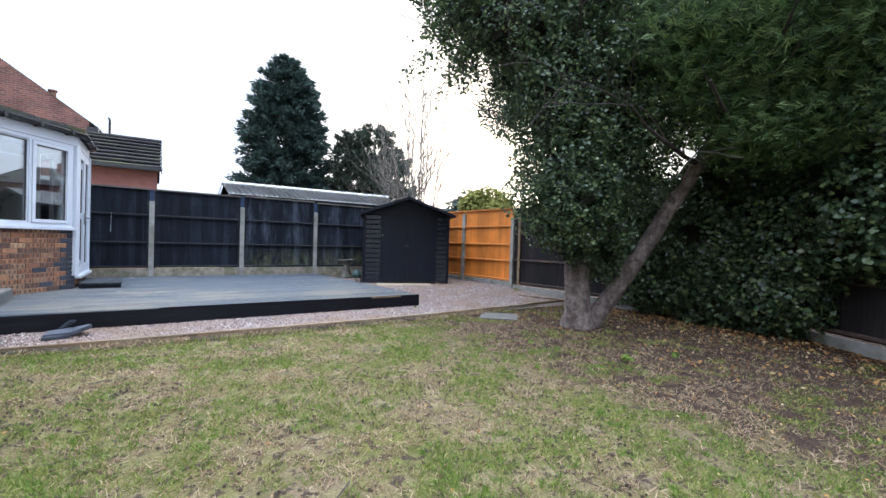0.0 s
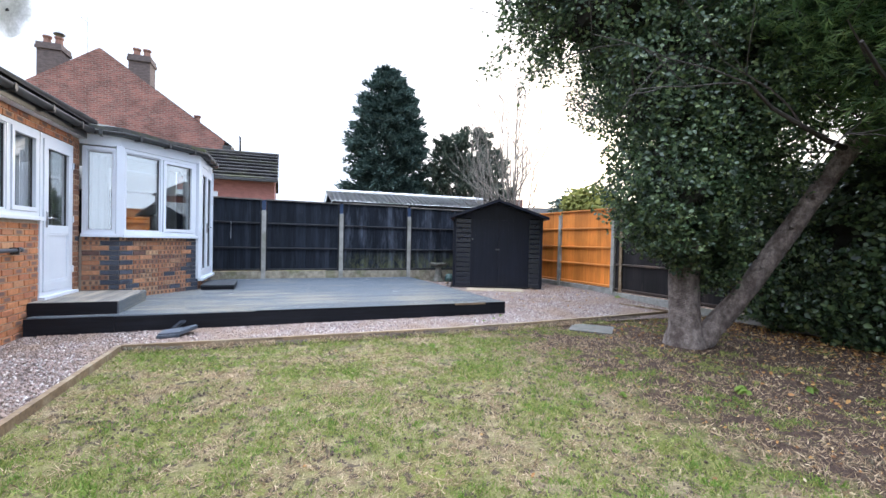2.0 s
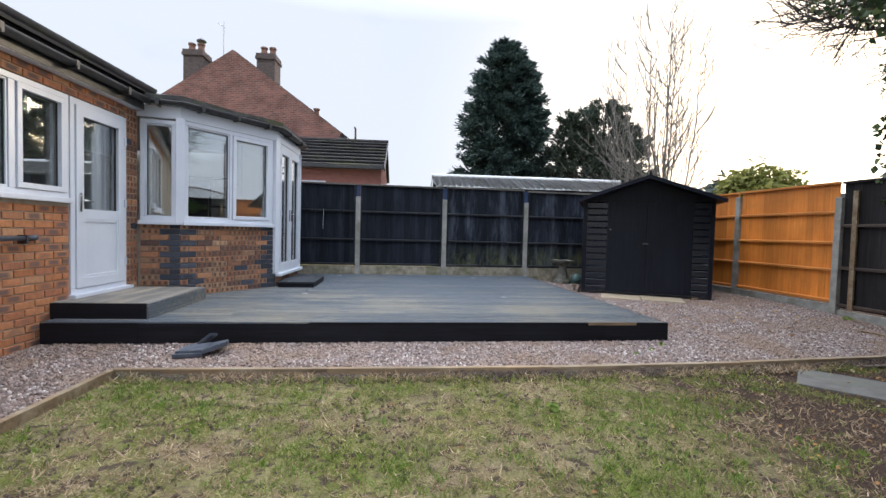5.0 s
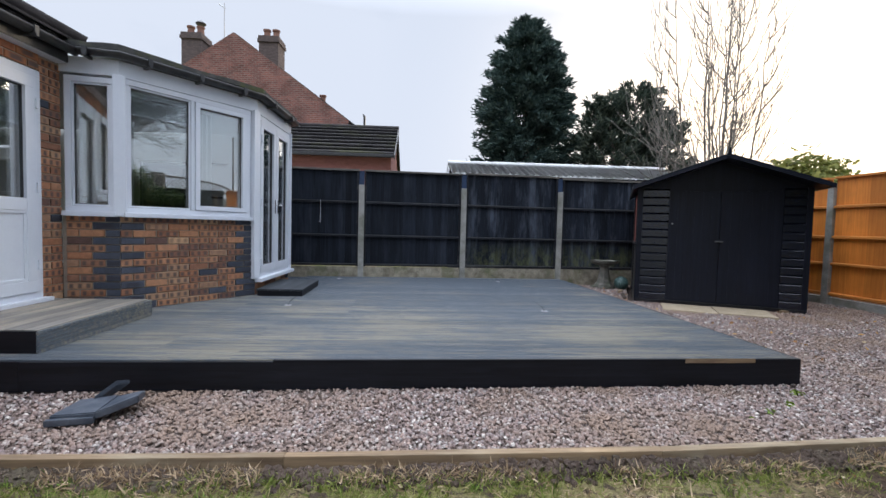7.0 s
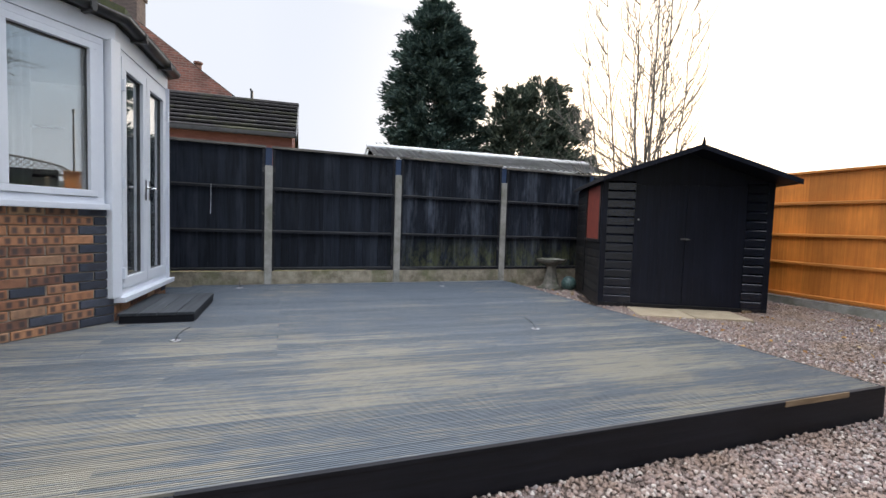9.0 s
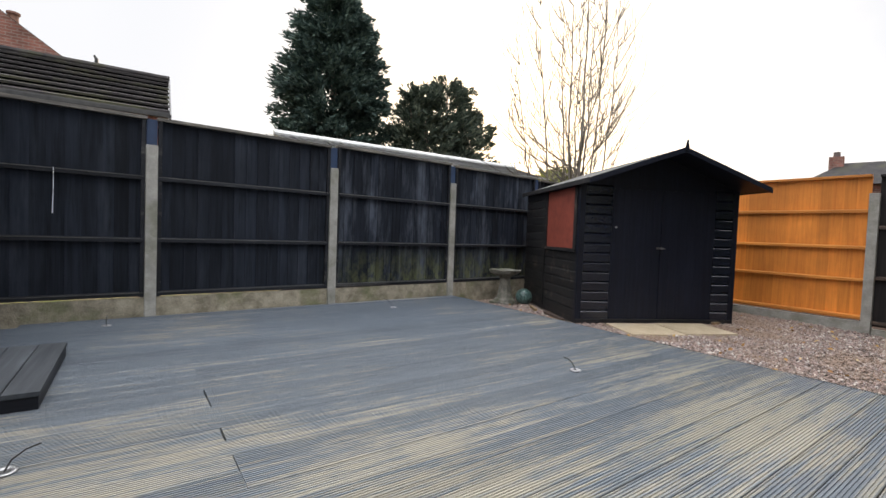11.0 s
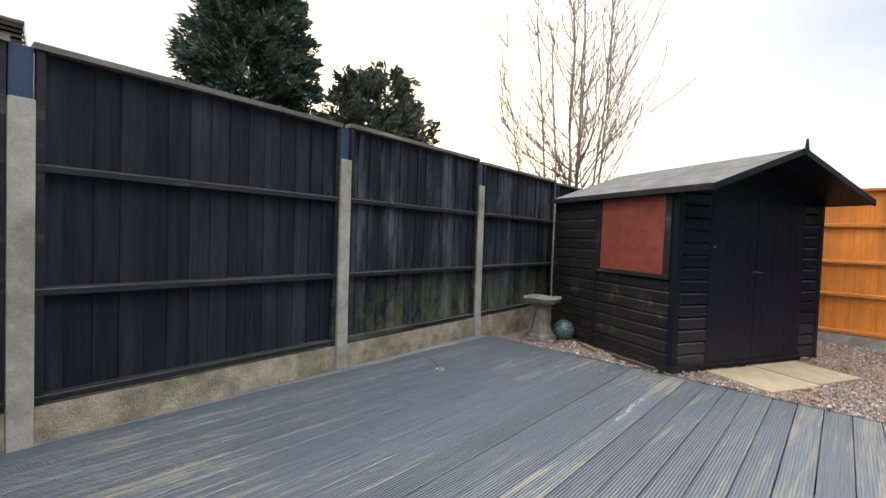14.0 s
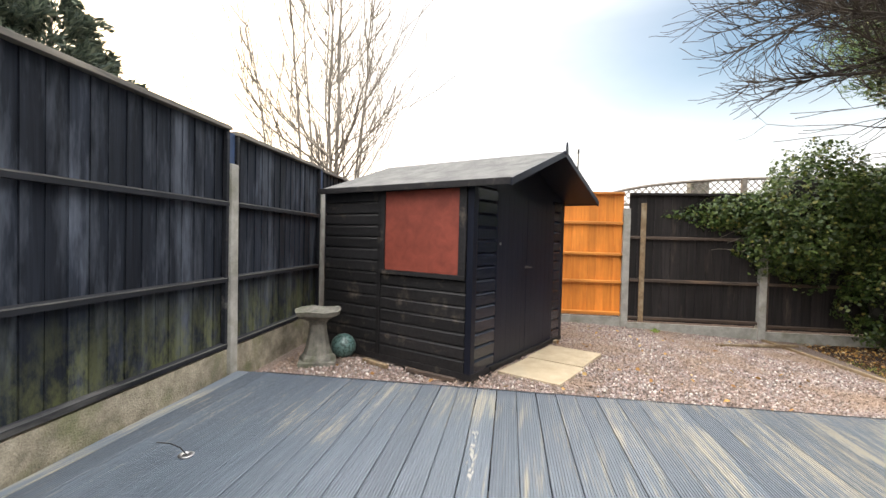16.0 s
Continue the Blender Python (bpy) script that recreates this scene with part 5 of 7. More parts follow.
for v in bm.verts:
    if v.co.z > 0.06:
        v.co.x *= 0.15
part("finial", bm, SHED_PLAIN, shed, m=Matrix.Translation((SW / 2, -OV_F - 0.028, RIDGE + 0.0)))
# base
part("bearer", boxed(-0.02, SW + 0.02, -0.03, SD, 0.10, SZ0 + 0.002, 0.006), SHED_BLACK, shed)
tagged(part("shed_base_slab", boxed(-0.15, SW + 0.1, -0.10, SD + 0.02, 0.04, 0.135, 0.008), GREY_SLAB, m=SHED_M), "grey concrete slab under the shed", "paving slab")

for i, (x0, x1) in enumerate(((0.34, 0.975), (0.982, 1.63))):
    tagged(part("paving_slab", boxed(x0, x1, -0.69 + 0.008 * i, -0.10, 0.11, 0.162 + 0.003 * i, 0.008), STONE_SLAB, m=SHED_M @ Matrix.Rotation(radians(-0.6 + i), 4, "Z")),
           "buff stone slab lying on gravel before the shed doors", "paving slab", "slabs before the shed")
for i, (u, v, w, d, r) in enumerate(((-0.16, 0.30, 0.045, 0.50, 4), (-0.21, 0.92, 0.05, 0.34, -7), (-0.30, 1.45, 0.06, 0.22, 30), (1.86, -0.06, 0.10, 0.05, 8))):
    bit = boxed(-w / 2, w / 2, -d / 2, d / 2, 0.0, 0.035, 0.006)
    for q in bit.verts:
        q.co.x += 0.008 * noise.noise(q.co * 14)
    tagged(part("timber_offcut", bit, EDGING if i % 2 else BROWN_RAIL, m=SHED_M @ Matrix.Translation((u, v, 0.145)) @ Matrix.Rotation(radians(r), 4, "Z")),
           "weathered brown timber offcut lying by the shed's foot", "timber offcut", "offcuts by the shed")


# ---- things on the deck and gravel ----
def bird_bath():
    t = thing("bird_bath", Matrix.Translation((4.60, 11.27, 0.135)) @ Matrix.Rotation(0.4, 4, "Z"), "weathered stone bird bath with square bowl on a flared pedestal", "bird bath")
    bm = boxed(-0.17, 0.17, -0.17, 0.17, -0.03, 0.045, 0.010)
    lathe(bm, [(0.175, 0.04), (0.165, 0.075), (0.135, 0.10), (0.115, 0.16), (0.088, 0.30), (0.080, 0.38), (0.092, 0.405), (0.11, 0.43)], 8)
    part("pedestal", bm, STONE, t)
    b = bmesh.new()
    rings = []
    for r, z in ((0.11, 0.43), (0.195, 0.475), (0.215, 0.520), (0.192, 0.520), (0.155, 0.488), (0.09, 0.480)):
        ring = []
        for k in range(24):
            a = 2 * math.pi * k / 24
            f = 1 / max(abs(math.cos(a)), abs(math.sin(a))) ** 0.55
            ring.append(b.verts.new((r * f * math.cos(a), r * f * math.sin(a), z + 0.006 * math.sin(5 * a))))
        rings.append(ring)
    for r0, r1 in zip(rings, rings[1:]):
        for k in range(24):
            b.faces.new((r0[k], r0[(k + 1) % 24], r1[(k + 1) % 24], r1[k]))
    b.faces.new(rings[0][::-1])
    b.faces.new(rings[-1])
    part("bowl", b, STONE, t)


bird_bath()
bm = bmesh.new()
bmesh.ops.create_icosphere(bm, subdivisions=4, radius=0.125)
for v in bm.verts:
    v.co *= 1 + 0.05 * noise.noise(v.co * 38) + 0.02 * noise.noise(v.co * 12)
tagged(part("garden_ball", bm, GREEN_BALL, m=Matrix.Translation((4.86, 11.12, 0.25)), smooth=True), "dark blue-green mottled garden ball beside the bird bath", "garden ball")


def deck_ring(x, y, rot):
    t = thing("deck_light_ring", Matrix.Translation((x, y, DECK_Z + 0.001)) @ Matrix.Rotation(rot, 4, "Z"), "small broken deck light with steel ring and loose wire", "deck light", "deck lights with loose wires")
    bm = bmesh.new()
    n = 20
    rs = []
    for r, z in ((0.036, 0.0), (0.038, 0.005), (0.024, 0.006), (0.022, 0.0)):
        rs.append([bm.verts.new((r * math.cos(2 * math.pi * k / n), r * math.sin(2 * math.pi * k / n), z)) for k in range(n)])
    for a, b in zip(rs, rs[1:]):
        for k in range(n):
            bm.faces.new((a[k], a[(k + 1) % n], b[(k + 1) % n], b[k]))
    part("ring", bm, DULL_METAL, t, "bright steel ring", smooth=True)
    part("hole", lathe(bmesh.new(), [(0.022, 0.0005), (0.021, 0.002)], 14), DARK_PLASTIC, t)
    w = tube(bmesh.new(), [(0, 0, 0.004), (-0.02, 0.02, 0.05), (-0.06, 0.05, 0.09), (-0.10, 0.09, 0.115)], [0.003] * 4, 6)
    part("wire", w, DARK_PLASTIC, t, "black wire")


for x, y, r in ((2.56, 10.94, 0.3), (2.62, 8.20, 0.8), (-0.31, 8.30, 3.3), (-0.22, 10.95, 2.4)):
    deck_ring(x, y, r)
# white paint scrape on the boards
rng = np.random.default_rng(4)
n = 40
f = rng.uniform(0, 1, n)
locs = np.stack([2.62 + 0.58 * f + rng.normal(0, 0.012, n), 9.525 + 0.045 * f + rng.normal(0, 0.010, n), np.full(n, DECK_Z + 0.002)], 1)
fl = [(-0.02, -0.004, 0), (0.015, -0.006, 0), (0.024, 0.002, 0.0008), (-0.01, 0.006, 0.0008)]
chips = scatter("paint_scrape", fl, [(0, 1, 2, 3)], np.repeat(np.eye(3)[None], n, 0) * rng.uniform(0.35, 1.0, n)[:, None, None], locs, CONCRETE)
tagged(chips, "white paint flakes scraped along a deck board", "paint flakes", kind="stuff")

# black plastic cover lying on the gravel
cover = thing("plastic_cover", Matrix.Translation((-0.66, 5.86, 0.05)) @ Matrix.Rotation(radians(12), 4, "Z") @ Matrix.Scale(0.95, 4), "broken grey-black plastic corner cover lying on the gravel", "plastic cover")
bm = bmesh.new()
slab_of(bm, [(-0.22, -0.13, 0.045), (0.02, -0.15, 0.055), (0.06, 0.08, 0.075), (-0.16, 0.09, 0.055)], 0.05)
slab_of(bm, [(0.02, -0.15, 0.056), (0.22, -0.08, 0.115), (0.21, 0.06, 0.10), (0.06, 0.05, 0.076)], 0.045)
slab_of(bm, [(0.06, 0.06, 0.075), (0.21, 0.06, 0.101), (0.16, 0.15, 0.05), (0.05, 0.13, 0.04)], 0.03)
slab_of(bm, [(-0.08, 0.06, 0.075), (0.03, 0.10, 0.165), (0.10, 0.13, 0.155), (-0.03, 0.14, 0.06)], 0.03)
bmesh.ops.bevel(bm, geom=bm.edges[:], offset=0.006, segments=2, affect="EDGES")
part("moulding", bm, GREY_PLASTIC, cover)
part("lip", boxed(-0.23, 0.015, -0.165, -0.135, -0.008, 0.030, 0.006), GREY_PLASTIC, cover)

tagged(part("stepping_slab", boxed(-0.30, 0.30, -0.30, 0.30, -0.03, 0.016, 0.008), GREY_SLAB, m=Matrix.Translation((4.88, 5.12, 0.0)) @ Matrix.Rotation(radians(-44), 4, "Z")),
       "grey paving slab sunk in the lawn by the tree", "paving slab")
tagged(part("stepping_slab", boxed(-0.36, 0.36, -0.30, 0.30, -0.03, 0.012, 0.01), GREY_SLAB, m=Matrix.Translation((4.55, 0.55, -0.055)) @ Matrix.Rotation(radians(20), 4, "Z")),
       "grey paving slab sunk in the bare soil", "paving slab")
tagged(part("timber_offcut", boxed(-0.55, 0.55, -0.03, 0.03, 0.0, 0.03, 0.004), EDGING, m=Matrix.Translation((7.1, 6.35, 0.06)) @ Matrix.Rotation(radians(-75), 4, "Z")),
       "pale timber strip lying on gravel near the ivy", "timber strip")


# ---- foliage ----
LEAF_V = [(0, -0.5, 0), (0.34, -0.16, 0.05), (0.22, 0.22, 0.07), (0, 0.5, -0.03), (-0.22, 0.22, 0.07), (-0.34, -0.16, 0.05), (0, 0, -0.04)]
LEAF_F = [(6, 0, 1), (6, 1, 2), (6, 2, 3), (6, 3, 4), (6, 4, 5), (6, 5, 0)]
SPRAY_V = [(0, 0, 0), (0.10, 0.30, 0.04), (0.26, 0.42, 0.0), (0.11, 0.55, 0.06), (0.20, 0.80, 0.0), (0, 1.0, -0.08), (-0.20, 0.78, 0.0), (-0.11, 0.52, 0.06), (-0.26, 0.40, 0.0), (-0.10, 0.28, 0.04)]
FOLD_V = [(0, -0.5, 0), (0.36, -0.12, 0.07), (0, 0.5, -0.03), (-0.36, -0.12, 0.07)]
FOLD_F = [(0, 1, 2), (0, 2, 3)]
FROND_V = [(0, 0, 0), (0.15, 0.42, 0.03), (0, 1.0, -0.05), (-0.15, 0.42, 0.03)]
FEATHER_V = [(0, 0, 0), (0.05, 0.45, 0.02), (0, 1.0, -0.06), (-0.05, 0.45, 0.02), (0.34, 0.62, 0.0), (0.05, 0.22, 0.0), (-0.30, 0.74, 0.0), (-0.05, 0.32, 0.0)]
FEATHER_F = [(0, 1, 2, 3), (0, 5, 4), (0, 6, 7)]
SPRAY_F = [(0, 1, 9), (1, 2, 3), (1, 3, 7, 9), (9, 7, 8), (3, 4, 5), (3, 5, 7), (7, 5, 6)]


def blob_points(rng, blobs, n, shell=0.35):
    """Points in the outer part of a union of ellipsoids, with their outward directions."""
    vol = np.array([b[3] * b[4] * b[5] for b in blobs]) ** 0.75
    pick = rng.choice(len(blobs), n, p=vol / vol.sum())
    d = rng.normal(0, 1, (n, 3))
    d /= np.linalg.norm(d, axis=1, keepdims=True)
    r = 1 - shell * rng.random(n) ** 1.6
    lump = np.array([0.80 + 0.30 * noise.noise(Vector((v[0] * 2.1, v[1] * 2.1, v[2] * 2.1 + float(k) * 3.7))) for v, k in zip(d, pick)])
    bl = np.array(blobs)[pick]
    p = bl[:, :3] + d * bl[:, 3:] * (r * (lump + 0.15))[:, None]
    return p, d


def clumps(p, scale, level):
    """Leaves gather in clumps with darker hollows between."""
    v = np.array([noise.noise(Vector((a * scale, b * scale, c * scale))) for a, b, c in p])
    return v + np.random.default_rng(len(p)).normal(0, 0.08, len(p)) > level


def leafy(name, parent, blobs, n, mat, size, seed, shell=0.5, verts=LEAF_V, faces=LEAF_F, tilt=0.6, down=0.4, zmin=None, keep=None):
    rng = np.random.default_rng(seed)
    p, d = blob_points(rng, blobs, n, shell)
    ok = np.ones(n, bool)
    if zmin is not None:
        ok &= p[:, 2] > zmin
    if keep is not None:
        ok &= keep(p)
    p, d = p[ok], d[ok]
    d = d * 1.0
    d[:, 2] += down
    return scatter(name, verts, faces, turns(rng, len(p), tilt, size, d), p, mat, parent)


def limb(bm, p, d, length, r, rng, depth, twig_r=0.006, spread=0.55, kids=3, up=0.15, seg=4, wobble=0.19):
    """A limb that bends, tapers and forks."""
    pts, rad = [Vector(p)], [r]
    q, v = Vector(p), Vector(d).normalized()
    for i in range(seg):
        v = (v + Vector((rng.uniform(-1, 1), rng.uniform(-1, 1), rng.uniform(-1, 1))) * wobble + Vector((0, 0, up * 0.4))).normalized()
        q = q + v * (length / seg)
        pts.append(q.copy())
        rad.append(max(twig_r, r * (1 - 0.62 * (i + 1) / seg)))
    tube(bm, pts, rad, 6 if r > 0.02 else 4)
    if depth > 0:
        for k in range(kids):
            i = rng.randint(1, seg)
            w = (v + Vector((rng.uniform(-1, 1), rng.uniform(-1, 1), rng.uniform(-0.5, 0.9))).normalized() * spread * 1.6).normalized()
            limb(bm, pts[i], w, length * rng.uniform(0.45, 0.75), rad[i] * 0.62, rng, depth - 1, twig_r, spread, kids, up, seg, wobble)


# ivy-clad tree with a leaning second stem
tree = thing("ivy_tree", Matrix.Translation((5.40, 3.94, 0)), "large tree smothered in dark ivy with bare grey stem foot", "tree")
bm = bmesh.new()
tube(bm, [(0.0, 0.0, -0.2), (0.0, 0.0, 0.03), (0.0, 0.01, 0.25), (0.0, 0.03, 0.6), (0.0, 0.06, 1.2), (0.05, 0.1, 2.4), (0.1, 0.2, 4.0), (0.1, 0.3, 6.0)],
     [0.29, 0.235, 0.195, 0.175, 0.18, 0.17, 0.13, 0.05], 18, 0.16, 3)
bmesh.ops.subdivide_edges(bm, edges=bm.edges, cuts=2, use_grid_fill=True)
for v in bm.verts:
    a = math.atan2(v.co.y, v.co.x)
    k = 1 + 0.10 * math.sin(3 * a + 0.7) * max(0, 1 - v.co.z) + 0.05 * noise.noise(v.co * 7)
    v.co.x *= k
    v.co.y *= k
part("trunk", bm, BARK, tree, "grey fissured bark", smooth=True)
rng_p = random.Random(8)
bm = bmesh.new()
for k in range(9):
    a = 2 * math.pi * k / 9
    limb(bm, (0.0, 0.05, 1.6 + k * 0.42), (math.cos(a), math.sin(a), 0.5), 1.7, 0.05, rng_p, 2, 0.006)
tagged(part("twig_mass", bm, DARK_TWIG, tree), "dark inner branches", kind="stuff")
CROWN = [(-0.31, 0.01, 2.1, 0.92, 0.92, 1.0), (-0.36, -0.09, 1.78, 0.82, 0.85, 0.74), (-0.26, 0.16, 3.3, 1.15, 1.15, 1.25), (-0.95, 0.51, 4.3, 1.3, 1.1, 1.0), (0.39, -0.24, 3.2, 0.95, 0.95, 1.7),
         (0.04, 0.36, 5.2, 1.6, 1.6, 1.5), (-1.55, 0.81, 4.75, 0.95, 0.85, 0.75), (0.0, -0.14, 1.65, 0.55, 0.6, 0.95), (-0.32, 0.01, 1.50, 0.50, 0.52, 0.55), (0.54, 0.86, 4.2, 1.4, 1.3, 1.4),
         (0.30, -0.12, 1.05, 0.24, 0.26, 0.50), (0.30, -0.25, 1.30, 0.34, 0.34, 0.62), (0.14, -0.14, 1.7, 0.6, 0.6, 0.9), (0.74, -0.54, 3.9, 1.1, 1.1, 1.2), (0.54, -0.34, 2.6, 0.8, 0.8, 1.0), (-2.05, 0.95, 5.1, 0.7, 0.7, 0.5)]
leafy("crown", tree, CROWN, 270000, IVY, (0.032, 0.070), 11, 0.75, FOLD_V, FOLD_F, tilt=0.85, down=0.2, keep=lambda p: clumps(p, 3.6, -0.15))
# dark lumps added inside the crown to block light between leaf clumps
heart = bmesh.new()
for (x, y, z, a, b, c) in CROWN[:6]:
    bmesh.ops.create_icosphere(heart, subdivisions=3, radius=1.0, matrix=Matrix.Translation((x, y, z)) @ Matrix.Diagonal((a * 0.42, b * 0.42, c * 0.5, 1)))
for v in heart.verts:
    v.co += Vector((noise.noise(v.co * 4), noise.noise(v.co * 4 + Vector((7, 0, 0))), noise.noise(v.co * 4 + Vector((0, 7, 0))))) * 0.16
part("shade_core", heart, INNER_SHADE, tree, "near-black filler added as the crown's inner shade")
rng = np.random.default_rng(5)
# hanging strands at the crown's edge
strands = []
rr = random.Random(6)
for k in range(16):
    p0 = Vector((-1.0 + rr.uniform(-0.3, 0.4), 0.8 + rr.uniform(-0.3, 0.3), 4.5 + rr.uniform(-0.3, 0.4)))
    p3 = Vector((-2.3 + rr.uniform(-0.35, 0.55), 0.75 + rr.uniform(-0.4, 0.4), 3.45 + rr.uniform(-0.25, 0.5)))
    p2 = p3 + Vector((rr.uniform(0.0, 0.15), rr.uniform(-0.05, 0.05), 0.45))
    line = []
    for i in range(13):
        f = i / 12
        line.append(p0 * (1 - f) ** 2 + p2 * 2 * f * (1 - f) + p3 * f * f + Vector((rr.uniform(-0.02, 0.02), rr.uniform(-0.02, 0.02), 0)))
    part("runner", tube(bmesh.new(), line, [0.010 - 0.0006 * i for i in range(13)], 5), DARK_TWIG, tree)
    for i in range(2, 13):
        for q in range(9):
            strands.append(tuple(line[i] + Vector((rr.gauss(0, 0.05), rr.gauss(0, 0.05), rr.gauss(-0.02, 0.06)))))
strands = np.array(strands)
scatter("trailing_ivy", LEAF_V, LEAF_F, turns(rng, len(strands), 0.9, (0.035, 0.07)), strands, IVY, tree)

cypress = thing("leaning_cypress", Matrix.Translation((5.33, 3.80, 0)), "leaning cypress stem with drooping feathery green foliage", "tree")
bm = bmesh.new()
tube(bm, [(0.16, 0.12, -0.15), (0.27, 0.08, 0.05), (0.38, 0.02, 0.22), (0.56, -0.18, 0.62), (0.82, -0.45, 1.28), (1.08, -0.72, 1.95), (1.33, -0.98, 2.57), (1.75, -1.35, 3.3), (2.1, -1.7, 4.3), (2.2, -1.9, 5.6)],
     [0.17, 0.15, 0.135, 0.122, 0.110, 0.102, 0.095, 0.082, 0.062, 0.03], 14, 0.14, 6)
bmesh.ops.subdivide_edges(bm, edges=bm.edges, cuts=2, use_grid_fill=True)
for v in bm.verts:
    v.co += Vector((noise.noise(v.co * 8), noise.noise(v.co * 8 + Vector((5, 0, 0))), 0)) * 0.014
part("trunk", bm, BARK, cypress, "leaning pink-grey scaly trunk", smooth=True)
for i, (x, y, z) in enumerate(((0.70, -0.34, 1.00), (0.88, -0.54, 1.48), (1.02, -0.68, 1.84))):
    part("branch_stub", tube(bmesh.new(), [(x, y, z), (x - 0.10, y - 0.10, z + 0.05)], [0.035, 0.022], 8, 0.2, i), BARK, cypress)
bm = bmesh.new()
for k in range(16):
    a = 2 * math.pi * k / 16 + 0.2
    base = Vector((1.3, -0.9, 2.4)).lerp(Vector((2.4, -1.9, 5.4)), (k % 8) / 8)
    limb(bm, base, (math.cos(a), math.sin(a), 0.12), 2.2, 0.035, rng_p, 2, 0.005, 0.5, 3, -0.05)
tagged(part("twig_mass", bm, DARK_TWIG, cypress), "dark inner branches", kind="stuff")
# some lobes above the side fence are added, out of view, to shade ivy
SPR = [(1.1, -1.2, 3.3, 1.0, 1.0, 0.8), (1.9, -1.4, 3.0, 1.1, 1.1, 0.55), (0.5, -1.5, 3.9, 1.2, 1.1, 0.9), (1.6, -2.2, 3.6, 1.4, 1.2, 0.8), (2.6, -2.4, 3.7, 1.4, 1.4, 0.9),
       (1.8, -1.6, 4.9, 1.8, 1.7, 1.2), (2.9, -0.9, 4.0, 1.1, 1.3, 0.9), (1.3, -2.9, 4.4, 1.2, 1.1, 0.8), (2.2, -3.6, 4.6, 1.5, 1.3, 0.9), (3.3, -2.2, 5.2, 1.6, 1.8, 1.2), (1.2, -1.6, 6.2, 1.9, 1.9, 1.1), (2.5, -1.5, 3.1, 0.9, 1.0, 0.6), (3.4, -0.6, 4.6, 1.3, 1.6, 1.0), (2.4, 0.2, 4.4, 1.2, 1.2, 0.9), (1.0, -1.7, 2.65, 0.85, 0.8, 0.55), (1.8, -2.3, 2.70, 1.0, 0.9, 0.60), (2.5, -2.9, 2.9, 1.0, 0.9, 0.6)]
leafy("foliage", cypress, SPR, 84000, CYPRESS, (0.09, 0.21), 21, 0.85, FEATHER_V, FEATHER_F, 0.6, -0.35)

# dead twiggy boughs reaching out over the side fence
bough = thing("bare_bough", Matrix.Translation((5.95, 4.9, 3.0)), "bare dark boughs with fine twigs above the side fence", "branch")
rb = random.Random(3)
bm = bmesh.new()
for k in range(13):
    q = Vector((rb.uniform(-0.3, 0.7), rb.uniform(-0.5, 0.2), 0.15 + 0.12 * k + rb.uniform(-0.05, 0.05)))
    v = Vector((0.12 + rb.uniform(-0.25, 0.35), 1.0, rb.uniform(-0.10, 0.25)))
    pts, rad, steps = [q.copy()], [0.030], 11
    length = rb.uniform(1.6, 2.3)
    for i in range(steps):
        v = (v.normalized() + Vector((rb.uniform(-1, 1), rb.uniform(-0.4, 0.4), rb.uniform(-1, 1))) * 0.16).normalized()
        q = q + v * (length / steps)
        pts.append(q.copy())
        rad.append(0.028 * (1 - (i + 1) / steps) + 0.0045)
    part("limb", tube(bmesh.new(), pts, rad, 6), DARK_TWIG, bough)
    for i in range(1, steps + 1):
        for w in range(3):
            side = (v + Vector((rb.uniform(-1, 1), rb.uniform(-0.3, 0.6), rb.uniform(-0.8, 1.0)))).normalized()
            limb(bm, pts[i], side, rb.uniform(0.25, 0.65), 0.009, rb, 1, 0.0036, 0.45, 4, 0.12, 4, 0.26)
tagged(part("twig_mass", bm, DARK_TWIG, bough), "fine bare twigs", kind="stuff")

# ivy on the side fence
ivy = thing("fence_ivy", Matrix.Translation((7.9, 3.0, 0)), "thick green ivy spilling over the dark side fence", "ivy")
HEDGE = [(-0.30, 0.2, 0.62, 0.5, 1.1, 0.68), (-0.28, 1.3, 0.72, 0.45, 0.9, 0.75), (-0.35, -0.75, 0.60, 0.5, 0.8, 0.62), (-0.10, 2.55, 1.75, 0.45, 0.9, 0.42), (-0.20, 1.35, 1.70, 0.55, 0.9, 0.75), (-0.30, 0.2, 1.45, 0.65, 1.0, 1.15), (-0.30, -0.9, 1.45, 0.60, 1.0, 1.2), (-0.75, -2.0, 1.75, 0.6, 0.9, 0.95),
         (-1.55, -3.3, 1.85, 0.7, 0.9, 0.9), (-0.28, 2.50, 1.82, 0.52, 0.75, 1.02), (-0.05, 3.25, 1.95, 0.28, 0.7, 0.22), (-0.14, 3.3, 1.82, 0.22, 0.85, 0.30), (-0.16, 2.9, 1.45, 0.22, 0.55, 0.5), (-0.10, 4.1, 1.80, 0.14, 0.45, 0.14), (0.0, 3.85, 1.85, 0.18, 0.55, 0.16), (0.2, 1.2, 2.15, 0.8, 1.2, 0.45), (0.3, -0.6, 2.5, 0.8, 1.6, 0.8), (-0.6, -2.8, 2.6, 0.9, 1.5, 0.9)]
# one hedge, two colours: darker leaves for its shaded stretch, lit ones past y 1.5
leafy("leaves", ivy, HEDGE, 120000, IVY, (0.055, 0.11), 31, 0.45, FOLD_V, FOLD_F, tilt=0.6, down=0.3, zmin=0.0, keep=lambda p: (p[:, 1] < 1.5) & clumps(p, 2.4, -0.36))
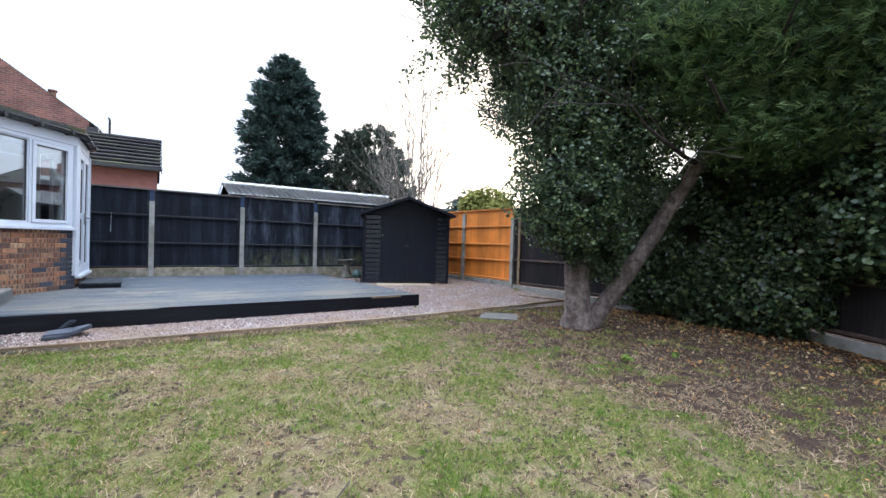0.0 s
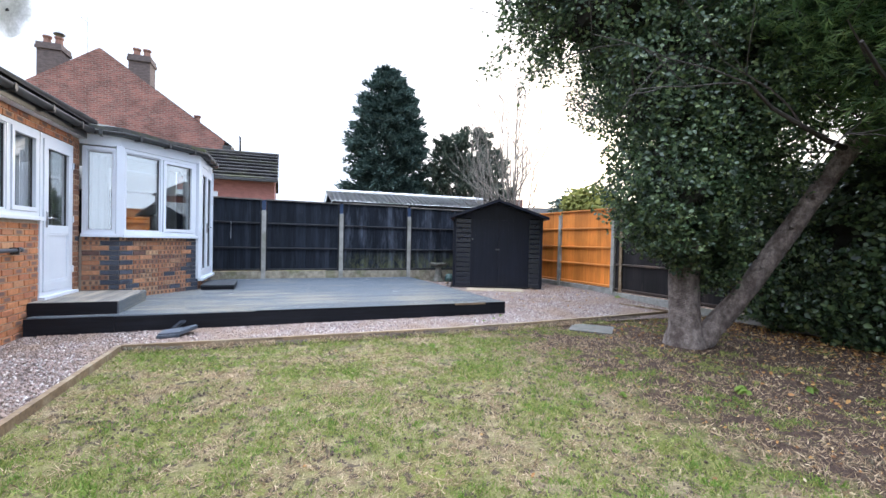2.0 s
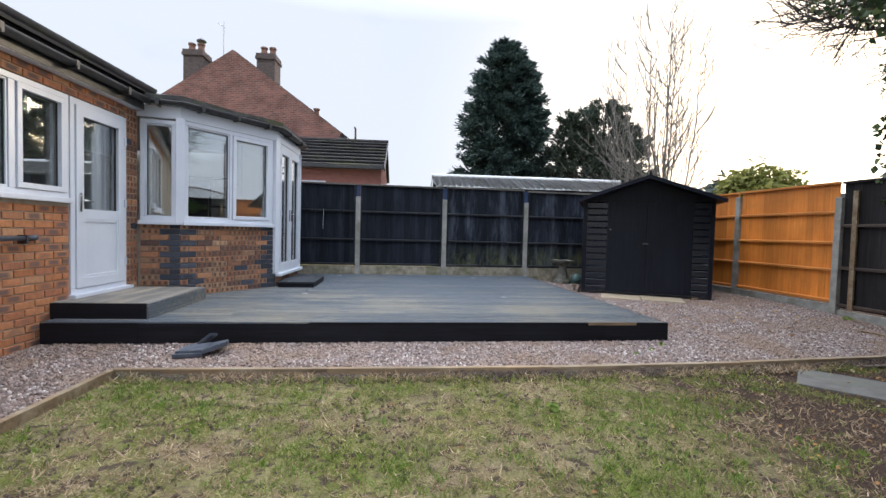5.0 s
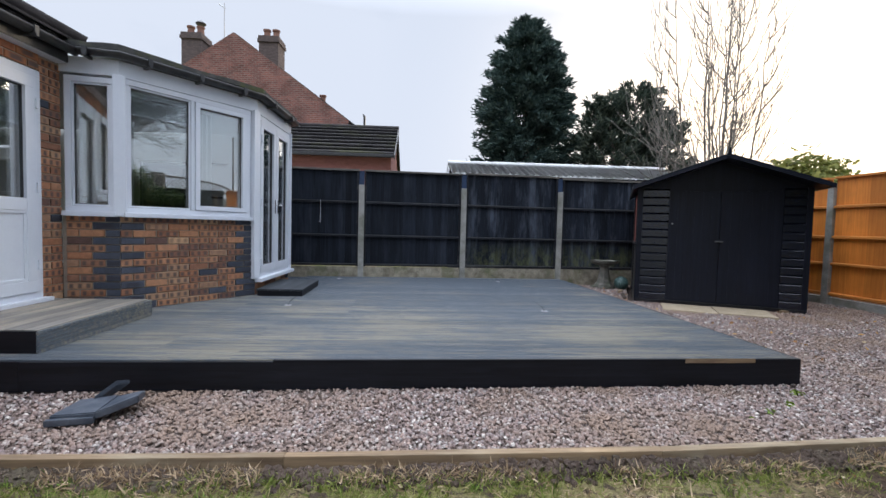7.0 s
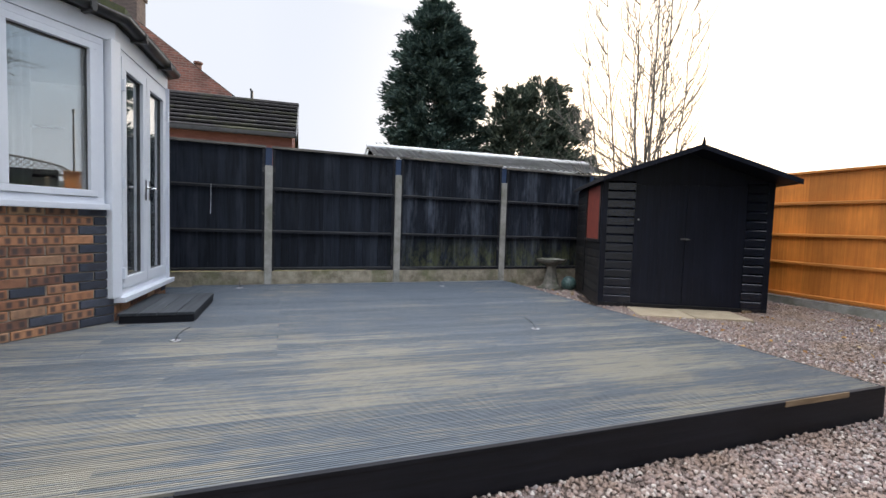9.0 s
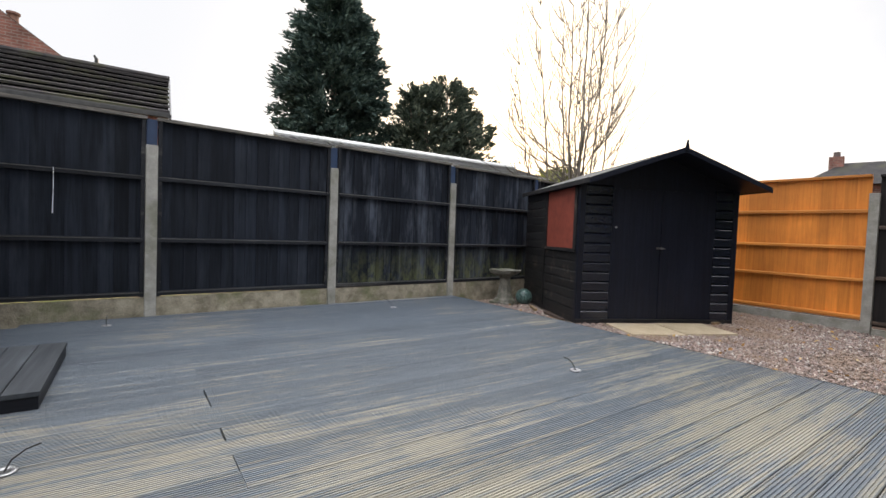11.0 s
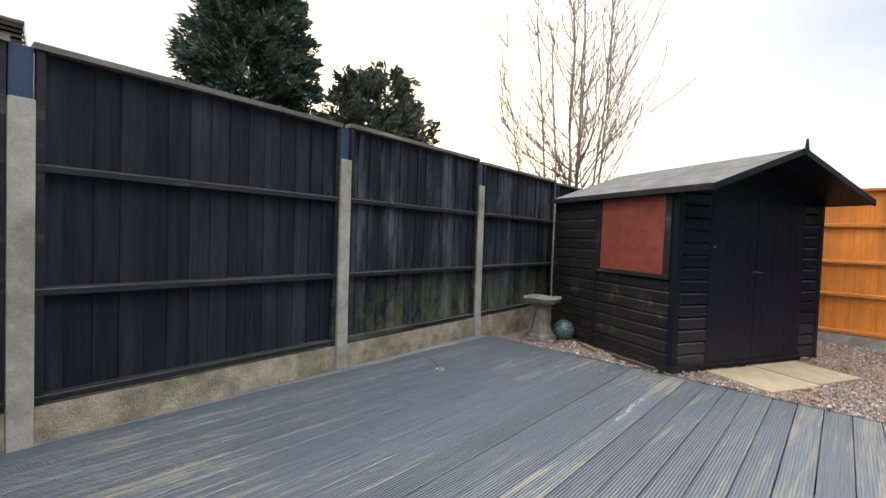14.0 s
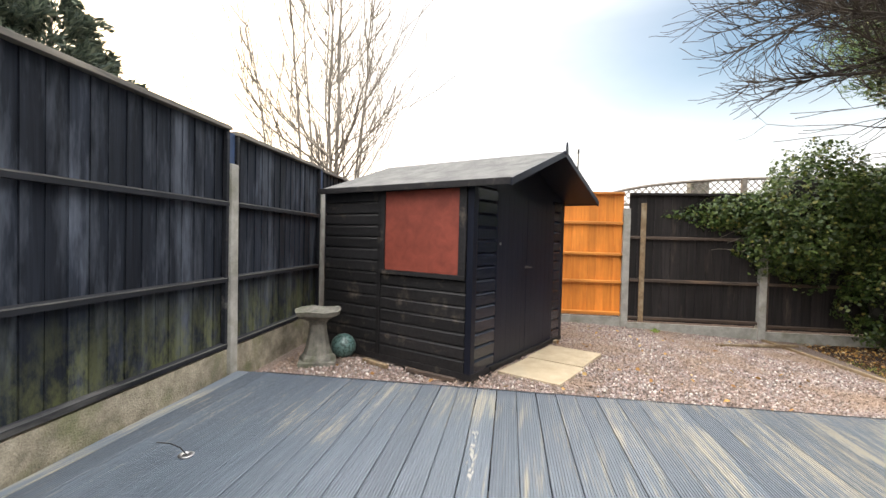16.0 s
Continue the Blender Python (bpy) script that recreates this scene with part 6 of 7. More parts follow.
leafy("sunny_leaves", ivy, HEDGE, 190000, IVY_LIT, (0.035, 0.072), 33, 0.45, FOLD_V, FOLD_F, tilt=0.6, down=0.3, zmin=0.0, keep=lambda p: (p[:, 1] >= 1.5) & clumps(p, 2.8, -0.36))
# the same added filler in the hedge, its inner shade as colour
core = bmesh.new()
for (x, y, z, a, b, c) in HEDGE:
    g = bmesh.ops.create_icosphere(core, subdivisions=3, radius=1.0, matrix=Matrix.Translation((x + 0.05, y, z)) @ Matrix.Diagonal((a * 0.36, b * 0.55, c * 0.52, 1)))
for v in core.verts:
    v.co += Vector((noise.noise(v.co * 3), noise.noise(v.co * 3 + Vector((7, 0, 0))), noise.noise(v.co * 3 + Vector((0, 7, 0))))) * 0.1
part("shade_core", core, INNER_SHADE, ivy)
bm = bmesh.new()
rv = random.Random(12)
for k in range(10):
    limb(bm, (-0.10, 2.2 + rv.uniform(-0.3, 1.0), 1.75), (-0.05, 1.0, -0.35 + rv.uniform(-0.6, 0.3)), rv.uniform(0.5, 1.1), 0.006, rv, 1, 0.003, 0.5, 3, -0.1)
part("runners", bm, TWIG, ivy)
rng = np.random.default_rng(41)
n = 700
f = rng.random(n)
tp = np.stack([np.full(n, -0.13) + rng.normal(0, 0.03, n), 2.3 + f * 1.55 + rng.normal(0, 0.1, n), 1.93 - 0.25 * f + rng.normal(0, 0.13, n) * (1 - 0.6 * f)], 1)
scatter("trailing_leaves", LEAF_V, LEAF_F, turns(rng, n, 0.6, (0.05, 0.10), np.tile([-1.0, 0, 0.3], (n, 1))), tp, IVY_LIT, ivy)

# bare tree behind the corner
bare = thing("bare_tree", Matrix.Translation((7.50, 12.50, 0)), "leafless multi-stemmed tree with grey twigs behind the fence", "tree")
rt = random.Random(23)
twigs = bmesh.new()
STEMS = ((0.0, 0.05, 6.9, 0.040), (2.7, 0.85, 6.0, 0.024), (3.4, 0.45, 6.4, 0.027), (0.3, 0.45, 6.3, 0.025), (5.9, 0.72, 5.8, 0.024), (1.4, 0.6, 6.0, 0.023), (4.5, 0.6, 5.9, 0.023), (2.2, 1.25, 5.0, 0.019), (0.9, 0.3, 6.2, 0.022))
for az, lean, top, r in STEMS:
    pts, rad = [], []
    for i in range(13):
        f = i / 12
        o = lean * (1 - (1 - f) ** 1.9)
        pts.append(Vector((math.cos(az) * (0.06 + o) + rt.uniform(-0.03, 0.03), math.sin(az) * (0.06 + o) + rt.uniform(-0.03, 0.03), -0.1 + top * f)))
        rad.append(r * (1 - f) ** 0.8 + 0.004)
    part("stem", tube(bmesh.new(), pts, rad, 7), TWIG, bare)
    for i in range(4, 13):
        for q in range(2):
            a = az + rt.uniform(-1.5, 1.5)
            limb(twigs, pts[i], (math.cos(a) * 0.9, math.sin(a) * 0.9, 0.75), rt.uniform(0.5, 1.35) * (1.3 - 0.6 * i / 12), 0.011, rt, 1, 0.0052, 0.5, 4, 0.40, 6, 0.12)
for q in range(9):
    a = rt.uniform(2.0, 4.4)
    limb(twigs, (0, 0, 1.9 + 0.1 * q), (math.cos(a), math.sin(a) * 0.6, 0.30), rt.uniform(1.2, 2.1), 0.020, rt, 2, 0.0050, 0.42, 4, 0.18, 6, 0.12)
for q in range(3):
    limb(twigs, (0.1, 0, 2.0 + 0.1 * q), (0.9, -0.3, 0.35), 1.3, 0.012, rt, 1, 0.0038, 0.42, 4, 0.2, 6, 0.10)
tagged(part("twig_mass", twigs, TWIG, bare), "fine grey twigs", kind="stuff")


def evergreen(name, x, y, leaders, label, seed, mat, fronds, rise, droop, size):
    """Evergreen grown branch by branch from one or more leaders (dx, dy, foot, top, radius, fullness, branches)."""
    t = thing(name, Matrix.Translation((x, y, 0)), label, "tree")
    rng = np.random.default_rng(seed)
    trunk = bmesh.new()
    P, O = [], []
    for dx, dy, foot, top, r, full, count in leaders:
        tube(trunk, [(0, 0, -0.2), (dx * 0.6, dy * 0.6, top * 0.5), (dx, dy, top * 0.97)], [0.26, 0.14, 0.02], 10, 0.1)
        for k in range(count):
            f = rng.random() ** 0.9
            z = foot + (top - foot) * f
            a = rng.uniform(0, 2 * np.pi)
            shape = (1 - f) ** full * (0.55 + 0.45 * min(1.0, f * 5))
            L = (r * shape + 0.12) * rng.uniform(0.62, 1.24)
            out = np.array([math.cos(a), math.sin(a), 0.0])
            m = max(8, int(fronds * (0.3 + shape)))
            s = 0.25 + 0.75 * np.sqrt(rng.random(m))
            p = np.array([dx, dy, z]) + out[None] * (L * s)[:, None]
            p[:, 2] += rise * L * s - droop * L * s ** 2
            p += rng.normal(0, 1, (m, 3)) * (0.04 + 0.11 * L * (1.15 - s))[:, None]
            d = np.tile(out, (m, 1)) + rng.normal(0, 0.42, (m, 3))
            d[:, 2] += rise - 1.6 * droop * s
            P.append(p)
            O.append(d)
    p, d = np.concatenate(P), np.concatenate(O)
    d /= np.linalg.norm(d, axis=1, keepdims=True)
    side = np.cross(d, rng.normal(0, 1, d.shape))
    side /= np.linalg.norm(side, axis=1, keepdims=True)
    m = np.stack([side, d, np.cross(side, d)], 2) * rng.uniform(*size, len(p))[:, None, None]
    part("trunk", trunk, BARK, t)
    scatter("crown", FROND_V, FOLD_F, m, p, mat, t)
    return t


evergreen("tall_conifer", 5.74, 22.3, [(-0.3, 0, 0.3, 9.9, 2.15, 0.42, 520), (0.55, 0, 3.0, 9.1, 1.45, 0.5, 170)],
          "tall dark green conifer beyond the back fence", 51, FAR_CONIFER, 150, 0.45, 0.22, (0.10, 0.30))
evergreen("grey_green_tree", 9.7, 21.2, [(-1.0, 0, 0.8, 6.3, 1.45, 0.35, 150), (0.2, 0.2, 0.8, 6.9, 1.7, 0.35, 210), (1.3, 0, 0.8, 5.9, 1.2, 0.35, 130), (-1.6, 0.1, 3.0, 6.5, 0.7, 0.4, 50)],
          "rounded grey-green evergreen tree beside the conifer", 61, CONIFER2, 80, 0.7, 0.12, (0.10, 0.30))
bush = thing("sunlit_bush", Matrix.Translation((20.6, 25.0, 0)), "yellow-green rounded bush beyond the gardens", "bush")
leafy("crown", bush, [(0, 0, 3.0, 2.2, 2.0, 2.5), (-1.0, 0, 3.6, 1.4, 1.2, 1.5), (1.1, 0, 3.4, 1.4, 1.3, 1.5)], 7000, FAR_BUSH, (0.25, 0.5), 71, 0.5, SPRAY_V, SPRAY_F, 0.7, 0.3)
part("trunk", tube(bmesh.new(), [(0, 0, -0.2), (0, 0, 3.0)], [0.2, 0.12], 8), BARK, bush)
for (x, y, s) in ((16.0, 34.0, 1.0), (24.5, 33.0, 1.1), (36.0, 20.0, 0.9)):
    b2 = thing("far_tree", Matrix.Translation((x, y, 0)), "hazy brown-green tree in the distance", "tree")
    part("trunk", tube(bmesh.new(), [(0, 0, -0.2), (0, 0, 3.0)], [0.2, 0.12], 8), BARK, b2)
    leafy("crown", b2, [(0, 0, 3.2 * s, 2.0, 2.0, 2.2 * s), (1.2, 0, 2.8 * s, 1.4, 1.4, 1.6)], 3000, CONIFER2, (0.4, 0.7), int(x), 0.5, SPRAY_V, SPRAY_F, 0.7, 0.3)

# ---- neighbours ----
house = thing("neighbour_house", Matrix.Translation((-7.2, 23.4, 0)), "red brick gable house with two chimneys and tiled roof", "house")
bm = bmesh.new()
out = [(-5.2, 0), (5.0, 0), (5.0, 5.85), (0, 9.45), (-5.2, 5.85)]
a = [bm.verts.new((x, 0, z)) for x, z in out]
b = [bm.verts.new((x, 9.0, z)) for x, z in out]
bm.faces.new(a)
bm.faces.new(b[::-1])
for i in range(5):
    bm.faces.new((a[i], b[i], b[(i + 1) % 5], a[(i + 1) % 5]))
bmesh.ops.recalc_face_normals(bm, faces=bm.faces)
part("wall", bm, FAR_BRICK, house)
for s in (-1, 1):
    bm = bmesh.new()
    c = [(0, 0.24, 9.50), (0, 9.1, 9.50), (s * 5.35, 9.1, 5.66), (s * 5.35, 0.24, 5.66)]
    slab_of(bm, c if s < 0 else c[::-1], 0.09)
    part("roof", bm, FAR_TILE, house)
part("eave_bracket", boxed(4.95, 5.35, -0.05, 0.5, 5.35, 5.62, 0.02), DARK_PLASTIC, house, "dark eave end with gutter")
part("downpipe", tube(bmesh.new(), [(5.40, 0.1, 5.55), (5.45, 0.1, 5.2), (5.10, -0.06, 4.8), (5.10, -0.06, 0.1)], [0.05] * 4, 8), DARK_PLASTIC, house)
tbar = tube(bmesh.new(), [(5.72, 0.1, 5.4), (5.72, 0.1, 6.05), (5.66, 0.1, 6.15)], [0.05, 0.05, 0.03], 8)
part("vent_pipe", tbar, DARK_PLASTIC, house)


def chimney(x, z0, z1, pots, parent):
    c = part("chimney", boxed(x - 0.42, x + 0.42, 0.02, 0.95, z0, z1, 0.02), STACK_BRICK, parent)
    for k, zz in enumerate((z1 - 0.16, z1 - 0.02)):
        part("chimney_course", boxed(x - 0.47 + 0.025 * k, x + 0.47 - 0.025 * k, -0.04 + 0.03 * k, 1.02 - 0.03 * k, zz - 0.07, zz + 0.07, 0.01), STACK_BRICK, c)
    for dx in pots:
        part("chimney_pot", lathe(bmesh.new(), [(0.16, z1 + 0.04), (0.13, z1 + 0.35), (0.17, z1 + 0.40), (0.17, z1 + 0.46)], 12), TERRACOTTA, c, m=Matrix.Translation((x + dx, 0.45, 0)))
    return c


ch = chimney(-1.80, 7.4, 9.32, (-0.22, 0.20), house)
part("chimney_cowl", lathe(bmesh.new(), [(0.20, 9.88), (0.22, 9.93), (0.05, 10.06)], 12), DARK_PLASTIC, ch, m=Matrix.Translation((-1.60, 0.45, 0)))
part("aerial", tube(bmesh.new(), [(-0.6, 0.5, 8.6), (-0.6, 0.5, 10.9)], [0.02, 0.015], 6), DULL_METAL, house, "thin television aerial")
part("aerial_bar", tube(bmesh.new(), [(-0.85, 0.5, 10.85), (-0.55, 0.5, 10.65)], [0.025, 0.025], 6), DULL_METAL, house)
chimney(1.50, 7.7, 9.32, (-0.20, 0.20), house)
part("vent_cap", lathe(bmesh.new(), [(0.12, 6.5), (0.12, 6.92), (0.16, 6.96), (0.16, 7.02)], 10), TERRACOTTA, house, m=Matrix.Translation((3.78, 0.5, 0)))

garage = thing("neighbour_garage", Matrix.Identity(4), "pink-red brick garage with dark tiled roof beyond the fence", "garage")
bm = bmesh.new()
GX0, GX1 = -7.5, 0.22
box(bm, GX0, GX1, 16.75, 20.3, 0, 3.30)
a = [bm.verts.new(p) for p in ((GX1 - 0.01, 16.75, 3.30), (GX1 - 0.01, 20.3, 3.30), (GX1 - 0.01, 18.5, 4.38))]
bm.faces.new(a)
part("wall", bm, PINK_BRICK, garage)
for i in range(8):
    y, z = 16.5 + 0.25 * i, 3.30 + 0.15 * i
    bm = boxed(GX0, GX1 + 0.10, y - 0.05, y + 0.25, z, z + 0.042, 0.0)
    for v in bm.verts:
        if v.co.y > y + 0.1:
            v.co.z += 0.085
    part("tile_course", bm, FAR_TILE, garage)
bm = bmesh.new()
slab_of(bm, [(GX0, 16.55, 3.27), (GX1 + 0.08, 16.55, 3.27), (GX1 + 0.08, 18.5, 4.44), (GX0, 18.5, 4.44)], 0.03)
part("roof_underlay", bm, DARK_PLASTIC, garage)
bm = bmesh.new()
slab_of(bm, [(GX0, 18.5, 4.50), (GX1 + 0.1, 18.5, 4.50), (GX1 + 0.1, 20.6, 3.25), (GX0, 20.6, 3.25)], 0.05)
part("rear_roof", bm, FAR_TILE, garage)
part("ridge", tube(bmesh.new(), [(GX0, 18.5, 4.50), (GX1 + 0.12, 18.5, 4.50)], [0.07, 0.07], 8), FAR_TILE, garage, "mossy ridge tiles")
part("barge_board", slab_of(bmesh.new(), [(GX1 + 0.10, 16.45, 3.27), (GX1 + 0.13, 16.45, 3.27), (GX1 + 0.13, 18.5, 4.51), (GX1 + 0.10, 18.5, 4.51)], 0.14), DARK_PLASTIC, garage)
part("gutter", boxed(GX0, GX1 + 0.1, 16.42, 16.52, 3.20, 3.30, 0.02), DARK_PLASTIC, garage)
part("lintel", boxed(-5.2, -1.6, 16.70, 16.76, 2.55, 2.80, 0.01), UPVC, garage, "pale lintel over an opening")

outb = thing("corrugated_outbuilding", Matrix.Identity(4), "long outbuilding with pale corrugated sheet roof behind the fence", "outbuilding")
OX0, OX1, OY0, OYR, OZ0, OZR = 1.80, 7.26, 13.0, 14.2, 2.40, 2.76
part("wall", boxed(OX0 + 0.12, OX1 - 0.1, OY0 + 0.15, OYR + 1.05, 0, OZ0 - 0.02), BROWN_FENCE, outb)
for s, (ya, yb, za, zb) in enumerate(((OY0, OYR, OZ0, OZR), (OYR, OYR + 1.2, OZR, OZ0))):
    bm = bmesh.new()
    n = int((OX1 - OX0) / 0.0365)
    ra, rb2 = [], []
    for i in range(n + 1):
        x = OX0 + (OX1 - OX0) * i / n
        w = 0.018 * math.cos(i * math.pi / 2)
        ra.append(bm.verts.new((x, ya, za + w)))
        rb2.append(bm.verts.new((x, yb, zb + w)))
    for i in range(n):
        bm.faces.new((ra[i], ra[i + 1], rb2[i + 1], rb2[i]))
    bmesh.ops.solidify(bm, geom=bm.faces[:], thickness=0.012)
    part("roof", bm, CORRUGATED, outb, smooth=True)
part("ridge_cap", tube(bmesh.new(), [(OX0, OYR, OZR + 0.02), (OX1, OYR, OZR + 0.02)], [0.06, 0.06], 8), CORRUGATED, outb)
bm = bmesh.new()
v = [bm.verts.new(p) for p in ((OX0 + 0.06, OY0 + 0.1, OZ0 - 0.05), (OX0 + 0.06, OYR + 1.1, OZ0 - 0.05), (OX0 + 0.06, OYR, OZR - 0.04))]
bm.faces.new(v)
bmesh.ops.solidify(bm, geom=bm.faces[:], thickness=0.03)
part("gable", bm, BROWN_FENCE, outb)


def far_house(x, y, w, d, h, rot, roof_h, label):
    t = thing("far_house", Matrix.Translation((x, y, 0)) @ Matrix.Rotation(radians(rot), 4, "Z"), label, "house", "far houses")
    part("wall", boxed(-w / 2, w / 2, 0, d, 0, h), FAR_BRICK, t)
    for s in (0, 1):
        c = [(-w / 2 - 0.3, d / 2, h + roof_h), (w / 2 + 0.3, d / 2, h + roof_h), (w / 2 + 0.3, -0.3 if s == 0 else d + 0.3, h - 0.1), (-w / 2 - 0.3, -0.3 if s == 0 else d + 0.3, h - 0.1)]
        part("roof", slab_of(bmesh.new(), c if s else c[::-1], 0.1), FAR_TILE, t)
    part("chimney", boxed(-w / 2 + 0.6, -w / 2 + 1.5, d / 2 - 0.4, d / 2 + 0.4, h, h + roof_h + 0.9, 0.03), FAR_BRICK, t)
    for i in range(3):
        wn = part("window", boxed(-w / 2 + 1.2 + i * (w - 3.4) / 2, -w / 2 + 2.4 + i * (w - 3.4) / 2, -0.04, 0.05, h - 1.7, h - 0.5), UPVC, t)
        part("pane", boxed(-w / 2 + 1.28 + i * (w - 3.4) / 2, -w / 2 + 2.32 + i * (w - 3.4) / 2, -0.06, -0.03, h - 1.62, h - 0.58), DARK_PLASTIC, wn)


far_house(29.5, 43, 9, 7, 3.6, -20, 2.0, "far brick house with pitched roof beyond the gardens")
far_house(36, 40, 9, 7, 3.6, -35, 2.2, "far brick house with pitched roof beyond the gardens")
hip = thing("far_house", Matrix.Translation((27.4, 12.6, 0)) @ Matrix.Rotation(radians(-76), 4, "Z"), "far brick bungalow with dark hipped roof and chimney", "house", "far houses")
part("wall", boxed(-2.6, 1.9, 0.4, 5.4, 0, 4.2), FAR_BRICK, hip)
bm = bmesh.new()
hv = [bm.verts.new(p) for p in ((-2.9, 0.0, 4.15), (2.1, 0.0, 4.15), (2.1, 5.8, 4.15), (-2.9, 5.8, 4.15), (-1.2, 2.9, 5.55), (0.35, 2.9, 5.55))]
for f in ((0, 1, 5, 4), (1, 2, 5), (2, 3, 4, 5), (3, 0, 4), (3, 2, 1, 0)):
    bm.faces.new([hv[k] for k in f])
bmesh.ops.recalc_face_normals(bm, faces=bm.faces)
part("roof", bm, FAR_TILE, hip)
stack = part("chimney", boxed(-1.75, -1.15, 2.4, 3.0, 4.2, 5.85, 0.03), FAR_BRICK, hip)
part("chimney_pot", lathe(bmesh.new(), [(0.16, 5.84), (0.13, 6.05), (0.16, 6.10)], 10), STACK_BRICK, stack, m=Matrix.Translation((-1.45, 2.7, 0)))
far_house(40, 29, 10, 7, 3.3, -55, 2.0, "far brick house with chimney beyond the orange fence")

# trellis arch of the next garden, and a pole
arch = thing("trellis_arch", Matrix.Translation((11.6, 3.95, 0)) @ Matrix.Rotation(radians(90), 4, "Z"), "curved timber trellis above the neighbour's fence", "trellis")
AW, AZ0, AZ1 = 7.8, 2.30, 2.86


def arch_z(x):
    return AZ0 + (AZ1 - AZ0) * max(0.0, 1 - (x / (AW / 2)) ** 2) ** 0.55


bm = bmesh.new()
tube(bm, [(-AW / 2 + AW * i / 24, 0, arch_z(-AW / 2 + AW * i / 24)) for i in range(25)], [0.035] * 25, 6)
part("top_rail", bm, TWIG, arch)
part("bottom_rail", boxed(-AW / 2, AW / 2, -0.03, 0.03, AZ0 - 0.08, AZ0 - 0.02), TWIG, arch)
step = 0.15
for s in (-1, 1):
    k = -AW / 2 - 0.9
    while k < AW / 2 + 0.9:
        ptsl = [(k + s * f, AZ0 - 0.05 + f) for f in [i * 0.03 for i in range(34)] if abs(k + s * f) < AW / 2 and AZ0 - 0.05 + f < arch_z(k + s * f)]
        if len(ptsl) > 2:
            (xa, za), (xb, zb) = ptsl[0], ptsl[-1]
            part("lath", tube(bmesh.new(), [(xa, 0.01 * s, za), (xb, 0.01 * s, zb)], [0.011, 0.011], 4), TWIG, arch)
        k += step
for x in (-AW / 2, -0.5, 0.75, AW / 2):
    part("post", boxed(x - 0.05, x + 0.05, -0.05, 0.05, -0.2, arch_z(x) + 0.02, 0.005), TWIG, arch)
tagged(part("brick_chimney_stack", boxed(-0.2, 0.2, -0.22, 0.22, 0, 3.12, 0.02), STONE, m=Matrix.Translation((13.95, 4.85, 0))), "grey-brown brick chimney stack beyond the trellis", "chimney")
tagged(part("pole", tube(bmesh.new(), [(0, 0, -0.2), (0, 0, 8.9), (0, 0, 8.95), (0, 0, 9.3)], [0.10, 0.06, 0.09, 0.09], 10), DARK_PLASTIC, m=Matrix.Translation((40.5, 5.5, 0))), "dark slim pole with cap beyond the fence", "pole")

# ---- small ground cover ----
def inside_gravel(x, y):
    ey = 5.36 + 0.0125 * np.maximum(0, x) ** 2
    left = (x > -2.27) & (x < -1.14) & (y > 0.5) & (y < 6.1)
    front = (x > -2.27) & (x < 7.6) & (y > ey) & (y < 11.6)
    deck_front = 6.44 + (x - 4.09) * 0.0454
    on_deck = (x < 4.10 - (y - 6.44) * 0.0454) & (y > deck_front - 0.03)
    u = (x - 4.47) * math.cos(radians(-24.3)) + (y - 9.78) * math.sin(radians(-24.3))
    v = -(x - 4.47) * math.sin(radians(-24.3)) + (y - 9.78) * math.cos(radians(-24.3))
    under_shed = (u > -0.1) & (u < 2.2) & (v > -0.05)
    under_slab = (u > 0.34) & (u < 1.63) & (v > -0.68) & (v < -0.10)
    return (left | front) & ~on_deck & ~under_shed & ~under_slab


rng = np.random.default_rng(101)
n = 320000
gx, gy = rng.uniform(-2.3, 7.6, n), rng.uniform(0.5, 11.8, n)
dens = np.where(gy < 6.7, 1.0, np.where(gy < 9.4, 0.62, 0.45)) * np.where(gx < -1.1, np.where(gy < 3.0, 0.2, 0.6), 1.0)
ok = inside_gravel(gx, gy) & (rng.random(n) < dens)
gx, gy = gx[ok], gy[ok]
PEB_V = [(-0.5, -0.35, -0.25), (0.45, -0.42, -0.2), (0.5, 0.35, -0.25), (-0.42, 0.42, -0.2), (-0.35, -0.28, 0.3), (0.32, -0.3, 0.34), (0.34, 0.26, 0.28), (-0.3, 0.3, 0.34)]
PEB_F = [(0, 1, 5, 4), (1, 2, 6, 5), (2, 3, 7, 6), (3, 0, 4, 7), (4, 5, 6, 7)]
m = turns(rng, len(gx), 0.75, (0.011, 0.0245))
gz = ground_z(gx, gy) + 0.026 + rng.uniform(0, 0.012, len(gx))
pebbles = scatter("gravel_stones", PEB_V, PEB_F, m, np.stack([gx, gy, gz], 1), PEBBLE, smooth=False)
tagged(pebbles, "loose pinkish grey gravel stones", "gravel", kind="stuff")

# lawn blades: thicker where green, thinner in straw and under the tree
def patch(x, y, s, o):
    return np.array([noise.noise(Vector((a * s + o, b * s, o))) for a, b in zip(x, y)])


rng = np.random.default_rng(7)
n = 380000
bx, by = rng.uniform(-1.05, 7.0, n), rng.uniform(-0.6, 5.7, n)
near = np.hypot(bx - 0.6, by - 1.2)
ok = (by < 5.30 + 0.0125 * np.maximum(0, bx) ** 2) & (rng.random(n) < np.clip(1.25 - near * 0.10, 0.35, 1)) & (np.hypot(bx - 5.40, by - 3.94) > 0.3)
ok &= (np.hypot(bx - 4.88, by - 5.12) > 0.40)
bx, by = bx[ok], by[ok]
p1, p2 = patch(bx, by, 0.9, 3.1), patch(bx, by, 2.6, 9.4)
edge = np.clip((by - 4.2) / 1.1, 0, 1) * 0.35
shade = np.clip((bx - 2.6) / 2.6, 0, 1)
p3 = patch(bx, by, 7.0, 5.5)
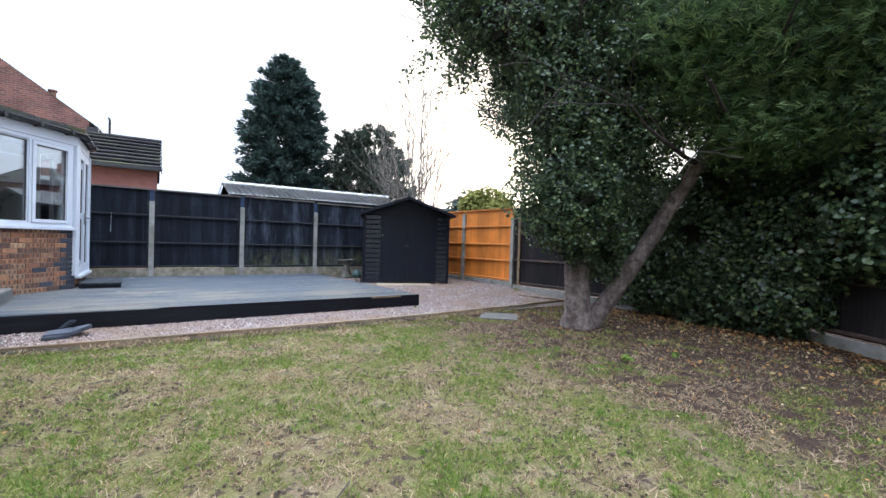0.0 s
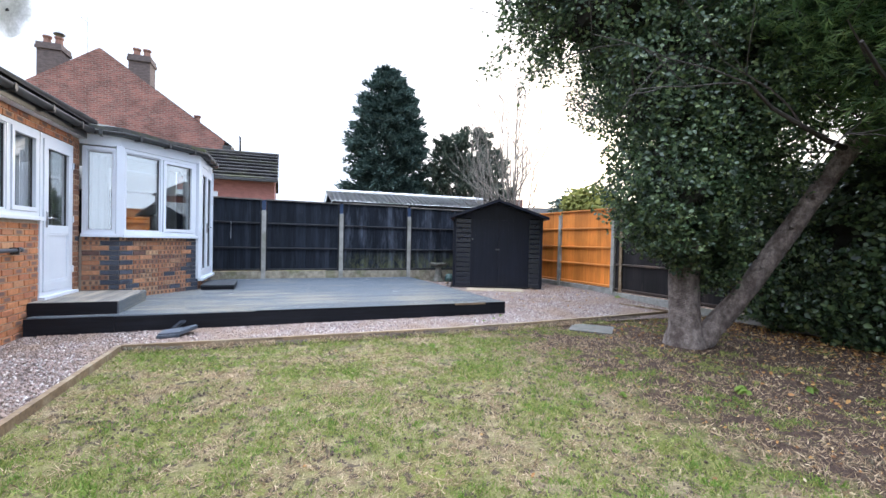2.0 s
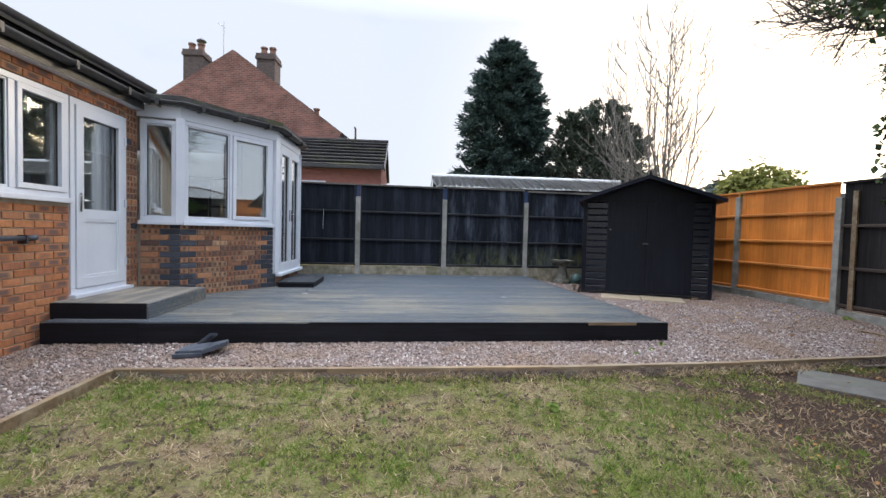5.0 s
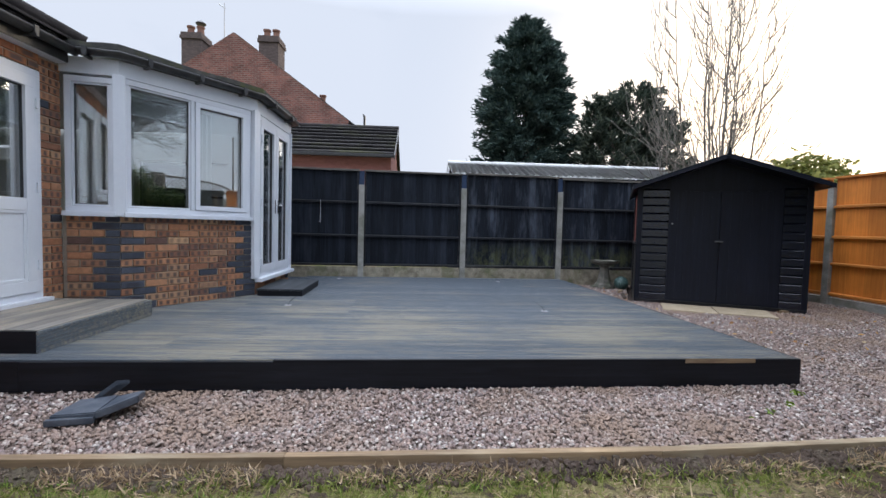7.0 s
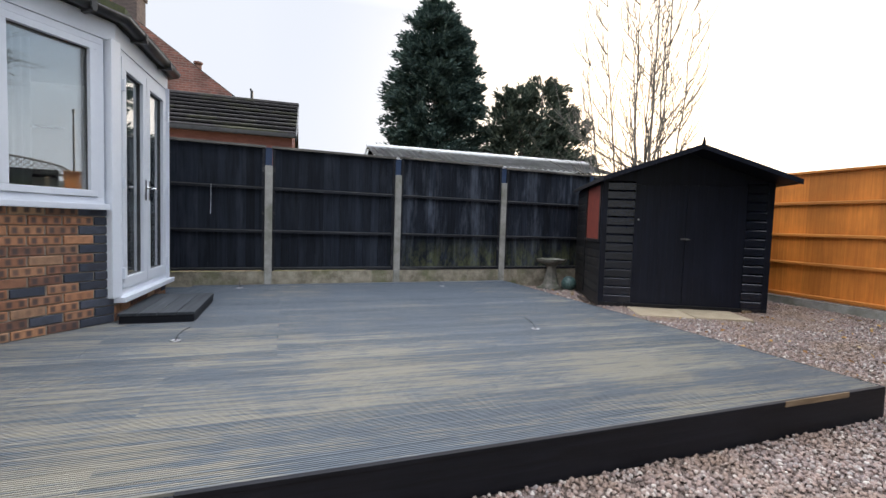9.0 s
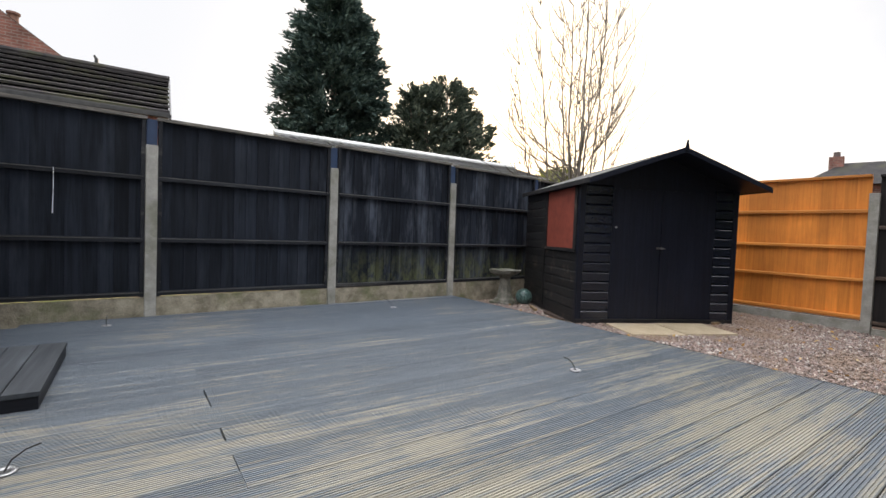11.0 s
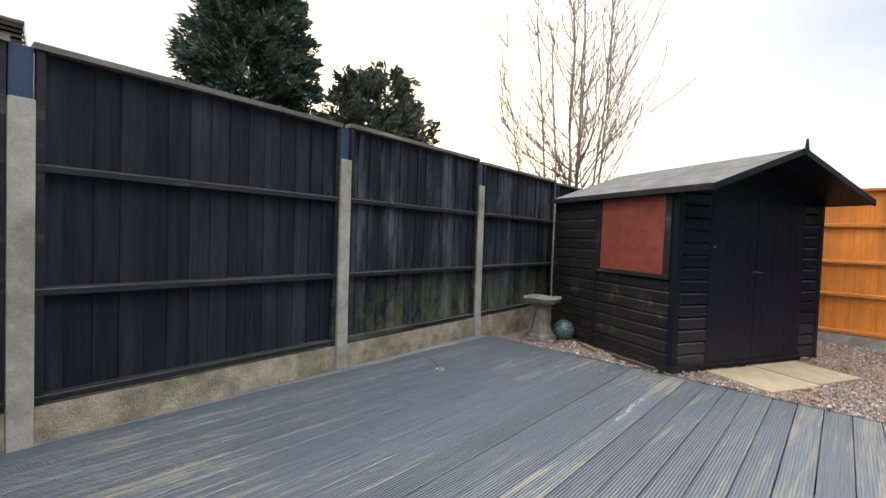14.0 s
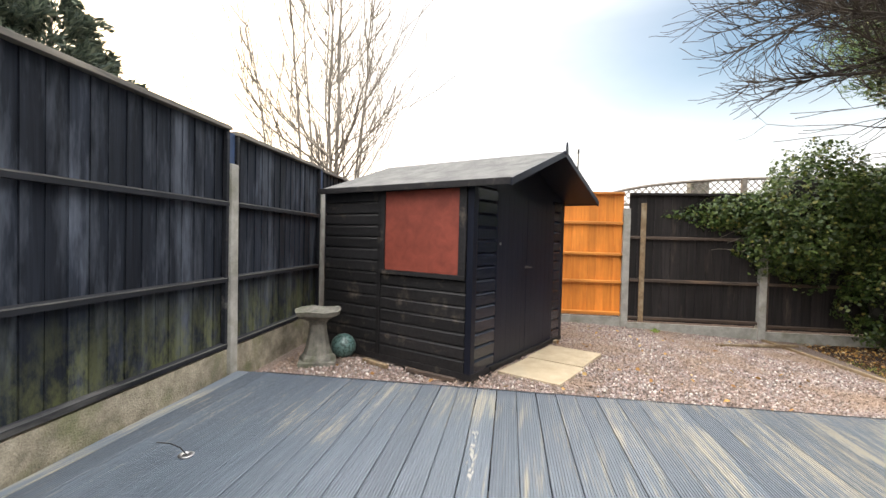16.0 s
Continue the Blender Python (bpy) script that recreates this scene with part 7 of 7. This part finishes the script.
g = 0.5 * p1 + 0.8 * p2 + 1.0 * p3 + edge - 0.5 * shade
bald = patch(bx, by, 7.5, 12.7) + rng.normal(0, 0.08, len(bx)) > 0.26
keep_g = (g + rng.normal(0, 0.26, len(g)) > 0.03) & ~bald
keep_s = (~keep_g) & ~bald & (rng.random(len(g)) < 0.72 - 0.55 * shade)
BL_V = [(-0.06, 0, 0), (0.06, 0, 0), (0.045, 0.10, 0.55), (-0.045, 0.10, 0.55), (0, 0.42, 0.95)]
BL_F = [(0, 1, 2, 3), (3, 2, 4)]
for nm, kp, mt, hgt, lab, tl in (("grass", keep_g, BLADE, (0.017, 0.042), "short green grass blades of the worn lawn", 0.95), ("dry_grass", keep_s, STRAW, (0.016, 0.046), "dry straw-coloured grass of the worn lawn", 1.4)):
    x, y = bx[kp], by[kp]
    mm = turns(rng, len(x), tl, hgt)
    scl = np.where(rng.random(len(x)) < 0.04, 1.6, 1.0)
    ob = scatter(nm, BL_V, BL_F, mm * scl[:, None, None], np.stack([x, y, ground_z(x, y) - 0.002], 1), mt)
    tagged(ob, lab, "grass", kind="stuff")

# lush tufts standing out of the worn lawn
n = 3200
cx, cy = rng.uniform(-1.0, 4.1, n), rng.uniform(-0.4, 5.2, n)
ok = (patch(cx, cy, 0.9, 3.1) + 0.7 * patch(cx, cy, 2.6, 9.4) + rng.normal(0, 0.28, n) > 0.12) & (cy < 5.22)
cx, cy = cx[ok], cy[ok]
k = 24
spread = np.repeat(rng.uniform(0.012, 0.05, len(cx)), k)
x, y = np.repeat(cx, k) + rng.normal(0, 1, len(cx) * k) * spread, np.repeat(cy, k) + rng.normal(0, 1, len(cx) * k) * spread
ok = y < 5.26
x, y = x[ok], y[ok]
ob = scatter("grass_tufts", BL_V, BL_F, turns(rng, len(x), 0.6, (0.022, 0.045)), np.stack([x, y, ground_z(x, y) - 0.002], 1), TUFT)
tagged(ob, "lush bright green tufts in the worn lawn", "grass", kind="stuff")

# taller grass along the edging and tree foot
n = 2600
ex = rng.uniform(-1.0, 5.5, n)
ey = 5.24 + 0.0125 * np.maximum(0, ex) ** 2 - np.abs(rng.normal(0, 0.07, n))
tx = 5.36 + rng.normal(0, 0.24, 900)
ty = 3.54 + rng.normal(0, 0.12, 900)
x, y = np.concatenate([ex, tx]), np.concatenate([ey, ty])
ok = patch(x, y, 1.8, 1.0) > -0.1
x, y = x[ok], y[ok]
ob = scatter("tall_grass", BL_V, BL_F, turns(rng, len(x), 0.6, (0.03, 0.062)), np.stack([x, y, ground_z(x, y)], 1), BLADE)
tagged(ob, "longer green grass along the edging and tree foot", "grass", kind="stuff")

# dark soil crumbs added for the edging's shaded front, and dead grass
n = 5200
ex = rng.uniform(-1.05, 6.4, n)
ey = 5.285 + 0.0125 * np.maximum(0, ex) ** 2 - np.abs(rng.normal(0, 0.05, n))
heap = np.clip(0.055 * (1 - (5.29 + 0.0125 * np.maximum(0, ex) ** 2 - ey) / 0.11), 0, 1) * (0.45 + 0.55 * np.clip(patch(ex, ey, 1.6, 4.4) + 0.5, 0, 1))
ob = scatter("edging_shade_soil", PEB_V, PEB_F, turns(rng, n, 0.8, (0.016, 0.045)), np.stack([ex, ey, ground_z(ex, ey) + heap * rng.random(n)], 1), SOIL)
tagged(ob, "crumbled dark soil added for the shaded front of the timber edging", "soil", kind="stuff")
n = 5000
ex = rng.uniform(-1.05, 5.6, n)
ey = 5.275 + 0.0125 * np.maximum(0, ex) ** 2 - np.abs(rng.normal(0, 0.06, n))
ok = patch(ex, ey, 2.3, 8.0) > -0.12
ex, ey = ex[ok], ey[ok]
ob = scatter("dry_grass", BL_V, BL_F, turns(rng, len(ex), 1.2, (0.03, 0.075)), np.stack([ex, ey, ground_z(ex, ey) + 0.01], 1), STRAW)
tagged(ob, "dead grass tangled along the timber edging", "grass", kind="stuff")

# weeds in the lawn and gravel
def weed(x, y, s, seed):
    r = np.random.default_rng(seed)
    k = 26
    a = r.uniform(0, 2 * np.pi, k)
    d = np.stack([np.cos(a), np.sin(a), np.full(k, 1.4)], 1)
    p = np.stack([x + 0.35 * s * np.cos(a) * r.random(k), y + 0.35 * s * np.sin(a) * r.random(k), np.full(k, float(ground_z(x, y))) + 0.3 * s * r.random(k) + 0.015], 1)
    ob = scatter("weed", LEAF_V, LEAF_F, turns(r, k, 0.4, (0.25 * s, 0.5 * s), d), p, MOSS_TUFT)
    tagged(ob, "small bright green weed", "weed", "weeds in lawn and gravel")


for i, (x, y, s) in enumerate(((0.70, 1.25, 0.11), (3.50, 5.95, 0.09), (3.72, 6.05, 0.10), (3.95, 6.25, 0.11), (3.30, 5.85, 0.07), (4.25, 2.35, 0.16), (4.9, 2.2, 0.14), (3.9, 3.4, 0.10), (2.2, 4.6, 0.12), (7.45, 7.5, 0.16), (3.2, 2.6, 0.09))):
    weed(x, y, s, i + 300)

# fallen leaves: thick by the side fence, thin over the lawn
n = 5200
f = rng.random(n)
lx = np.where(f < 0.62, 7.75 - np.abs(rng.normal(0, 0.7, n)), np.where(f < 0.90, rng.uniform(3.2, 7.4, n), rng.uniform(-0.9, 6.5, n)))
ly = np.where(f < 0.62, rng.uniform(0.0, 6.4, n), np.where(f < 0.90, rng.uniform(0.2, 5.6, n), rng.uniform(-0.3, 5.2, n)))
ok = (lx < 7.75) & ((f > 0.62) | (rng.random(n) < 0.9)) & ((f < 0.90) | (rng.random(n) < 0.5)) & (np.hypot(lx - 5.40, ly - 3.94) > 0.3)
lx, ly = lx[ok], ly[ok]
ob = scatter("fallen_leaves", LEAF_V, LEAF_F, turns(rng, len(lx), 0.45, (0.02, 0.055)) * np.where(lx < 4.6, 0.6, 1.0)[:, None, None], np.stack([lx, ly, ground_z(lx, ly) + 0.012], 1), DEAD_LEAF)
tagged(ob, "fallen yellow and brown leaves", "leaves", kind="stuff")
n = 160
lx, ly = rng.uniform(4.2, 7.3, n), rng.uniform(6.6, 11.5, n)
ok = inside_gravel(lx, ly)
lx, ly = lx[ok], ly[ok]
ob = scatter("fallen_leaves", LEAF_V, LEAF_F, turns(rng, len(lx), 0.5, (0.03, 0.06)), np.stack([lx, ly, ground_z(lx, ly) + 0.05], 1), DEAD_LEAF)
tagged(ob, "few fallen leaves on the gravel by the shed", "leaves", kind="stuff")
# dark clods and worm casts in the lawn
n = 9000
cx, cy = rng.uniform(-0.9, 6.2, n), rng.uniform(-0.4, 5.0, n)
ok = (patch(cx, cy, 1.7, 6.6) + rng.normal(0, 0.15, n) > 0.12)
cx, cy = cx[ok], cy[ok]
ob = scatter("soil_clods", PEB_V, PEB_F, turns(rng, len(cx), 0.5, (0.006, 0.021)), np.stack([cx, cy, ground_z(cx, cy) + 0.008], 1), SOIL)
tagged(ob, "dark crumbs of soil among the grass", "soil", kind="stuff")
# pale clippings lying on the turf
n = 3000
cx, cy = rng.uniform(-0.95, 3.6, n), rng.uniform(-0.5, 5.2, n)
ob = scatter("clippings", BL_V, BL_F, turns(rng, n, 1.5, (0.015, 0.045)), np.stack([cx, cy, ground_z(cx, cy) + 0.016], 1), STRAW)
tagged(ob, "dry pale clippings lying on the turf", "grass", kind="stuff")
# a thin dark stick on the lawn
stick = tube(bmesh.new(), [(0.45, 1.05, 0.02), (0.62, 1.22, 0.03), (0.75, 1.40, 0.025), (0.90, 1.55, 0.03)], [0.006, 0.006, 0.005, 0.003], 6)
tagged(part("stick", stick, DARK_TWIG), "thin dark stick lying on the lawn", "stick")

# ---- deck boards ----
BOARD_CACHE = {}
rb = random.Random(9)
deck_back = 4.97
for i in range(ROWS_N):
    y = 0.004 + (0.0985 + (i - 1) * PITCH if i else 0.0)
    cuts = [0.0]
    while cuts[-1] < DECK_L:
        cuts.append(min(DECK_L, cuts[-1] + (rb.choice((3.6, 4.2, 4.8)) if cuts[-1] == 0 else 3.6)))
    # the rows that pass the bay stop at its brickwork
    wy = 6.44 + y - 0.12
    limit = DECK_L
    if wy > 7.55:
        t = min(1.0, max(0.0, (wy - 7.72) / 1.30))
        limit = 4.09 + 1.84 - 0.90 * t + 0.10
    for a, b in zip(cuts, cuts[1:]):
        b = min(b, limit)
        if b - a < 0.12:
            continue
        L = round(b - a - 0.004, 2)
        key = (L, i == 0)
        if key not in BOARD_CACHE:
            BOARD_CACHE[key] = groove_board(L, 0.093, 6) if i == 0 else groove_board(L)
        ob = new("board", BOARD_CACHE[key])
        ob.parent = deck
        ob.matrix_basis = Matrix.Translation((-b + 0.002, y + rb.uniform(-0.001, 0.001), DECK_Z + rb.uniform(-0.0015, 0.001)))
y = 0.1025 + (ROWS_N - 1) * PITCH
ob = new("board", groove_board(4.7))
ob.parent = deck
ob.matrix_basis = Matrix.Translation((-4.7, y, DECK_Z))
y += PITCH
bm = prism(bmesh.new(), [(-3.7, y), (-0.01, y), (-0.01, y + 0.115), (-3.7, y + 0.012)], DECK_Z - 0.026, DECK_Z - 0.001)
part("board", bm, DECK, deck)

# ---- bricks ----
def brick_mesh(w, mat, seed):
    rng = random.Random(seed)
    bm = boxed(-w / 2, w / 2, 0.0, 0.02, -0.0325, 0.0325)
    bmesh.ops.bevel(bm, geom=[e for e in bm.edges if all(v.co.y < 0.001 for v in e.verts)], offset=0.004, segments=1, affect="EDGES")
    for v in bm.verts:
        v.co += Vector((rng.uniform(-1, 1), rng.uniform(-1, 1) * 0.6, rng.uniform(-1, 1))) * 0.0018
    return mesh_of(bm, mat)


BRICK_CACHE = {}


def bricks(parent, x0, x1, z0, z1, mat, holes=(), quoin_l=False, quoin_r=False, seed=0):
    """Stretcher courses with struck joints; blue bricks at the quoins where asked."""
    rng = random.Random(seed)
    row, z = 0, z0
    while z + 0.065 <= z1 + 0.01:
        x = x0
        first = True
        while x < x1 - 0.02:
            w = 0.215
            if first and row % 2:
                w = 0.1025
            w = min(w, x1 - x)
            if x1 - (x + w) < 0.05:
                w = x1 - x
            last = x + w >= x1 - 0.03
            mid_x, mid_z = x + w / 2, z + 0.0325
            if not any(a < mid_x < b and c < mid_z < d for a, b, c, d in holes):
                mt = mat
                if (quoin_l and first and row % 2 == 0) or (quoin_r and last):
                    mt = BRICK_BLUE
                elif mat is BRICK_BAY and rng.random() < 0.06:
                    mt = BRICK_BLUE
                key = (mt.name, round(w, 2), rng.randrange(3))
                if key not in BRICK_CACHE:
                    BRICK_CACHE[key] = brick_mesh(round(w, 2), mt, len(BRICK_CACHE))
                ob = new("brick", BRICK_CACHE[key])
                ob.parent = parent
                ob.matrix_basis = Matrix.Translation((mid_x, rng.uniform(-0.002, 0.002), mid_z)) @ Matrix.Rotation(rng.uniform(-0.006, 0.006), 4, "Y")
            x += w + 0.010
            first = False
        z += 0.075
        row += 1


bricks(wall_west, Y0 + 4.0, DOOR_X0 - 0.03, 0.02, 1.39, BRICK_WALL, seed=1)
bricks(wall_west, Y0 + 4.0, DOOR_X1 + 0.01, 2.516, 2.66, BRICK_WALL, seed=6)
bricks(wall_west, DOOR_X1 + 0.012, WALL_LEN - 0.002, 0.02, 2.64, BRICK_BAY, seed=7)
bricks(wall_bay_1, 0.03, L1 - 0.004, 0.03, SILL_Z - 0.04, BRICK_BAY, quoin_r=True, seed=2)
bricks(wall_bay_2, 0.004, L2 - 0.004, 0.03, SILL_Z - 0.04, BRICK_BAY, quoin_l=True, quoin_r=True, seed=3)
bricks(wall_bay_3, 0.02, L3 - 0.02, 0.25, 0.42, BRICK_BAY, seed=4)
bricks(wall_bay_4, 0.004, L4 - 0.004, 0.25, SILL_Z - 0.04, BRICK_BAY, seed=5)
